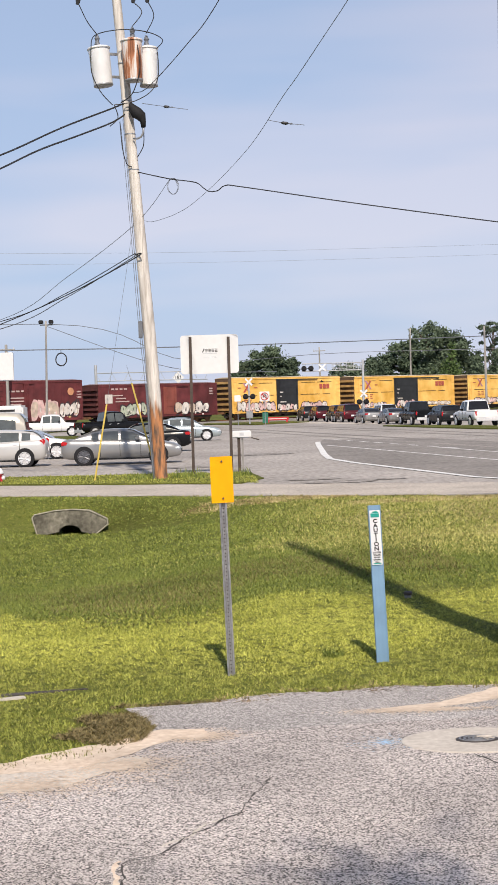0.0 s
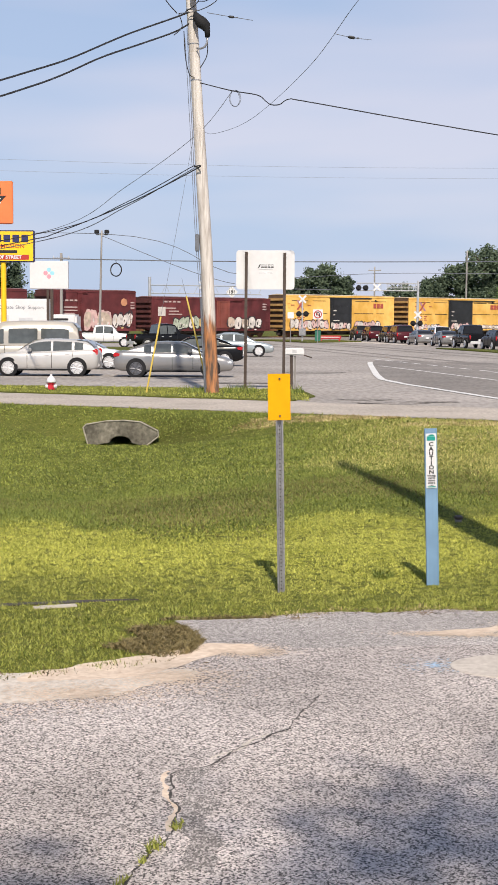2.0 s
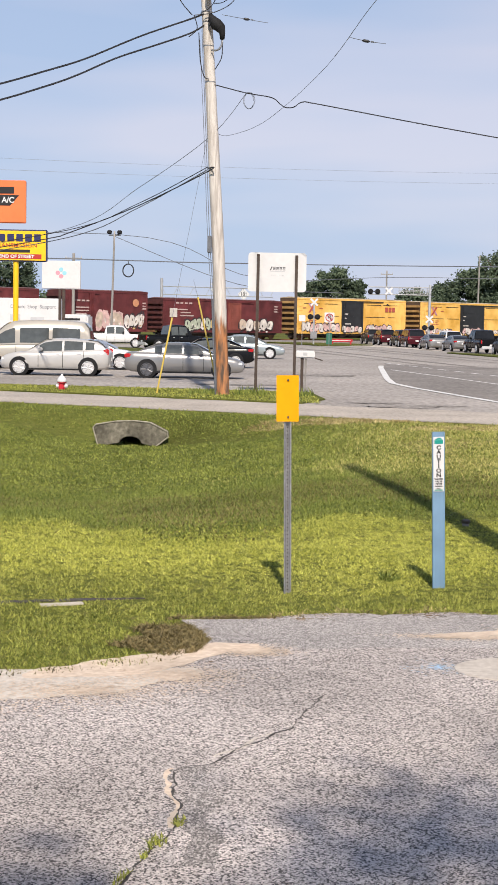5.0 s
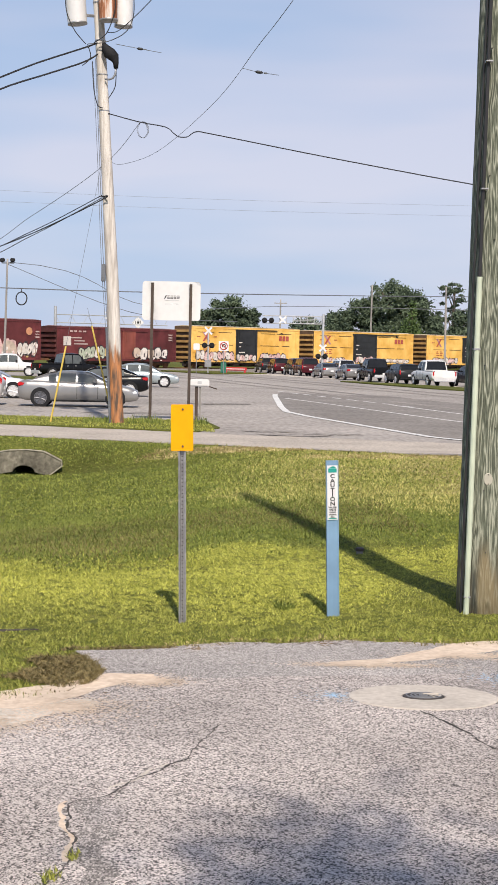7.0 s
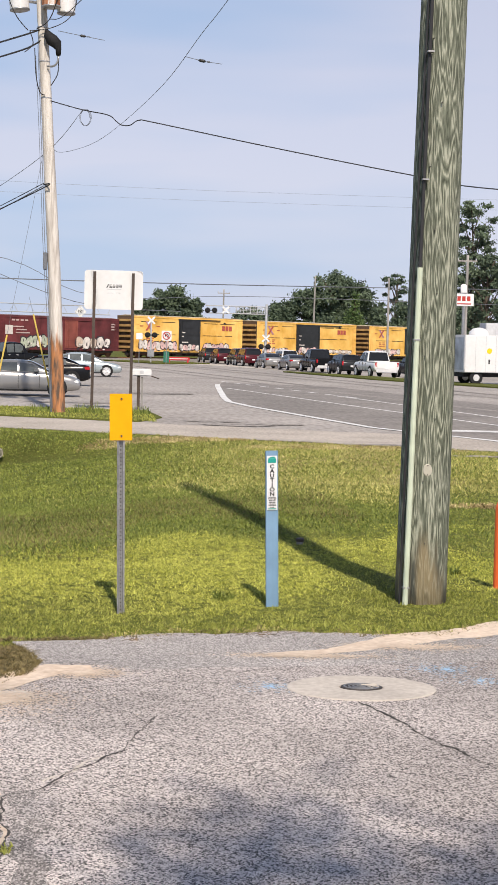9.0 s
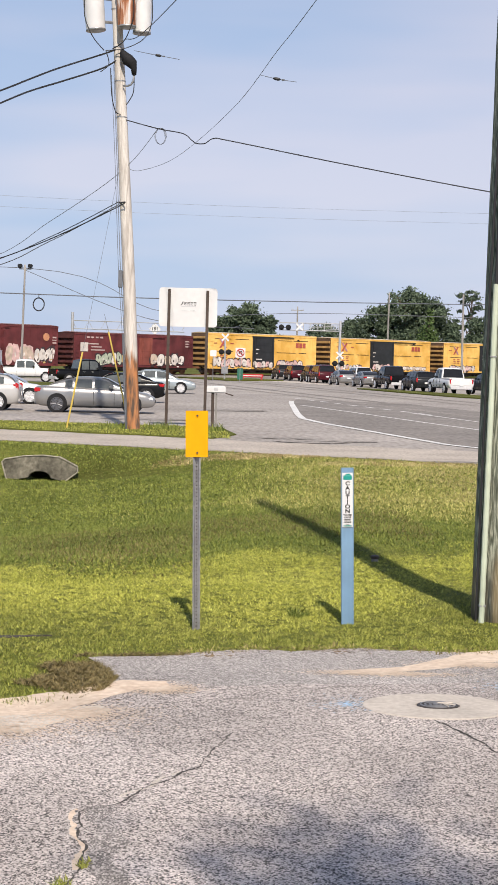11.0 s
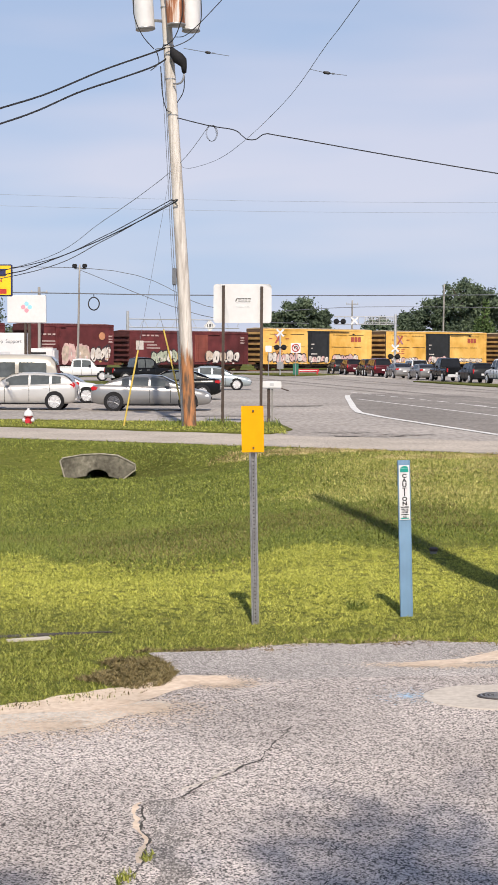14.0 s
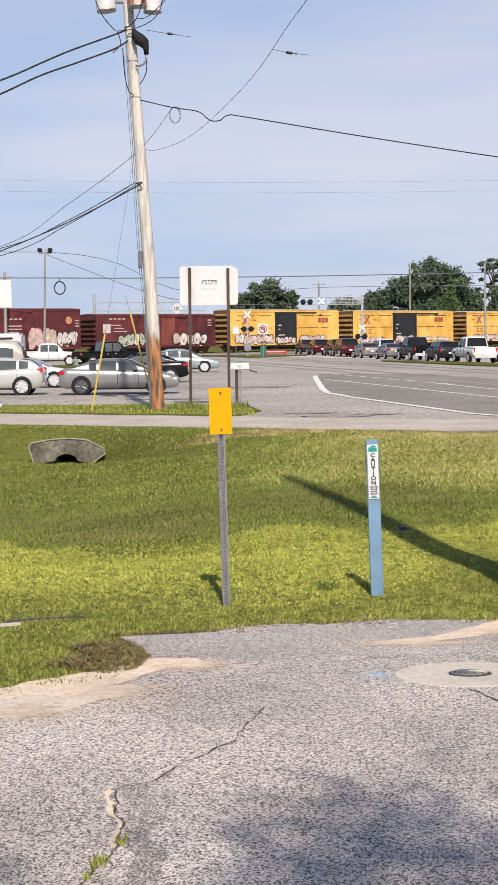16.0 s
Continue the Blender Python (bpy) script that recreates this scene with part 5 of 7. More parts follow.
bmesh.ops.bevel(bm, geom=[e for e in bm.edges if len(e.link_faces) == 2 and e.calc_face_angle(0) > 0.5], offset=0.02, segments=1, affect='EDGES')
part("headwall", bm, M_CONC, cv)
rim = ring[0:1] + ring[1:]
part("rim", tubed([(x, -0.005, z) for x, z in rim], 0.020, 6), mat("worn_pale_concrete", (0.33, 0.305, 0.24), 0.95, 0, 12, 0.3, 0.3, 3, 0.2), cv, "paler worn concrete rim")
bm = bmesh.new()
prev = None
for y in (0.02, 3.0):
    cur = [bm.verts.new((x, y, z - 0.02)) for x, z in arch]
    if prev:
        for k in range(len(cur) - 1):
            bm.faces.new((prev[k], prev[k + 1], cur[k + 1], cur[k]))
    prev = cur
bm.faces.new(prev)
part("pipe", bm, M_CRACK, cv, "dark pipe mouth")

# low concrete lip at the lawn's edge
bm = boxed(-0.16, -0.05, -0.06, 0.16, 0.05, 0.012, bevel=0.02)
kb = tagged(link("kerb_piece", bm, M_COLLAR), "half-buried concrete kerb piece in the grass", "kerb")
kb.matrix_basis = pose(-1.47, 10.13, 0.45, 0, 0, 22)
bm = poly([(x, y, 0.44) for x, y in ((-3.0, 9.7), (-1.63, 10.2), (-1.44, 10.25), (-1.27, 10.31), (-1.1, 10.37), (-0.95, 10.41), (-0.97, 10.425), (-1.17, 10.40), (-1.42, 10.34), (-1.63, 10.28), (-3.0, 9.82))], (0, 0, 0.018))
tagged(link("asphalt_lip", bm, M_CRACK), "dark strip of buried old asphalt in the lawn", "asphalt strip")

# ---------------- vehicles ----------------
SHAPES = {
    # lower body: (u, bottom, shoulder, width share); roof: (u, height share); wheels at u
    "sedan": dict(low=[(0, .42, .84, .80), (.012, .32, .99, .88), (.06, .25, 1.03, .96), (.2, .2, 1.02, 1), (.45, .2, .985, 1), (.7, .2, .95, 1), (.84, .22, .88, .97), (.94, .24, .77, .91), (.985, .28, .66, .84), (1, .36, .54, .76)],
                  roof=[(.10, 0), (.17, .38), (.26, .78), (.35, .96), (.44, 1.0), (.53, .97), (.60, .84), (.68, .44), (.77, 0)], wheels=(.19, .81), wr=.345, win=[(.255, .315), (.335, .48), (.50, .655)]),
    "hatch": dict(low=[(0, .42, .90, .86), (.012, .32, 1.02, .92), (.06, .26, 1.08, .98), (.25, .22, 1.04, 1), (.5, .22, .99, 1), (.72, .22, .96, 1), (.85, .24, .93, .97), (.94, .26, .84, .92), (.985, .3, .72, .86), (1, .38, .58, .78)],
                  roof=[(.02, 0), (.055, .42), (.11, .78), (.22, .93), (.38, 1.0), (.50, .98), (.58, .86), (.67, .45), (.75, 0)], wheels=(.19, .82), wr=.345, win=[(.135, .215), (.24, .41), (.43, .635)]),
    "suv": dict(low=[(0, .45, .95, .86), (.015, .38, 1.08, .92), (.08, .32, 1.12, .97), (.25, .28, 1.12, 1), (.5, .28, 1.10, 1), (.7, .28, 1.08, 1), (.86, .3, 1.02, .97), (.96, .34, .92, .9), (1, .42, .72, .8)],
                roof=[(.015, 0), (.045, .6), (.08, .92), (.2, .99), (.4, 1.0), (.56, .97), (.63, .8), (.69, .4), (.74, 0)], wheels=(.18, .81), wr=.37, win=[(.085, .235), (.25, .43), (.445, .62)]),
    "pickup": dict(low=[(0, .55, 1.02, .90), (.01, .50, 1.10, .96), (.06, .45, 1.12, .99), (.3, .42, 1.12, 1), (.5, .40, 1.14, 1), (.75, .42, 1.14, 1), (.9, .44, 1.08, .97), (.98, .5, .98, .92), (1, .55, .85, .86)],
                   roof=[(.36, 0), (.375, .55), (.39, .92), (.46, 1.0), (.56, 1.0), (.63, .95), (.68, .62), (.735, 0)], wheels=(.19, .82), wr=.40, win=[(.40, .51), (.525, .655)]),
    "van": dict(low=[(0, .40, 1.08, .92), (.01, .34, 1.12, .96), (.06, .3, 1.15, .99), (.3, .28, 1.15, 1), (.6, .28, 1.15, 1), (.82, .3, 1.10, .98), (.94, .34, .98, .92), (1, .42, .78, .84)],
                roof=[(.005, 0), (.03, .70), (.07, .93), (.2, 1.0), (.5, 1.0), (.66, .95), (.72, .80), (.80, .45), (.90, 0)], wheels=(.20, .82), wr=.34, win=[(.10, .33), (.36, .60), (.64, .80)]),
}


def interp(tab, u, k):
    for a, b in zip(tab, tab[1:]):
        if u <= b[0]:
            t = (u - a[0]) / (b[0] - a[0]) if b[0] > a[0] else 0
            return a[k] + (b[k] - a[k]) * t
    return tab[-1][k]


def vehicle(name, label, shape, paint, x, y, heading, L, W, H, group, z=0.02, rims=None, tint=None):
    """x forward. heading: degrees from +x, counter-clockwise."""
    S = SHAPES[shape]
    th = thing(name, label, "car" if shape in ("sedan", "hatch", "suv") else shape, pose(x, y, z, 0, 0, heading), group)
    hw = W / 2
    glass = tint or (M_GLASSD if group == "vehicles waiting at the crossing" else M_GLASS)

    def shoulder(u):
        return interp(S["low"], u, 2)

    us = sorted(set([r[0] for r in S["low"]] + [k / 24 for k in range(25)]))
    bm = bmesh.new()
    prev = None
    for u in us:
        lo, hi, w = interp(S["low"], u, 1), interp(S["low"], u, 2), interp(S["low"], u, 3) * hw
        h = hi - lo
        half = [(0, lo), (w * .84, lo), (w * .95, lo + .10 * h), (w, lo + .42 * h), (w * .985, lo + .70 * h), (w * .955, hi - .10 * h), (w * .88, hi), (w * .4, hi + .015), (0, hi + .02)]
        ring = [bm.verts.new((u * L - L / 2, -yy, zz)) for yy, zz in half] + [bm.verts.new((u * L - L / 2, yy, zz)) for yy, zz in half[-2:0:-1]]
        if prev:
            for k in range(len(ring)):
                bm.faces.new((prev[k], prev[(k + 1) % len(ring)], ring[(k + 1) % len(ring)], ring[k]))
        else:
            bm.faces.new(ring[::-1])
        prev = ring
    bm.faces.new(prev)
    bmesh.ops.recalc_face_normals(bm, faces=bm.faces)
    body = part("body", bm, paint, th, smooth=True)
    # cabin
    roof = S["roof"]
    rus = sorted(set([r[0] for r in roof] + [roof[0][0] + (roof[-1][0] - roof[0][0]) * k / 30 for k in range(31)]))

    def top(u):
        sh = shoulder(u)
        return sh + (H - sh) * interp(roof, u, 1)

    def side(u, t):
        """Point on the cabin side: t from the shoulder (0) to the roof edge (1)."""
        sh = shoulder(u)
        hgt = interp(roof, u, 1)
        wt = hw * (.89 - .16 * hgt) if shape != "van" else hw * (.93 - .12 * hgt)
        wb = hw * (.89 if shape != "van" else .93)
        e = top(u) - 0.05 * hgt
        return Vector((u * L - L / 2, wb + (wt - wb) * t, sh + (e - sh) * t))

    bm = bmesh.new()
    prev = None
    for u in rus:
        a, b = side(u, 0), side(u, 1)
        a.z -= 0.03
        zt = top(u)
        half = [(a.y, a.z), (side(u, .5).y + .01, side(u, .5).z), (b.y, b.z), (b.y * .86, zt - .01), (b.y * .45, zt + .012), (0, zt + .018)]
        ring = [bm.verts.new((a.x, -yy, zz)) for yy, zz in half] + [bm.verts.new((a.x, yy, zz)) for yy, zz in half[-2::-1]]
        if prev:
            for k in range(len(ring) - 1):
                bm.faces.new((prev[k], prev[k + 1], ring[k + 1], ring[k]))
        prev = ring
    bmesh.ops.recalc_face_normals(bm, faces=bm.faces)
    part("cabin", bm, paint, th, smooth=True)
    # side windows
    for a, b in S["win"]:
        for sgn in (1, -1):
            bm = bmesh.new()
            prev = None
            for k in range(9):
                u = a + (b - a) * k / 8
                p, q = side(u, .05), side(u, .90 if shape != "van" else .72)
                cur = [bm.verts.new((p.x, sgn * (p.y + .014), p.z)), bm.verts.new((p.x, sgn * (side(u, .48).y + .022), side(u, .48).z)), bm.verts.new((q.x, sgn * (q.y + .014), q.z))]
                if prev:
                    for j in range(2):
                        bm.faces.new((prev[j], prev[j + 1], cur[j + 1], cur[j]))
                prev = cur
            bmesh.ops.recalc_face_normals(bm, faces=bm.faces)
            part("window", bm, glass, th)
    # windscreen and rear window
    hi_u = [r[0] for r in roof if r[1] > .9]
    for nm, a, b in (("rear_window", roof[0][0], hi_u[0]), ("windscreen", hi_u[-1], roof[-1][0])):
        bm = bmesh.new()
        prev = None
        for k in range(9):
            f = 0.10 + 0.82 * k / 8
            u = a + (b - a) * f
            zt, wy = top(u), side(u, 1).y * .9
            dx = -0.02 if nm == "rear_window" else 0.02
            cur = [bm.verts.new((u * L - L / 2 + dx, yy, zt + .03 - .012 * abs(yy) / wy)) for yy in (-wy, -wy * .5, 0, wy * .5, wy)]
            if prev:
                for j in range(4):
                    bm.faces.new((prev[j], prev[j + 1], cur[j + 1], cur[j]))
            prev = cur
        bmesh.ops.recalc_face_normals(bm, faces=bm.faces)
        part(nm, bm, glass, th)
    # wheels
    r = S["wr"]
    for u in S["wheels"]:
        for sgn in (1, -1):
            w = interp(S["low"], u, 3) * hw
            wx = u * L - L / 2
            bm = lathe([(r + .055, 0), (r + .055, .10), (r + .03, .104), (0.0, .104)], 24, 'Y')
            if sgn < 0:
                bm.transform(Matrix.Rotation(math.pi, 4, 'Z'))
            ar = part("wheel_arch", bm, M_BLACK, th)
            ar.location = (wx, sgn * (w - .098), r + .02)
            wh = part("wheel", lathe([(r * .62, -.10), (r * .95, -.10), (r, -.07), (r, .07), (r * .95, .10), (r * .66, .105), (r * .60, .08), (0, .08)], 24, 'Y'), M_BLACK, th)
            if sgn < 0:
                wh.rotation_euler = (0, 0, math.pi)
            wh.location = (wx, sgn * (w - .085), r)
            bm = lathe([(r * .75, .090), (r * .75, .108), (r * .68, .108), (r * .66, .092)], 24, 'Y')
            for k in range(7):
                a = 2 * math.pi * k / 7
                tube(bm, [(r * .12 * math.cos(a), .092, r * .12 * math.sin(a)), (r * .69 * math.cos(a), .104, r * .69 * math.sin(a))], [r * .10, r * .07], 6)
            tube(bm, [(0, .082, 0), (0, .103, 0)], r * .16, 10)
            rim = part("rim", bm, rims or M_CHROME, wh)
    # lamps, plate, bumper strips, mirrors, door seams, handles
    for sgn in (1, -1):
        zt = shoulder(.02)
        if shape in ("suv", "pickup", "van"):
            part("tail_lamp", boxed(-L / 2 - .015, sgn * hw * .84 - .06, zt - .32, -L / 2 + .12, sgn * hw * .84 + .06, zt + .02, bevel=.02), M_RED, th)
        elif shape == "hatch":
            part("tail_lamp", boxed(-L / 2 + .01, sgn * hw * .84 - .07, zt - .22, -L / 2 + .26, sgn * hw * .84 + .05, zt + .08, bevel=.04), M_RED, th)
        else:
            part("tail_lamp", boxed(-L / 2 + .0, sgn * hw * .74 - .16, zt - .20, -L / 2 + .30, sgn * hw * .74 + .16, zt - .03, bevel=.03), M_RED, th)
        zf = shoulder(.97)
        part("headlamp", boxed(L / 2 - .34, sgn * hw * .72 - .14, zf - .16, L / 2 - .06, sgn * hw * .72 + .13, zf - .03, bevel=.03), M_LAMP, th)
        um = S["win"][-1][1] - .015
        p = side(um, .12)
        part("mirror", boxed(p.x - .08, sgn * (p.y + .12) - .09, p.z - .02, p.x + .08, sgn * (p.y + .12) + .09, p.z + .13, bevel=.03), paint if shape != "pickup" else M_BLACK, th)
        for a, b in S["win"][-2:]:
            if shape == "van":
                break
            uu = a + .015
            w = interp(S["low"], uu, 3) * hw
            part("door_handle", boxed(uu * L - L / 2, sgn * w * .965 - .015, shoulder(uu) - .17, uu * L - L / 2 + .18, sgn * w * .965 + .015, shoulder(uu) - .13, bevel=.008), M_CHROME, th)
        # Black strip along the sill stands for the shadow under the body.
        part("sill_shadow_strip", boxed(-L * .26, sgn * hw * .965 - .02, interp(S["low"], .5, 1) + .01, L * .24, sgn * hw * .965 + .02, interp(S["low"], .5, 1) + .07, bevel=.008), M_BLACK, th)
        for uu in ([w[0] - .008 for w in S["win"]] + [S["win"][-1][1] + .01])[1 if shape != "pickup" else 0:]:
            w = interp(S["low"], uu, 3) * hw
            lo, hi = interp(S["low"], uu, 1), shoulder(uu)
            part("door_seam", boxed(uu * L - L / 2 - .008, sgn * w * .985 - .017, lo + .12, uu * L - L / 2 + .008, sgn * w * .985 + .017, hi - .06), M_BLACK, th)
    part("rear_bumper", boxed(-L / 2 - .05, -hw * .82, .36, -L / 2 + .2, hw * .82, .52 if shape != "pickup" else .62, bevel=.04), M_CHROME if shape == "pickup" else paint, th)
    part("number_plate", boxed(-L / 2 - .062 + (.02 if shape == "pickup" else 0), -.16, .62, -L / 2 - .03, .16, .77), M_WHITE, th)
    part("grille", boxed(L / 2 - .05, -hw * .5, .42, L / 2 + .012, hw * .5, .56, bevel=.02), M_BLACK, th)
    if shape == "pickup":
        part("bed_opening", boxed(-L / 2 + .12, -hw * .78, 1.125, -L * .145, hw * .78, 1.146), M_BLACK, th, "dark open load bed")
        for sgn in (1, -1):
            part("bed_rail", boxed(-L / 2 + .05, sgn * hw * .86 - .06, 1.11, -L * .14, sgn * hw * .86 + .06, 1.19, bevel=.02), paint, th)
        part("tailgate", boxed(-L / 2 - .02, -hw * .74, .66, -L / 2 + .06, hw * .74, 1.18, bevel=.02), paint, th)
    return th


def paint(name, col, rough=0.25, metal=0.0):
    return mat(name, col, rough, metal, 3, 0.05, 0, 0.5, 0.5 if max(col) > 0.2 else 0.25)


P_SILVER = paint("silver_car_paint", (0.33, 0.325, 0.32), 0.28, 0.55)
P_WHITE = paint("white_car_paint", (0.72, 0.72, 0.72))
P_PEARL = paint("pale_silver_car_paint", (0.55, 0.54, 0.525), 0.28, 0.25)
P_TAN = paint("pale_champagne_paint", (0.50, 0.465, 0.405), 0.28, 0.3)
P_BLACK = paint("black_car_paint", (0.007, 0.0075, 0.009))
P_DKBLUE = paint("dark_navy_paint", (0.015, 0.022, 0.035))
P_MAROON = paint("maroon_car_paint", (0.065, 0.007, 0.013))
P_GREY = paint("dark_grey_car_paint", (0.028, 0.030, 0.033), 0.3, 0.4)
P_AQUA = paint("pale_aqua_silver_paint", (0.42, 0.48, 0.50), 0.3, 0.5)
G1, G2 = "cars in the parking lot", "vehicles waiting at the crossing"
DARKRIM = mat("dark_alloy", (0.16, 0.16, 0.17), 0.35, 0.7)
vehicle("sedan", "silver four-door sedan parked on the lot", "sedan", P_SILVER, -4.22, 64.2, 0, 4.80, 1.84, 1.43, G1, rims=DARKRIM)
vehicle("hatchback", "pale silver-white five-door hatchback parked on the lot", "hatch", P_PEARL, -9.54, 64.8, 180, 4.45, 1.76, 1.50, G1)
vehicle("van", "champagne high-top passenger van", "van", P_TAN, -11.8, 73.0, 182, 5.5, 2.0, 2.22, G1)
vehicle("sedan", "white sedan parked behind the hatchback", "sedan", P_WHITE, -9.3, 74.0, 0, 4.7, 1.82, 1.38, G1)
vehicle("sedan", "black sedan parked beyond the silver one", "sedan", P_BLACK, -4.1, 79.5, 180, 4.6, 1.82, 1.46, G1)
vehicle("coupe", "pale aqua-silver sedan at the lot's far side", "sedan", P_AQUA, -2.75, 101.0, 0, 4.9, 1.82, 1.50, G1)
vehicle("pickup", "black pickup truck beyond the lot", "pickup", P_BLACK, -9.25, 126.0, 28, 5.4, 2.0, 1.98, G1)
vehicle("pickup", "white utility pickup beyond the lot", "pickup", P_WHITE, -14.75, 133.0, 4, 5.7, 1.95, 1.85, G1)
# queue: (x, y, shape, paint, L, W, H, label)
QH = 98.5
for x, y, shp, pt, L, W, H, lab in [
        (9.60, 186, "suv", P_GREY, 4.6, 1.9, 1.72, "dark grey sport utility vehicle in the queue"),
        (10.6, 178, "suv", P_MAROON, 4.7, 1.92, 1.75, "maroon sport utility vehicle in the queue"),
        (11.9, 168, "suv", P_BLACK, 4.7, 1.92, 1.78, "black sport utility vehicle in the queue"),
        (12.5, 163, "suv", P_MAROON, 5.2, 2.0, 1.88, "large maroon sport utility vehicle in the queue"),
        (13.6, 151, "sedan", P_SILVER, 4.8, 1.85, 1.45, "silver sedan in the queue"),
        (15.8, 158, "suv", P_WHITE, 4.8, 1.9, 1.75, "white sport utility vehicle in the far lane"),
        (15.1, 143.5, "sedan", P_SILVER, 4.7, 1.85, 1.42, "pale silver sedan in the queue"),
        (16.5, 136, "pickup", P_BLACK, 5.8, 2.05, 1.98, "black crew-cab pickup in the queue"),
        (17.7, 128, "suv", P_GREY, 4.6, 1.88, 1.62, "dark grey crossover in the queue"),
        (19.15, 121, "pickup", P_WHITE, 5.8, 2.05, 1.98, "white crew-cab pickup in the queue"),
        (22.2, 121, "suv", P_GREY, 4.6, 1.88, 1.60, "dark grey crossover in the far lane")]:
    nm = {"suv": "sport_utility_vehicle", "sedan": "sedan", "pickup": "pickup"}[shp]
    vehicle(nm, lab, shp, pt, x, y, QH, L, W, H, G2)

# white box truck
bt = thing("box_truck", "white box truck with a panelled side", "truck", pose(21.8, 101, 0.02, 0, 0, 10), G1)
part("box", boxed(0, 0, 0.78, 6.4, 2.4, 3.22, bevel=0.04), M_WHITE, bt)
part("door_panel", boxed(-0.012, 0.18, 0.95, -0.002, 2.22, 3.05), mat("grey_door_graphic", (0.32, 0.36, 0.40), 0.5, 0, 1.2, 0.5, 0, 0.5), bt, "grey printed rear door")
part("chassis", boxed(0.1, 0.4, 0.5, 6.4, 2.0, 0.78), M_BLACK, bt)
part("cab", boxed(6.45, 0.15, 0.5, 8.2, 2.25, 2.5, bevel=0.2), M_WHITE, bt)
part("emblem", lathe([(0.18, 0), (0.18, 0.006), (0, 0.006)], 16, 'Y'), M_SIGNY, bt).location = (1.7, -0.01, 2.2)
part("text_bar", boxed(1.65, -0.008, 1.35, 1.75, -0.002, 1.65), M_INK, bt)
for k in range(9):
    part("panel_seam", boxed(0.02 + k * 0.71, -0.006, 0.82, 0.05 + k * 0.71, -0.001, 3.18), M_GREYINK, bt)
for x in (0.9, 4.6, 7.4):
    for yy in (0.25, 2.15):
        w = part("wheel", lathe([(0.2, -.13), (0.43, -.13), (0.45, -.1), (0.45, .1), (0.43, .13), (0.26, .13), (0.24, .08), (0, .08)], 22, 'Y'), M_BLACK, bt)
        w.location = (x, yy, 0.45)
        part("hub", lathe([(0.22, -.14), (0.22, -.12), (0, -.12)], 14, 'Y'), M_CHROME, w)
# storage tank roof beyond it
st = thing("storage_container", "pale grey storage container with domed tank", "container", pose(29.4, 131, 0.0, 0, 0, 0))
part("body", boxed(0.6, 0, 0, 8, 2.5, 4.55, bevel=0.05), M_GREYINK, st)
part("tank", lathe([(0.9, 0), (0.9, 3.4), (0.78, 3.8), (0.5, 4.05), (0, 4.15)], 20), M_WHITE, st, smooth=True)
for k in range(10):
    part("panel_rib", boxed(0.7 + k * 0.72, -0.04, 0.2, 0.8 + k * 0.72, -0.002, 4.4), M_GREYINK, st)

# ---------------- crossing gear and road signs ----------------
def crossbuck(parent, x, y, z, s):
    for a in (45, -45):
        bm = boxed(-s, -0.012, -0.11 * s / 0.6, s, 0.012, 0.11 * s / 0.6)
        bm.transform(Matrix.Translation((x, y - (0.03 if a > 0 else 0), z)) @ Matrix.Rotation(radians(a), 4, 'Y'))
        part("crossbuck_board", bm, M_WHITE, parent, "white crossbuck board")


def flashers(parent, x, y, z, lit=False):
    part("lamp_bar", tubed([(x - 0.5, y, z), (x + 0.5, y, z)], 0.04, 6), M_BLACK, parent)
    for sgn in (-1, 1):
        d = part("lamp_disc", lathe([(0.30, 0), (0.30, 0.03), (0.0, 0.03)], 20, 'Y'), M_BLACK, parent, "black round lamp backing")
        d.location = (x + sgn * 0.38, y - 0.06, z)
        part("lens", lathe([(0.12, -0.02), (0.12, 0.0), (0, 0.0)], 14, 'Y'), M_RED, d)
        hood = part("hood", tubed([(0, -0.25, 0.02), (0, 0.0, 0.02)], 0.15, 12), M_BLACK, d)


cs = thing("crossing_signal", "railway crossing cantilever signal with flashers and crossbucks", "crossing signal", pose(15.05, 172, 0.0))
part("mast", tubed([(0, 0, 0), (0.05, 0, 6.65)], [0.16, 0.13], 12), mat("aluminium_mast", (0.55, 0.56, 0.57), 0.45, 0.5, 3, 0.1, 0, 1), cs)
M_ALU = bpy.data.materials["aluminium_mast"]
for z in (5.55, 6.35):
    part("arm_chord", tubed([(0, 0, z), (-6.6, 0, z + 0.02)], 0.06, 6), M_ALU, cs)
for k in range(9):
    x = -0.2 - k * 0.75
    part("arm_strut", tubed([(x, 0, 5.55), (x - 0.02, 0, 6.35)], 0.035, 6), M_ALU, cs)
for k in range(4):
    part("rail_bar", tubed([(-0.1, 0, 5.75 + k * 0.15), (-3.4, 0, 5.75 + k * 0.15)], 0.022, 6), M_ALU, cs)
flashers(cs, -6.0, -0.1, 5.85)
crossbuck(cs, -4.4, -0.15, 5.92, 0.52)
crossbuck(cs, 0.03, -0.25, 2.95, 0.52)
flashers(cs, -0.1, -0.25, 2.05)
part("base", boxed(-0.4, -0.4, 0, 0.4, 0.4, 0.5, bevel=0.03), M_STEEL, cs)

c2 = thing("crossing_signal", "crossing signal mast with crossbuck and red flashers", "crossing signal", pose(2.55, 168, 0.1))
part("mast", tubed([(0, 0, 0), (0, 0, 4.6)], 0.09, 10), M_ALU, c2)
crossbuck(c2, 0, -0.12, 4.45, 0.52)
flashers(c2, 0, -0.15, 2.9)
part("gate_box", boxed(-0.35, -0.35, 0.6, 0.35, 0.2, 1.35, bevel=0.03), M_STEEL, c2)

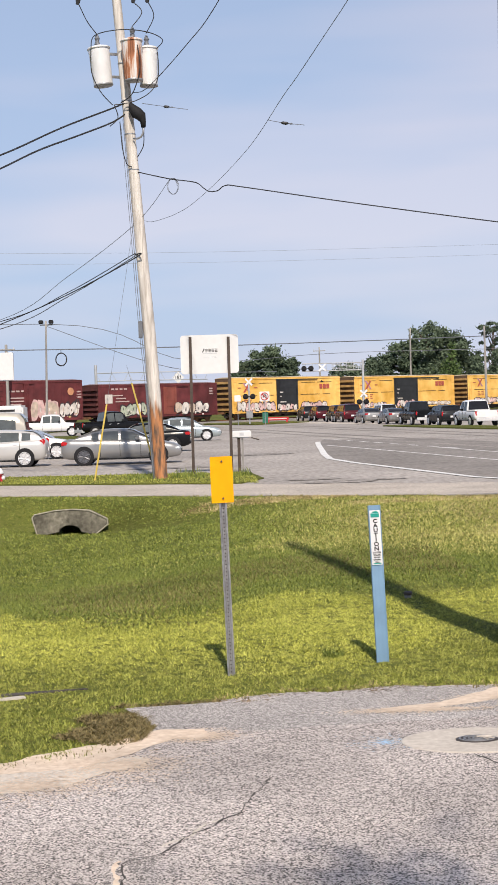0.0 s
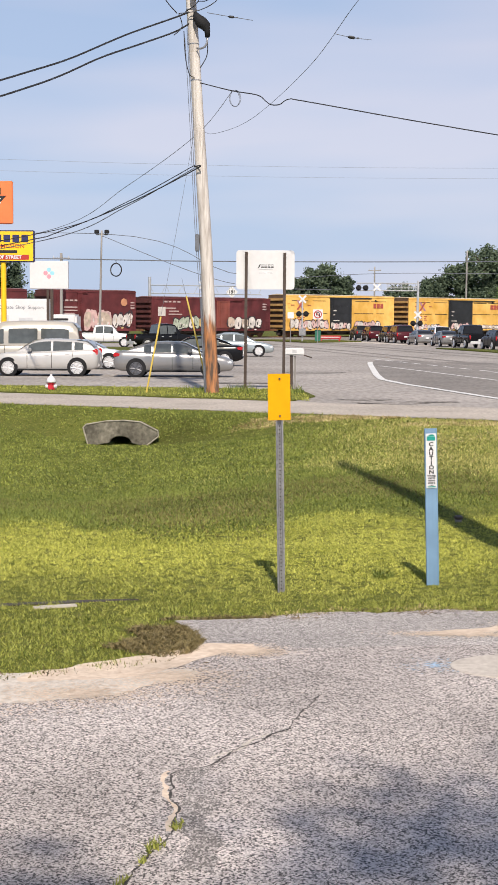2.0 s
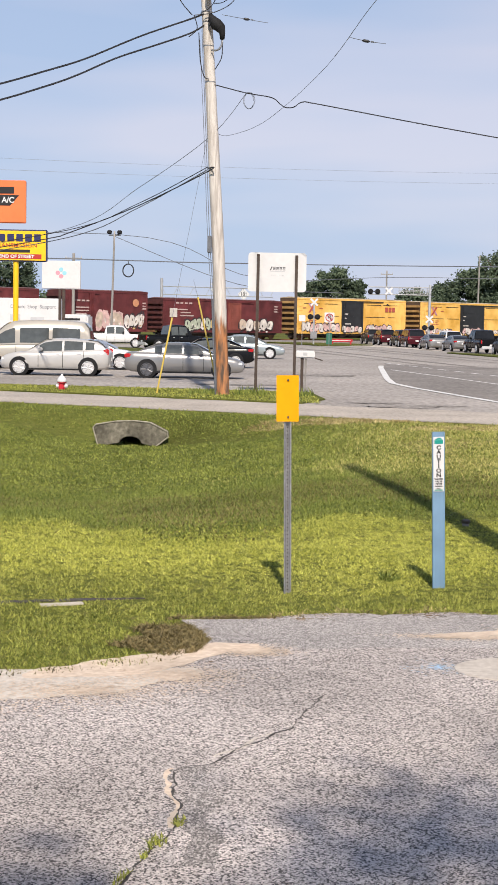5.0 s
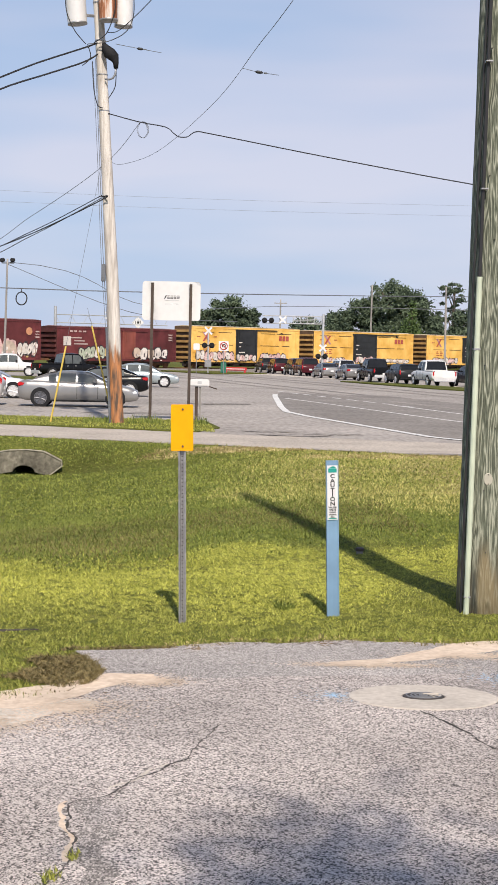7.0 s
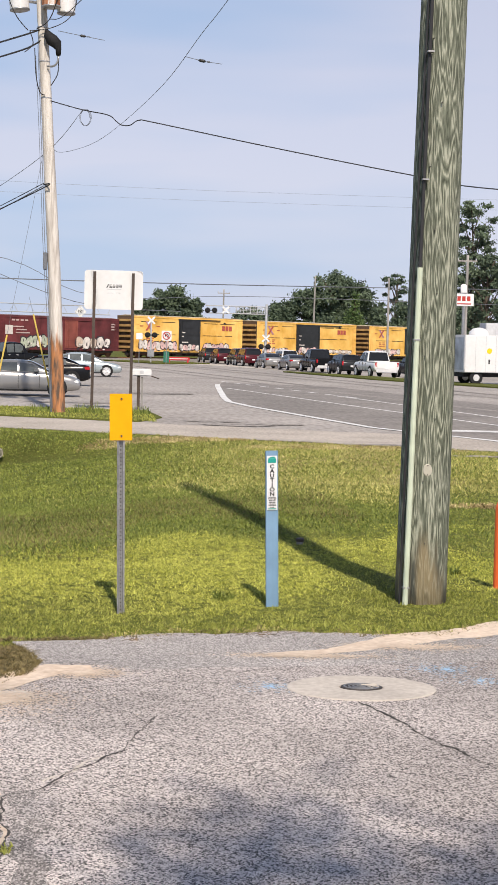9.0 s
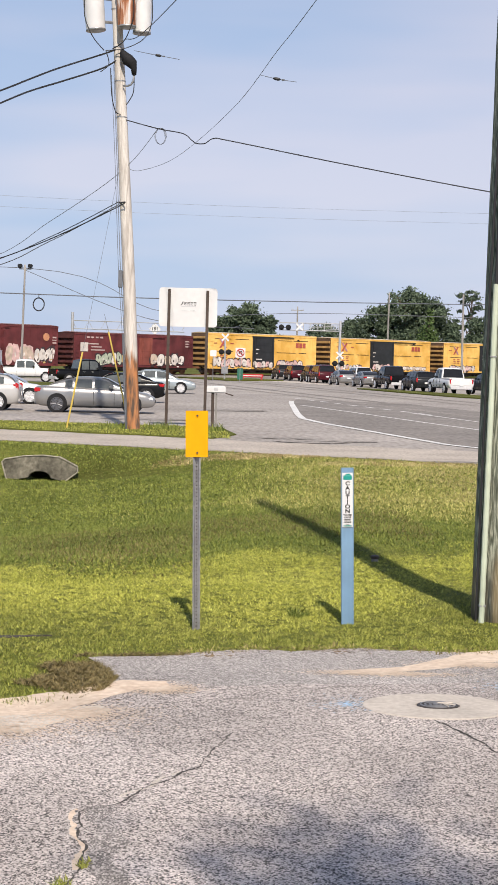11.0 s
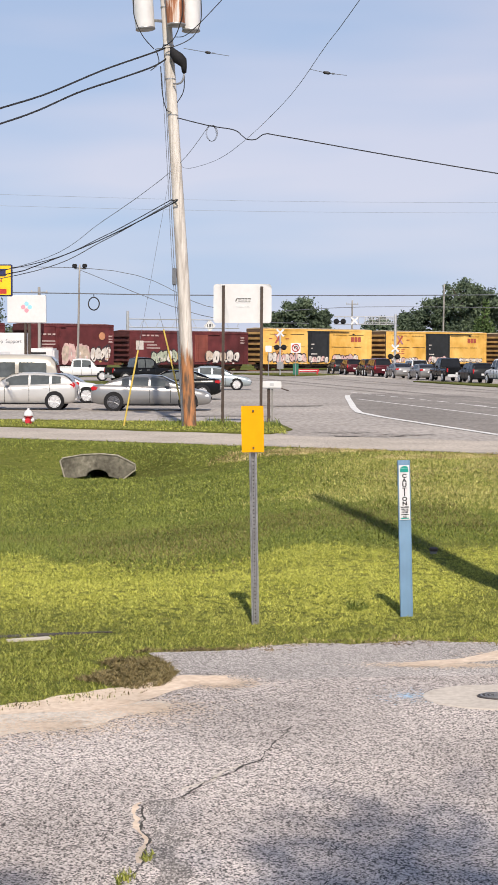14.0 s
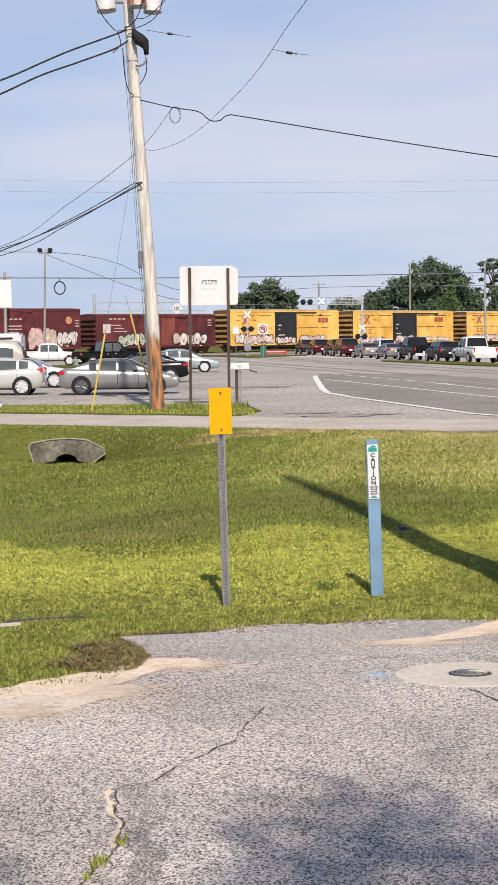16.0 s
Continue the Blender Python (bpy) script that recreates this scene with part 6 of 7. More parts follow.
# cantilever behind the pole, seen against the sky
c3 = thing("crossing_signal", "pale steel cantilever truss over the far lanes", "crossing signal", pose(-15.9, 196, 0.0))
part("mast", tubed([(0, 0, 0), (0, 0, 7.6)], 0.18, 10), M_ALU, c3)
for z in (5.6, 6.6):
    part("arm_chord", tubed([(0, 0, z), (13.8, 0, z - 0.15)], 0.06, 6), M_ALU, c3)
for k in range(14):
    part("arm_strut", tubed([(0.5 + k, 0, 5.6), (0.5 + k + (0.5 if k % 2 else -0.5), 0, 6.55)], 0.03, 6), M_ALU, c3)
crossbuck(c3, 6.6, -0.1, 6.6, 0.6)


def post_sign(name, label, x, y, top, plate, s, material, base=0.05):
    th = thing(name, label, "sign", pose(x, y, base))
    part("post", tubed([(0, 0, 0), (0, 0, top + s)], 0.035, 6), M_STEEL, th)
    if plate == "square":
        part("plate", rounded_plate(-s, top - s, s, top + s, 0.08, -0.06, 0.015), material, th)
    else:
        part("plate", poly([(-s, -0.06, top), (0, -0.06, top - s), (s, -0.06, top), (0, -0.06, top + s)], (0, 0.015, 0)), material, th)
    return th


nu = post_sign("no_u_turn_sign", "white square no u-turn sign on a post", 3.99, 160, 2.85, "square", 0.50, M_WHITE, 0.08)
bm = bmesh.new()
tube(bm, [(0.36 * math.cos(a), -0.075, 2.85 + 0.36 * math.sin(a)) for a in np.linspace(0, 6.2832, 29)], 0.045, 6, False)
tube(bm, [(-0.25, -0.08, 3.10), (0.25, -0.08, 2.60)], 0.045, 6)
part("red_ring", bm, M_REDINK, nu, "red prohibition ring and bar")
bm = bmesh.new()
tube(bm, [(0.15, -0.07, 2.62), (0.15, -0.07, 2.92), (0.08, -0.07, 3.02), (-0.06, -0.07, 3.02), (-0.13, -0.07, 2.92), (-0.13, -0.07, 2.75)], 0.05, 6)
part("arrow", bm, M_INK, nu, "black turned arrow")
post_sign("small_sign", "small white square sign on a thin post", 1.26, 161, 2.75, "square", 0.32, M_WHITE, 0.08)
d1 = post_sign("diamond_sign", "white diamond sign numbered one eight one", -6.2, 212, 6.05, "diamond", 0.80, M_WHITE, 0.0)
words("181", 0.62, M_INK, d1, 0, -0.064, 6.05, "lettering", 1.0, 0, 1, 0.01)
# green utility box and red barrier on the island
ub = thing("utility_box", "small green utility cabinet on the grass island", "utility box", pose(4.2, 168, 0.1))
part("cabinet", boxed(-0.3, -0.25, 0, 0.3, 0.25, 1.15, bevel=0.04), mat("green_cabinet", (0.03, 0.16, 0.11), 0.5), ub)
part("lid", boxed(-0.33, -0.28, 1.15, 0.33, 0.28, 1.22, bevel=0.02), mat("green_lid", (0.03, 0.13, 0.09), 0.5), ub)
rb = thing("barrier", "low red and white barrier by the track", "barrier", pose(5.6, 171, 0.1))
part("rail", boxed(-1.2, -0.1, 0.25, 1.2, 0.1, 0.6, bevel=0.03), M_REDP, rb)
part("stripe", boxed(-1.0, -0.112, 0.38, 1.0, -0.101, 0.47), M_WHITE, rb)
for x in (-1.0, 1.0):
    part("foot", boxed(x - 0.08, -0.25, 0.0, x + 0.08, 0.25, 0.26), M_REDP, rb)

# far poles
for pts, r in ([(28.84, 245, 0), (28.98, 245, 13.1)], 0.17), ([(24.85, 150, 0), (24.8, 150, 8.9)], 0.13), ([(30.15, 140, 0), (30.2, 140, 10.7)], 0.17), ([(13.9, 230, 0), (13.9, 230, 10.1)], 0.15), ([(-22.6, 165, 0), (-22.6, 165, 9.2)], 0.2), ([(-70, 200, 0), (-70, 200, 24)], 0.25), ([(80, 200, 0), (80, 200, 22)], 0.25):
    up = utility_pole("utility_pole", "grey wooden utility pole across the road", pts, r, r * 0.7, M_GREYPOLE, 10, "far utility poles")
    L = pts[1][2]
    if pts[0][0] in (28.84, 24.85):
        continue
    part("crossarm", boxed(-0.9, -0.08, L - 0.6, 0.9, 0.02, L - 0.48), M_GREYPOLE, up)
    for x in (-0.8, 0.8):
        part("insulator", tubed([(x, -0.03, L - 0.48), (x, -0.03, L - 0.3)], 0.05, 6), M_GREYINK, up)
    if pts[0][0] in (24.85, -22.6):
        part("transformer", lathe([(0.3, L - 2.0), (0.32, L - 1.0), (0.2, L - 0.85), (0, L - 0.8)], 14), M_CAN, up)
lp = utility_pole("floodlight_pole", "pale pole with a pair of dark floodlights", [(-16.95, 150, 0), (-16.7, 150, 10.7)], 0.12, 0.08, M_GREYPOLE, 10)
for x in (-0.45, 0.5):
    part("floodlight", boxed(0.25 + x - 0.22, -0.4, 10.4, 0.25 + x + 0.22, 0.0, 10.75, bevel=0.06), M_BLACK, lp, "dark floodlight head")
part("bracket", tubed([(-0.3, 0, 10.3), (0.85, 0, 10.3)], 0.05, 6), M_STEEL, lp)

# ---------------- roadside advertising and buildings ----------------
og = thing("sign_board", "orange panel sign on a black post", "sign", pose(-11.7, 60, 0.0, 0, 0, 2))
part("panel", boxed(-1.7, -0.12, 5.9, 1.64, 0.12, 7.5, bevel=0.03), M_ORANGE, og, "orange printed panel")
part("name_bar", boxed(-1.3, -0.135, 7.0, 1.2, -0.122, 7.25), M_INK, og)
part("banner", poly([(-1.5, -0.13, 6.55), (1.05, -0.13, 6.55), (1.40, -0.13, 6.95), (-1.5, -0.13, 6.95)], (0, 0.008, 0)), M_INK, og, "black slanted banner")
words("AUTOMOTIVE & A/C", 0.30, M_WHITE, og, -0.1, -0.142, 6.75, "lettering", 0.95, 0, 1, 0.008)
words("Repair", 0.50, M_INK, og, -0.25, -0.13, 6.25, "lettering", 1.0, 0, 1, 0.012)
part("post", boxed(-0.45, 0.0, -0.1, 0.11, 0.3, 5.9), M_BLACK, og, "black square post")
gs = thing("sign_board", "yellow transmission shop sign on a yellow pole", "sign", pose(-13.9, 80, -0.575, 0, 0, 2) @ Matrix.Diagonal((1.25, 1.25, 1.25, 1)))
part("cabinet", boxed(-1.27, -0.12, 4.60, 1.27, 0.12, 5.88, bevel=0.03), M_NAVY, gs, "dark blue sign frame")
part("face", boxed(-1.22, -0.135, 4.65, 1.22, -0.122, 5.83), M_SIGNY, gs, "yellow sign face")
for k in range(6):
    part("name_bar", boxed(-1.05 + k * 0.36, -0.142, 5.40, -0.78 + k * 0.36, -0.136, 5.70), M_NAVY, gs)
words("TRANSMISSION", 0.235, M_REDINK, gs, 0, -0.140, 5.24, "lettering", 1.08, 0, 1, 0.0015)
part("number_bar", boxed(-0.62, -0.142, 4.96, 0.58, -0.136, 5.08), M_INK, gs)
part("ribbon", poly([(-1.2, -0.14, 4.80), (-1.05, -0.14, 4.70), (1.05, -0.14, 4.70), (1.05, -0.14, 4.90), (-1.05, -0.14, 4.90)], (0, 0.004, 0)), M_REDINK, gs, "red arrow ribbon")
words("END OF STREET", 0.18, M_WHITE, gs, 0.05, -0.145, 4.80, "lettering", 1.1, 0, 1, 0.006)
part("pole", tubed([(0, 0.05, -0.1), (0, 0.05, 4.62)], 0.11, 12), M_SIGNY, gs, "yellow round pole")
ws = thing("sign_board", "white lightbox sign with a four-petal emblem on dark posts", "sign", pose(-12.3, 85, 0.0))
part("cabinet", boxed(-1.03, -0.15, 3.93, 1.03, 0.15, 5.43, bevel=0.03), M_WHITE, ws)
for i, (a, m) in enumerate(((45, M_AQUA), (135, M_PINK), (225, M_PINK), (315, M_AQUA))):
    bm = lathe([(0.115, 0), (0.115, 0.006), (0, 0.006)], 18, 'Y')
    bm.transform(Matrix.Translation((0.0 + 0.18 * math.cos(radians(a + 45)), -0.158, 4.78 + 0.18 * math.sin(radians(a + 45)))))
    part("petal", bm, m, ws)
part("post", boxed(-0.14, -0.1, -0.1, -0.02, 0.1, 3.93), M_DKPOST, ws)
part("post", boxed(0.06, -0.1, -0.1, 0.2, 0.1, 3.93), M_DKPOST, ws)
dn = thing("box_trailer", "white donation box trailer with printed side", "trailer", pose(-18.2, 92, 0.0, 0, 0, 0), G1)
part("box", boxed(-6, 0, 0.9, 4.75, 2.5, 3.5, bevel=0.05), M_WHITE, dn)
for tx, wx in (("Donate", 2.35), ("Shop", 3.2), ("Support", 4.1)):
    words(tx, 0.29, M_GREYW, dn, wx, -0.006, 3.0)
part("picture_block", boxed(1.9, -0.008, 2.2, 2.5, -0.002, 2.55), M_GREYINK, dn)
part("picture_block", boxed(3.1, -0.008, 2.15, 3.9, -0.002, 2.4), M_GREYINK, dn)
part("picture_block", boxed(-1.0, -0.008, 1.9, 0.6, -0.002, 2.7), M_PINK, dn)
part("chassis", boxed(-5.6, 0.4, 0.5, 5.0, 2.1, 0.9), M_BLACK, dn)
for x in (-4, -3, 3.2, 4.2):
    w = part("wheel", lathe([(0.2, -.12), (0.43, -.12), (0.45, -.1), (0.45, .1), (0.43, .12), (0, .1)], 18, 'Y'), M_BLACK, dn)
    w.location = (x, 0.35, 0.45)
d2 = thing("trailer", "low white trailer with a dark printed edge", "trailer", pose(-15.15, 96, 0.0), G1)
part("box", boxed(-1, 0, 0.9, 2.9, 2.2, 2.62, bevel=0.12), M_WHITE, d2)
part("text_bar", boxed(0.9, -0.008, 2.25, 2.4, -0.002, 2.38), M_INK, d2)
part("chassis", boxed(-0.8, 0.3, 0.0, 2.7, 1.9, 0.9), M_BLACK, d2)
rs = thing("sign_board", "white shop sign with red lettering on a steel post", "sign", pose(28.9, 135, 0.0))
part("panel", boxed(-0.85, -0.1, 6.0, 0.85, 0.1, 7.08, bevel=0.03), M_WHITE, rs)
for k in range(3):
    part("text_bar", boxed(-0.6 + k * 0.42, -0.108, 6.45, -0.3 + k * 0.42, -0.102, 6.85), M_REDINK, rs)
part("text_bar", boxed(-0.6, -0.108, 6.15, 0.6, -0.102, 6.25), M_REDINK, rs)
part("post", tubed([(0, 0, -0.1), (0, 0, 6.0)], 0.14, 10), M_STEEL, rs)
part("lantern", boxed(-0.3, -0.2, 7.08, 0.2, 0.2, 7.9, bevel=0.08), M_WHITE, rs)

# ---------------- trees ----------------
def leaf_cloud(name, clumps, n, size, material, seed, parent, flat=0.75):
    """Crown of many small leaf blades gathered in clumps."""
    rg = np.random.RandomState(seed)
    w = np.array([c[3] ** 2 for c in clumps])
    idx = rg.choice(len(clumps), n, p=w / w.sum())
    C = np.array([c[:3] for c in clumps])[idx]
    R = np.array([c[3] for c in clumps])[idx]
    d = rg.normal(size=(n, 3))
    d /= np.linalg.norm(d, axis=1)[:, None]
    rad = R * np.abs(rg.normal(0.62, 0.38, n))
    P = C + d * rad[:, None] * np.array([1, 1, flat])
    a, b = rg.normal(size=(n, 3)), rg.normal(size=(n, 3))
    a /= np.linalg.norm(a, axis=1)[:, None]
    b -= (a * b).sum(1)[:, None] * a
    b /= np.linalg.norm(b, axis=1)[:, None]
    s = size * rg.uniform(0.5, 1.3, n)[:, None]
    V = np.stack([P - a * s, P + b * s * 0.45, P + a * s, P - b * s * 0.45], 1).reshape(-1, 3)
    me = bpy.data.meshes.new(name)
    me.from_pydata(V.tolist(), [], np.arange(4 * n).reshape(-1, 4).tolist())
    me.materials.append(material)
    ob = new(name, me)
    ob.parent = parent
    return ob


def tree(label, x, y, h, crown_r, trunk_r, seed, material, n=5000, leaf=0.45, base=0.35, conic=False, clumps_n=46, z=0.0, flat=0.75):
    rg = random.Random(seed)
    th = thing("tree", label, "tree", pose(x, y, z), "trees")
    bm = bmesh.new()
    lean = rg.uniform(-0.04, 0.04) * h
    tube(bm, [(0, 0, -0.2), (lean * 0.3, 0, h * 0.3), (lean * 0.7, 0, h * 0.6), (lean, 0, h * 0.88)], [trunk_r, trunk_r * .8, trunk_r * .5, trunk_r * .15], 8)
    clumps = []
    for k in range(clumps_n):
        f = base + (1 - base) * (k + 0.5) / clumps_n
        if conic:
            rr = crown_r * (1.02 - f) / (1 - base)
        else:
            rr = crown_r * math.sqrt(max(0.05, 1 - ((f - (base + 0.5 * (1 - base))) / (0.58 * (1 - base))) ** 2))
        a = k * 2.4 + rg.uniform(-0.4, 0.4)
        dist = rr * rg.uniform(0.2, 0.92)
        cr = crown_r * rg.uniform(0.14, 0.34) if not conic else max(0.5, rr * 0.6)
        c = (lean * f + dist * math.cos(a), dist * math.sin(a), h * f - cr * 0.2)
        clumps.append((*c, cr))
        tube(bm, [(lean * f, 0, h * max(0.2, f - 0.18)), (c[0] * 0.6, c[1] * 0.6, c[2] - cr * 0.4), c], [trunk_r * 0.35, trunk_r * 0.2, trunk_r * 0.06], 5)
    part("trunk", bm, M_BARK, th, "brown trunk and limbs")
    leaf_cloud("crown", clumps, int(n * 2.1) if y > 50 else n, leaf * 0.6 if y > 50 else leaf, material, seed, th, flat)
    return th


T = "broad-leaved dark green tree beyond the railway"
tree(T, 3.8, 262, 9.2, 3.6, 0.3, 11, M_LEAF, 4500, 0.5, 0.15)
tree(T, 7.2, 260, 11.0, 4.0, 0.3, 12, M_LEAF, 5500, 0.5, 0.15)
tree(T, 10.8, 262, 9.3, 3.2, 0.3, 13, M_LEAF, 4000, 0.5, 0.15)
tree(T, 22.5, 285, 8.8, 4.2, 0.3, 14, M_LEAF, 4500, 0.5, 0.1)
tree(T, 27.5, 283, 9.8, 4.4, 0.3, 15, M_LEAF, 5000, 0.5, 0.1)
tree(T, 32.0, 282, 12.2, 4.6, 0.35, 16, M_LEAF, 6000, 0.5, 0.1)
tree("tall broad-leaved tree with an open uneven crown", 36.0, 280, 14.9, 5.0, 0.4, 17, M_LEAF, 8000, 0.5, 0.12, clumps_n=54)
tree(T, 41.0, 283, 13.4, 4.8, 0.4, 18, M_LEAF, 6500, 0.5, 0.12)
tree("lighter green conical tree", 36.6, 255, 11.0, 3.7, 0.3, 19, M_LEAF2, 6000, 0.4, 0.08, True)
tree("slender tall pine with a high tufted crown", 49.0, 290, 15.9, 3.3, 0.3, 20, M_LEAF, 1500, 0.45, 0.55, clumps_n=20, flat=0.42)
tree(T, 45.0, 283, 9.6, 3.6, 0.3, 21, M_LEAF, 4500, 0.5, 0.1)
tree(T, 50.5, 283, 10.2, 4.2, 0.3, 22, M_LEAF, 5000, 0.5, 0.1)
tree(T, 55.5, 280, 11, 4.6, 0.3, 23, M_LEAF, 5000, 0.5, 0.1)
tree(T, 60.5, 280, 12, 4.6, 0.3, 24, M_LEAF, 5000, 0.5, 0.1)
tree("tall pine with an open crown beyond the truck", 39.5, 180, 19.4, 4.0, 0.2, 25, M_LEAF, 4200, 0.36, 0.40, clumps_n=36, flat=0.42)
tree("dense broad-leaved tree beyond the truck", 40.5, 178, 13.2, 4.4, 0.3, 26, M_LEAF, 7000, 0.4, 0.05, clumps_n=44)
tree("dense broad-leaved tree beyond the truck", 45.5, 178, 15.5, 4.6, 0.4, 27, M_LEAF, 5000, 0.4, 0.05, clumps_n=36)
tree("dense broad-leaved tree beyond the truck", 36.6, 186, 9.5, 3.4, 0.4, 28, M_LEAF, 6000, 0.4, 0.05)
tree("dark broad-leaved tree behind the roadside signs", -30.5, 175, 9.0, 3.6, 0.3, 29, M_LEAF, 5000, 0.35, 0.1)
tree("dark broad-leaved tree behind the roadside signs", -36, 175, 9.4, 4.2, 0.3, 30, M_LEAF, 5000, 0.35, 0.1)
tree(T, -19.0, 330, 6.2, 4, 0.3, 31, M_LEAF, 2500, 0.6, 0.1)
tree(T, -24.0, 330, 5.4, 4, 0.3, 32, M_LEAF, 2500, 0.6, 0.1)
# shade tree behind the camera
tree("broad shade tree beside the forecourt", 2.0, -4.6, 9.2, 2.8, 0.22, 33, M_LEAF2, 24000, 0.085, 0.50, clumps_n=46, z=0.45)
tree("smaller shade tree beside the forecourt", -1.1, -4.8, 9.1, 2.1, 0.18, 34, M_LEAF2, 18000, 0.085, 0.50, clumps_n=44, z=0.45)

# ---------------- grass ----------------
def blades(name, label, n, xr, yr, hgt, width, material, seed, keep=None, lean=0.6, zf=None, fine=False):
    rg = np.random.RandomState(seed)
    X = rg.uniform(xr[0], xr[1], n)
    Y = rg.uniform(yr[0], yr[1], n)
    if keep is not None:
        k = np.array([keep(x, y) for x, y in zip(X, Y)])
        X, Y = X[k], Y[k]
        n = len(X)
    Z = np.array([(zf or gz)(x, y) for x, y in zip(X, Y)])
    a = rg.uniform(0, 2 * np.pi, n)
    tuft = np.array([noise.noise((x * 13, y * 13, 1.7)) + 0.5 * noise.noise((x * 29, y * 29, 5.1)) for x, y in zip(X, Y)])
    h = hgt * rg.uniform(0.5, 1.3, n) * np.clip(1.0 + 1.1 * tuft, 0.35, 2.0)
    w = width * rg.uniform(0.6, 1.3, n)
    la, lm = rg.uniform(0, 2 * np.pi, n), h * rg.uniform(0.1, 1.0, n) * lean
    base = np.stack([X, Y, Z - 0.005], 1)
    side = np.stack([np.cos(a) * w, np.sin(a) * w, np.zeros(n)], 1)
    mid = base + np.stack([np.cos(la) * lm * 0.35, np.sin(la) * lm * 0.35, h * 0.6], 1)
    tip = base + np.stack([np.cos(la) * lm, np.sin(la) * lm, h], 1)
    if fine:
        V = np.stack([base - side * 1.35, base + side * 1.35, tip], 1).reshape(-1, 3)
        me = bpy.data.meshes.new(name)
        me.vertices.add(3 * n)
        me.vertices.foreach_set("co", V.astype(np.float32).ravel())
        me.loops.add(3 * n)
        me.loops.foreach_set("vertex_index", np.arange(3 * n, dtype=np.int32))
        me.polygons.add(n)
        me.polygons.foreach_set("loop_start", np.arange(n, dtype=np.int32) * 3)
        me.update(calc_edges=True)
        me.validate()
        me.materials.append(material)
        return tagged(new(name, me), label, "grass", kind="stuff")
    V = np.stack([base - side, base + side, mid + side * 0.7, mid - side * 0.7, tip], 1).reshape(-1, 3)
    i = np.arange(n)[:, None] * 5
    quads = i + np.array([[0, 1, 2, 3]])
    tris = i + np.array([[3, 2, 4]])
    me = bpy.data.meshes.new(name)
    me.vertices.add(5 * n)
    me.vertices.foreach_set("co", V.astype(np.float32).ravel())
    me.loops.add(7 * n)
    lv = np.concatenate([quads, tris], 1).ravel()
    me.loops.foreach_set("vertex_index", lv.astype(np.int32))
    me.polygons.add(2 * n)
    st = (np.arange(n)[:, None] * 7 + np.array([[0, 4]])).ravel()
    me.polygons.foreach_set("loop_start", st.astype(np.int32))
    me.update(calc_edges=True)
    me.validate()
    me.materials.append(material)
    return tagged(new(name, me), label, "grass", kind="stuff")


def wedge(x, y):
    """The tongue of asphalt that cuts in above the matted corner of the lawn."""
    return -0.72 < x < -0.30 and y < 9.66 + 0.12 * (x + 0.66) + 0.03 * noise.noise((x * 9, 0, 2)) and x > -0.43 - 0.36 * (y - 8.93) + 0.03 * noise.noise((0, y * 9, 2))


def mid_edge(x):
    """Where the near bank's painted sunlight gives way to the slope's painted shade."""
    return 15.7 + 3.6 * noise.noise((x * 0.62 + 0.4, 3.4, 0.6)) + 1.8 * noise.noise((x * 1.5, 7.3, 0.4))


def matted(x, y):
    """The dead corner of the lawn beside the sand."""
    return not wedge(x, y) and ((x + 0.66) / 0.34) ** 2 + ((y - 9.0) / 0.46) ** 2 + 0.8 * noise.noise((x * 4, y * 4, 12)) + 0.6 * noise.noise((x * 40, y * 37, 2)) < 0.85


def lawn(x, y):
    return not wedge(x, y) and not matted(x, y) and y > lawn_edge(x) + 0.02 + 0.10 * noise.noise((x * 2.2, 0, 0)) and y < drive_edge(x) - 0.1


blades("lawn_grass", "short sunlit yellow-green mown grass", 330000, (-4.0, 4.6), (7.4, 18.5), 0.017, 0.0032, M_GRASS, 1, lambda x, y: lawn(x, y) and y < mid_edge(x) + 2.2 * noise.noise((x * 37, y * 31, 4)), 1.4, fine=True)
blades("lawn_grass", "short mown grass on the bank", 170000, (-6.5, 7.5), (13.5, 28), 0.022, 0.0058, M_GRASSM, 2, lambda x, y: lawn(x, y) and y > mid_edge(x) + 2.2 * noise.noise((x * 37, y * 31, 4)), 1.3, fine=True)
# The slope turned from the sun is darkened by blade colour.
blades("ditch_grass", "bank grass with the slope's shade put into a darker green", 200000, (-6.5, 5), (13.0, 27), 0.030, 0.0068, M_GRASSD, 12, lambda x, y: lawn(x, y) and smooth01((y - mid_edge(x) + 1.4) / 5) * (1 - smooth01((y - 22) / 7)) * (1 - smooth01((x - 0.5) / 3.5)) + 0.25 * noise.noise((x * 0.4, y * 0.12, 7)) + 0.5 * noise.noise((x * 41.3, y * 37.7, 3)) > 0.22, 1.2, fine=True)
blades("ditch_grass", "darker green grass below the drive", 100000, (-10.5, 4), (26, 46), 0.036, 0.010, M_GRASSD, 13, lambda x, y: lawn(x, y) and 0.35 - 0.12 * max(0, x) + 0.3 * noise.noise((x * 0.4, y * 0.2, 9)) + 0.5 * noise.noise((x * 41.3, y * 37.7, 6)) > 0.2, 1.2, fine=True)
blades("lawn_grass", "short mown grass in the ditch", 130000, (-10.5, 9), (28, 45), 0.032, 0.0125, M_GRASSM, 3, lawn, 1.3, fine=True)
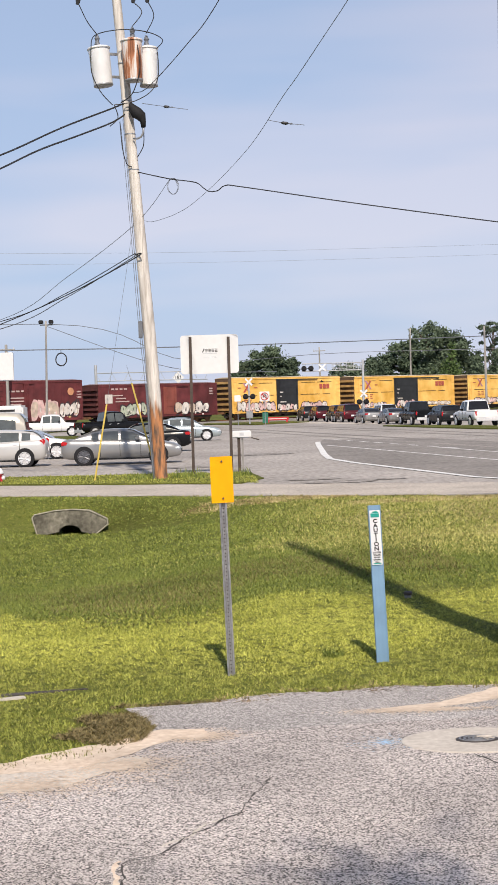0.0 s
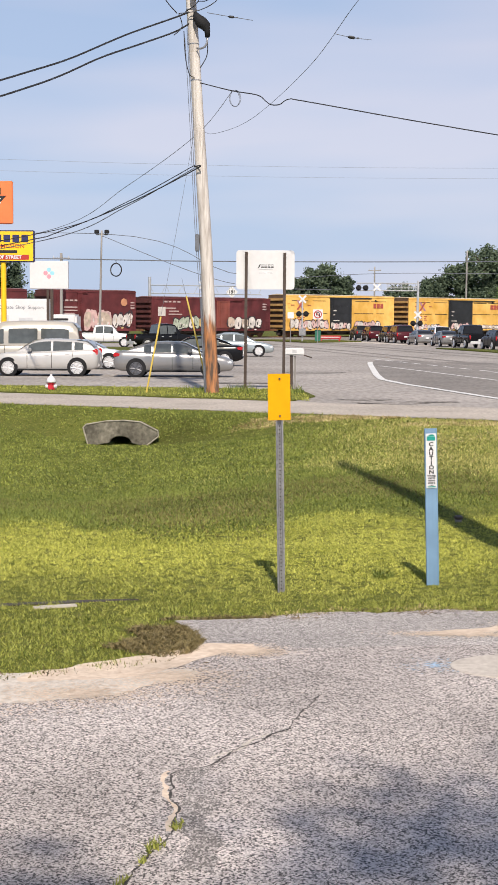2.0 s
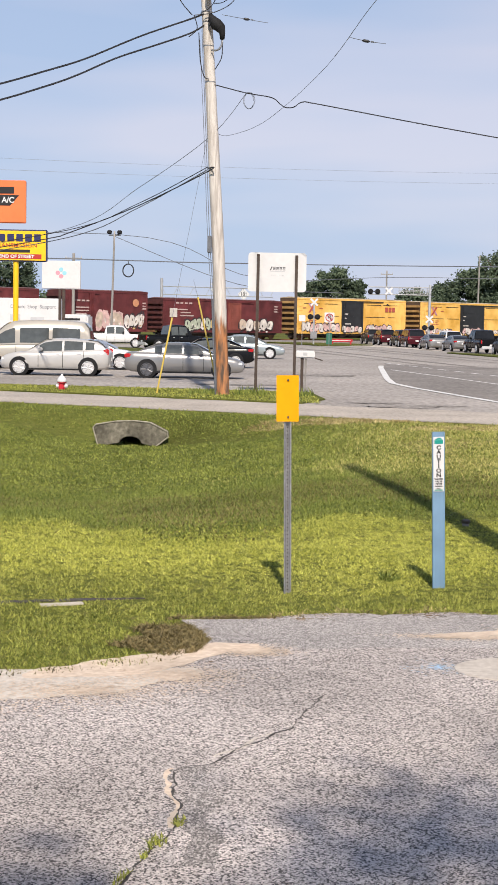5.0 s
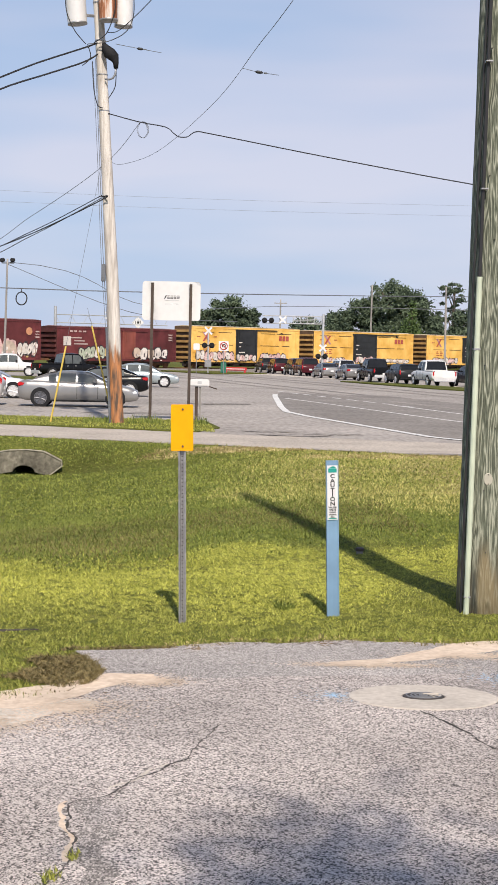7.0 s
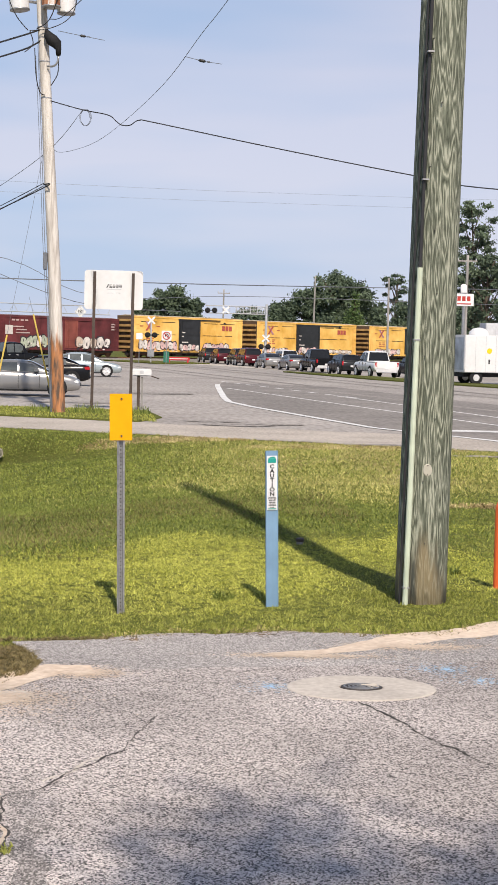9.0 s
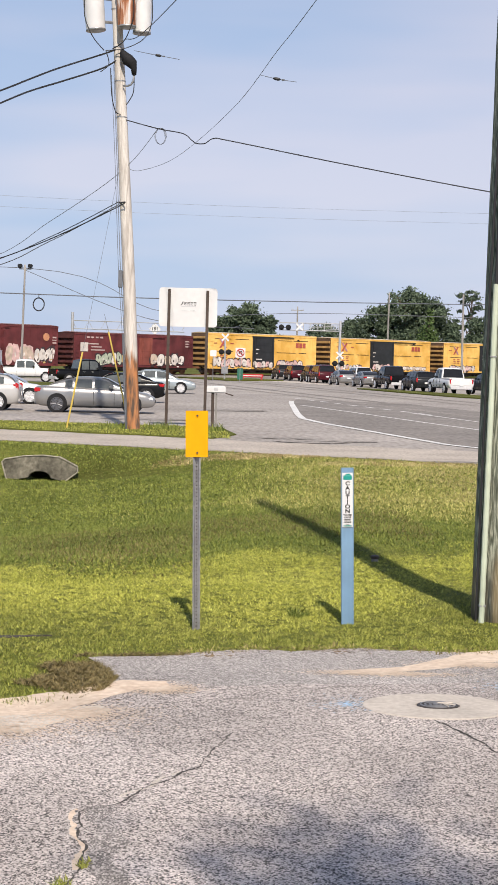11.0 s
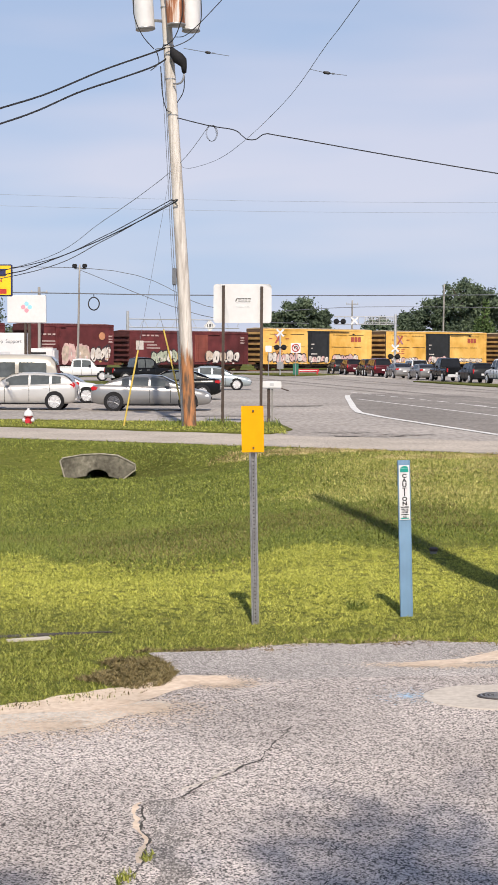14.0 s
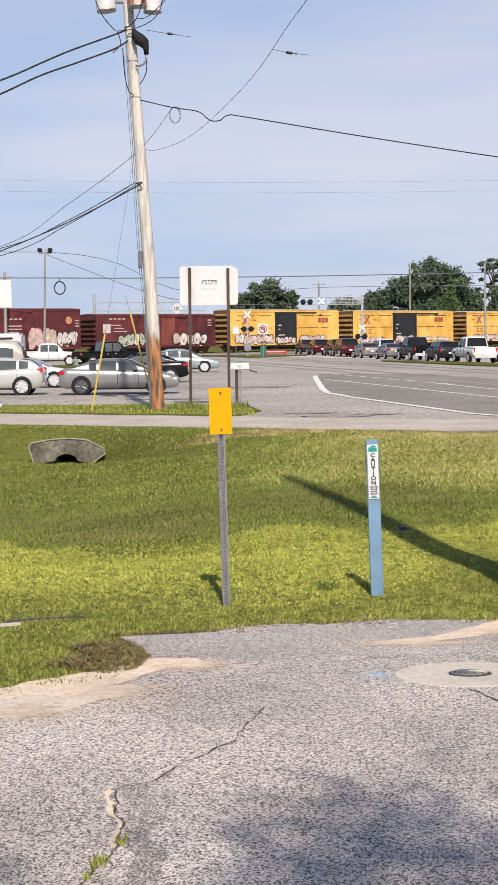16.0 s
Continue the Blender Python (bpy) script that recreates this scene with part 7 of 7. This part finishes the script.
# Brighter blades paint sunlight onto the near bank.
blades("lawn_grass", "near-bank grass with sunlight put into its bright yellow-green", 250000, (-4.2, 4.5), (10.7, 18.5), 0.018, 0.0034, M_GRASSY, 14, lambda x, y: smooth01((y - 10.9) / 1.5) * (1 - smooth01((y - mid_edge(x) + 1.2) / 2.0)) * (1 - 0.6 * smooth01((x - 0.8) / 1.5)) + 0.6 * noise.noise((x * 0.8, y * 0.35, 5)) + 0.5 * noise.noise((x * 43.1, y * 39.7, 8)) > 0.27, 1.5, fine=True)
blades("lawn_grass", "short mown grass along the forecourt", 130000, (-3.4, 4.4), (8.0, 11.9), 0.019, 0.0032, M_GRASS, 71, lawn, 1.4, fine=True)
blades("lawn_fringe", "longer dark green grass along the asphalt edge", 70000, (-4.6, 5.2), (7.4, 12), 0.027, 0.0035, M_GRASSM, 4, lambda x, y: not wedge(x, y) and not matted(x, y) and lawn_edge(x) - 0.05 < y < lawn_edge(x) + (0.35 if x > -0.3 else 1.6), 1.1, fine=True)
blades("dead_weeds", "matted brown dried weeds at the lawn corner", 34000, (-1.25, -0.30), (8.2, 9.9), 0.022, 0.0035, M_MATTED, 5, lambda x, y: matted(x - 0.05 - 0.04 * noise.noise((x * 8, y * 8, 1)), y) and y > lawn_edge(x) - 0.05, 2.4, lambda x, y: 0.462)
blades("edge_straw", "brown litter along the asphalt tongue", 3500, (-0.75, -0.05), (9.5, 9.95), 0.018, 0.004, M_MATTED, 72, lambda x, y: abs(y - 9.70 - 0.12 * (x + 0.66) - 0.04 * noise.noise((x * 7, 0, 2))) < 0.045, 2.4, lambda x, y: 0.463)
blades("dead_weeds", "dried clippings along the asphalt edge", 4000, (-4, 5), (7.4, 12), 0.018, 0.005, M_MATTED, 6, lambda x, y: not wedge(x, y) and abs(y - lawn_edge(x) - 0.04) < 0.06 + 0.06 * noise.noise((x * 5, 0, 1)), 1.6)
blades("crack_weeds", "small green weeds growing in the crack", 4200, (-0.62, -0.34), (4.6, 5.72), 0.024, 0.0035, M_GRASS, 7, lambda x, y: abs(x + 0.40 - 0.24 * (y - 5.65) + 0.02 * noise.noise((0, y * 9, 0))) < 0.008 + 0.05 * noise.noise((0, y * 8, 5)), 1.4, lambda x, y: 0.465)
blades("verge_grass", "grass tufts on the verge round the pole", 30000, (-14, 2.6), (44.5, 54), 0.042, 0.013, M_GRASS, 8, lambda x, y: drive_edge(x) + 5.9 < y < 52.2 - 0.22 * x and x < 0.9 - max(0, y - 48) * 0.1, 0.7, lambda x, y: 0.05, fine=True)
blades("verge_grass", "taller weeds at the foot of the pole", 800, (-3.2, 0.8), (48.6, 50.6), 0.17, 0.012, M_GRASSD, 9, lambda x, y: min(abs(x + 2.6), abs(x + 1.2), abs(x - 0.3)) < 0.5, 0.5, lambda x, y: 0.05)

blades("lawn_weed", "small dark tuft of blades, for lawn weed and shadow spot", 260, (0.66, 0.82), (11.25, 11.5), 0.05, 0.007, M_GRASSD, 61, lambda x, y: ((x - 0.74) / 0.07) ** 2 + ((y - 11.38) / 0.09) ** 2 < 1, 1.2)
# Dark blades here stand for the small shadow right of the large pole.
blades("lawn_weed", "small dark tuft of blades, for lawn weed and shadow spot", 260, (2.6, 2.95), (13.2, 13.6), 0.05, 0.008, M_GRASSD, 62, lambda x, y: ((x - 2.78) / 0.14) ** 2 + ((y - 13.4) / 0.12) ** 2 < 1, 1.2)

# dry tan patches on the bank by the drive
blades("dry_grass", "dry straw-coloured grass by the drive edge", 75000, (-1, 9), (26, 42), 0.03, 0.010, mat("dry_straw_grass", (0.30, 0.24, 0.10), 0.8, 0, 1.0, 0.3, 0, 0.4, 0.2, True, (0.46, 0.38, 0.20)), 10, lambda x, y: lawn(x, y) and noise.noise((x * 0.5, y * 0.22, 4)) + 0.5 * noise.noise((x * 31, y * 29, 2)) > 0.02 + 0.5 * max(0, 3.5 - x) / 4 + 0.3 * abs(y - 34 + 0.4 * x) / 7, 1.4, fine=True)
M_STRAW = mat("dead_straw_edge", (0.30, 0.22, 0.10), 0.85, 0, 2.0, 0.3, 0, 1.0, 0.2, True, (0.52, 0.42, 0.22))
blades("edge_straw", "dead straw blades lying along the asphalt edge", 9000, (-0.3, 5.0), (8.4, 12), 0.018, 0.003, M_STRAW, 21, lambda x, y: -0.10 < y - lawn_edge(x) < 0.12 + 0.15 * noise.noise((x * 2, 0, 3)) and noise.noise((x * 3, y * 2, 6)) > -0.15, 2.5, lambda x, y: 0.464)
for k, (cx, cy, rx, ry) in enumerate(((5.8, 21.3, 1.5, 0.55), (5.2, 35.6, 3.2, 0.8), (1.2, 37.8, 2.4, 0.6), (7.4, 24.0, 1.2, 1.6))):
    blades("dry_grass", "patch of bleached dead grass on the bank", 9000, (cx - rx, cx + rx), (cy - ry, cy + ry), 0.038, 0.010, M_STRAW, 41 + k, lambda x, y: lawn(x, y) and ((x - cx) / rx) ** 2 + ((y - cy) / ry) ** 2 + 0.9 * noise.noise((x * 1.3, y * 1.3, 4)) + 0.6 * noise.noise((x * 41, y * 37, 4)) < 0.75, 1.6)
blades("drive_edge_grass", "ragged straw and grass creeping onto the drive edge", 9000, (-12, 8), (34, 46), 0.03, 0.012, M_STRAW, 46, lambda x, y: abs(y - drive_edge(x) + 0.02) < 0.18 + 0.25 * noise.noise((x * 1.1, 0, 8)), 2.0, lambda x, y: 0.012)
blades("drive_edge_grass", "ragged green grass creeping onto the drive edge", 14000, (-12, 8), (34, 46), 0.04, 0.012, M_GRASS, 47, lambda x, y: abs(y - drive_edge(x) + 0.06) < 0.15 + 0.3 * noise.noise((x * 0.9, 0, 18)), 1.6, lambda x, y: 0.012)
blades("edge_straw", "brown decayed thatch along the asphalt edge", 30000, (-4.0, 5.0), (7.4, 12), 0.020, 0.004, M_MATTED, 22, lambda x, y: not wedge(x, y) and -0.10 < y - lawn_edge(x) - 0.06 * noise.noise((x * 4, 0, 9)) < 0.09, 2.5, lambda x, y: 0.464)
M_DRYG = grass_mat("sun_dried_yellow_grass", (0.22, 0.215, 0.05), (0.64, 0.58, 0.21))
blades("lawn_grass", "sun-dried yellowing grass on the bank below the drive", 100000, (-1.5, 8.5), (20, 42), 0.037, 0.009, M_DRYG, 31, lambda x, y: lawn(x, y) and 0.75 * smooth01((x + 0.2) / 3.5) * smooth01((y - 20) / 6) + 0.45 * noise.noise((x * 0.5, y * 0.2, 27)) + 0.5 * noise.noise((x * 41.3, y * 37.7, 23)) > 0.38, 1.3, fine=True)
blades("ditch_thatch", "brown thatch showing through the ditch grass", 85000, (-6, 3), (14.5, 25), 0.030, 0.0075, mat("olive_brown_thatch", (0.11, 0.095, 0.035), 0.8, 0, 1.2, 0.35, 0, 0.4, 0.2, True, (0.20, 0.17, 0.07)), 23, lambda x, y: lawn(x, y) and smooth01((y - mid_edge(x) - 0.6) / 3) * (1 - smooth01((y - 22) / 3)) * 0.55 + 0.5 * noise.noise((x * 0.45, y * 0.22, 17)) + 0.5 * noise.noise((x * 41.3, y * 37.7, 13)) > 0.32, 1.4, fine=True)
wire("service wire passing the top of the large pole", [(-5.0, -2.5, 12.6), (-1.5, 4.2, 12.65), (0.95, 9.07, 12.8), (2.30, 11.30, 12.85), (3.15, 11.75, 12.8), (7.5, 13.6, 12.6), (14, 16.4, 12.4)], 0.022)
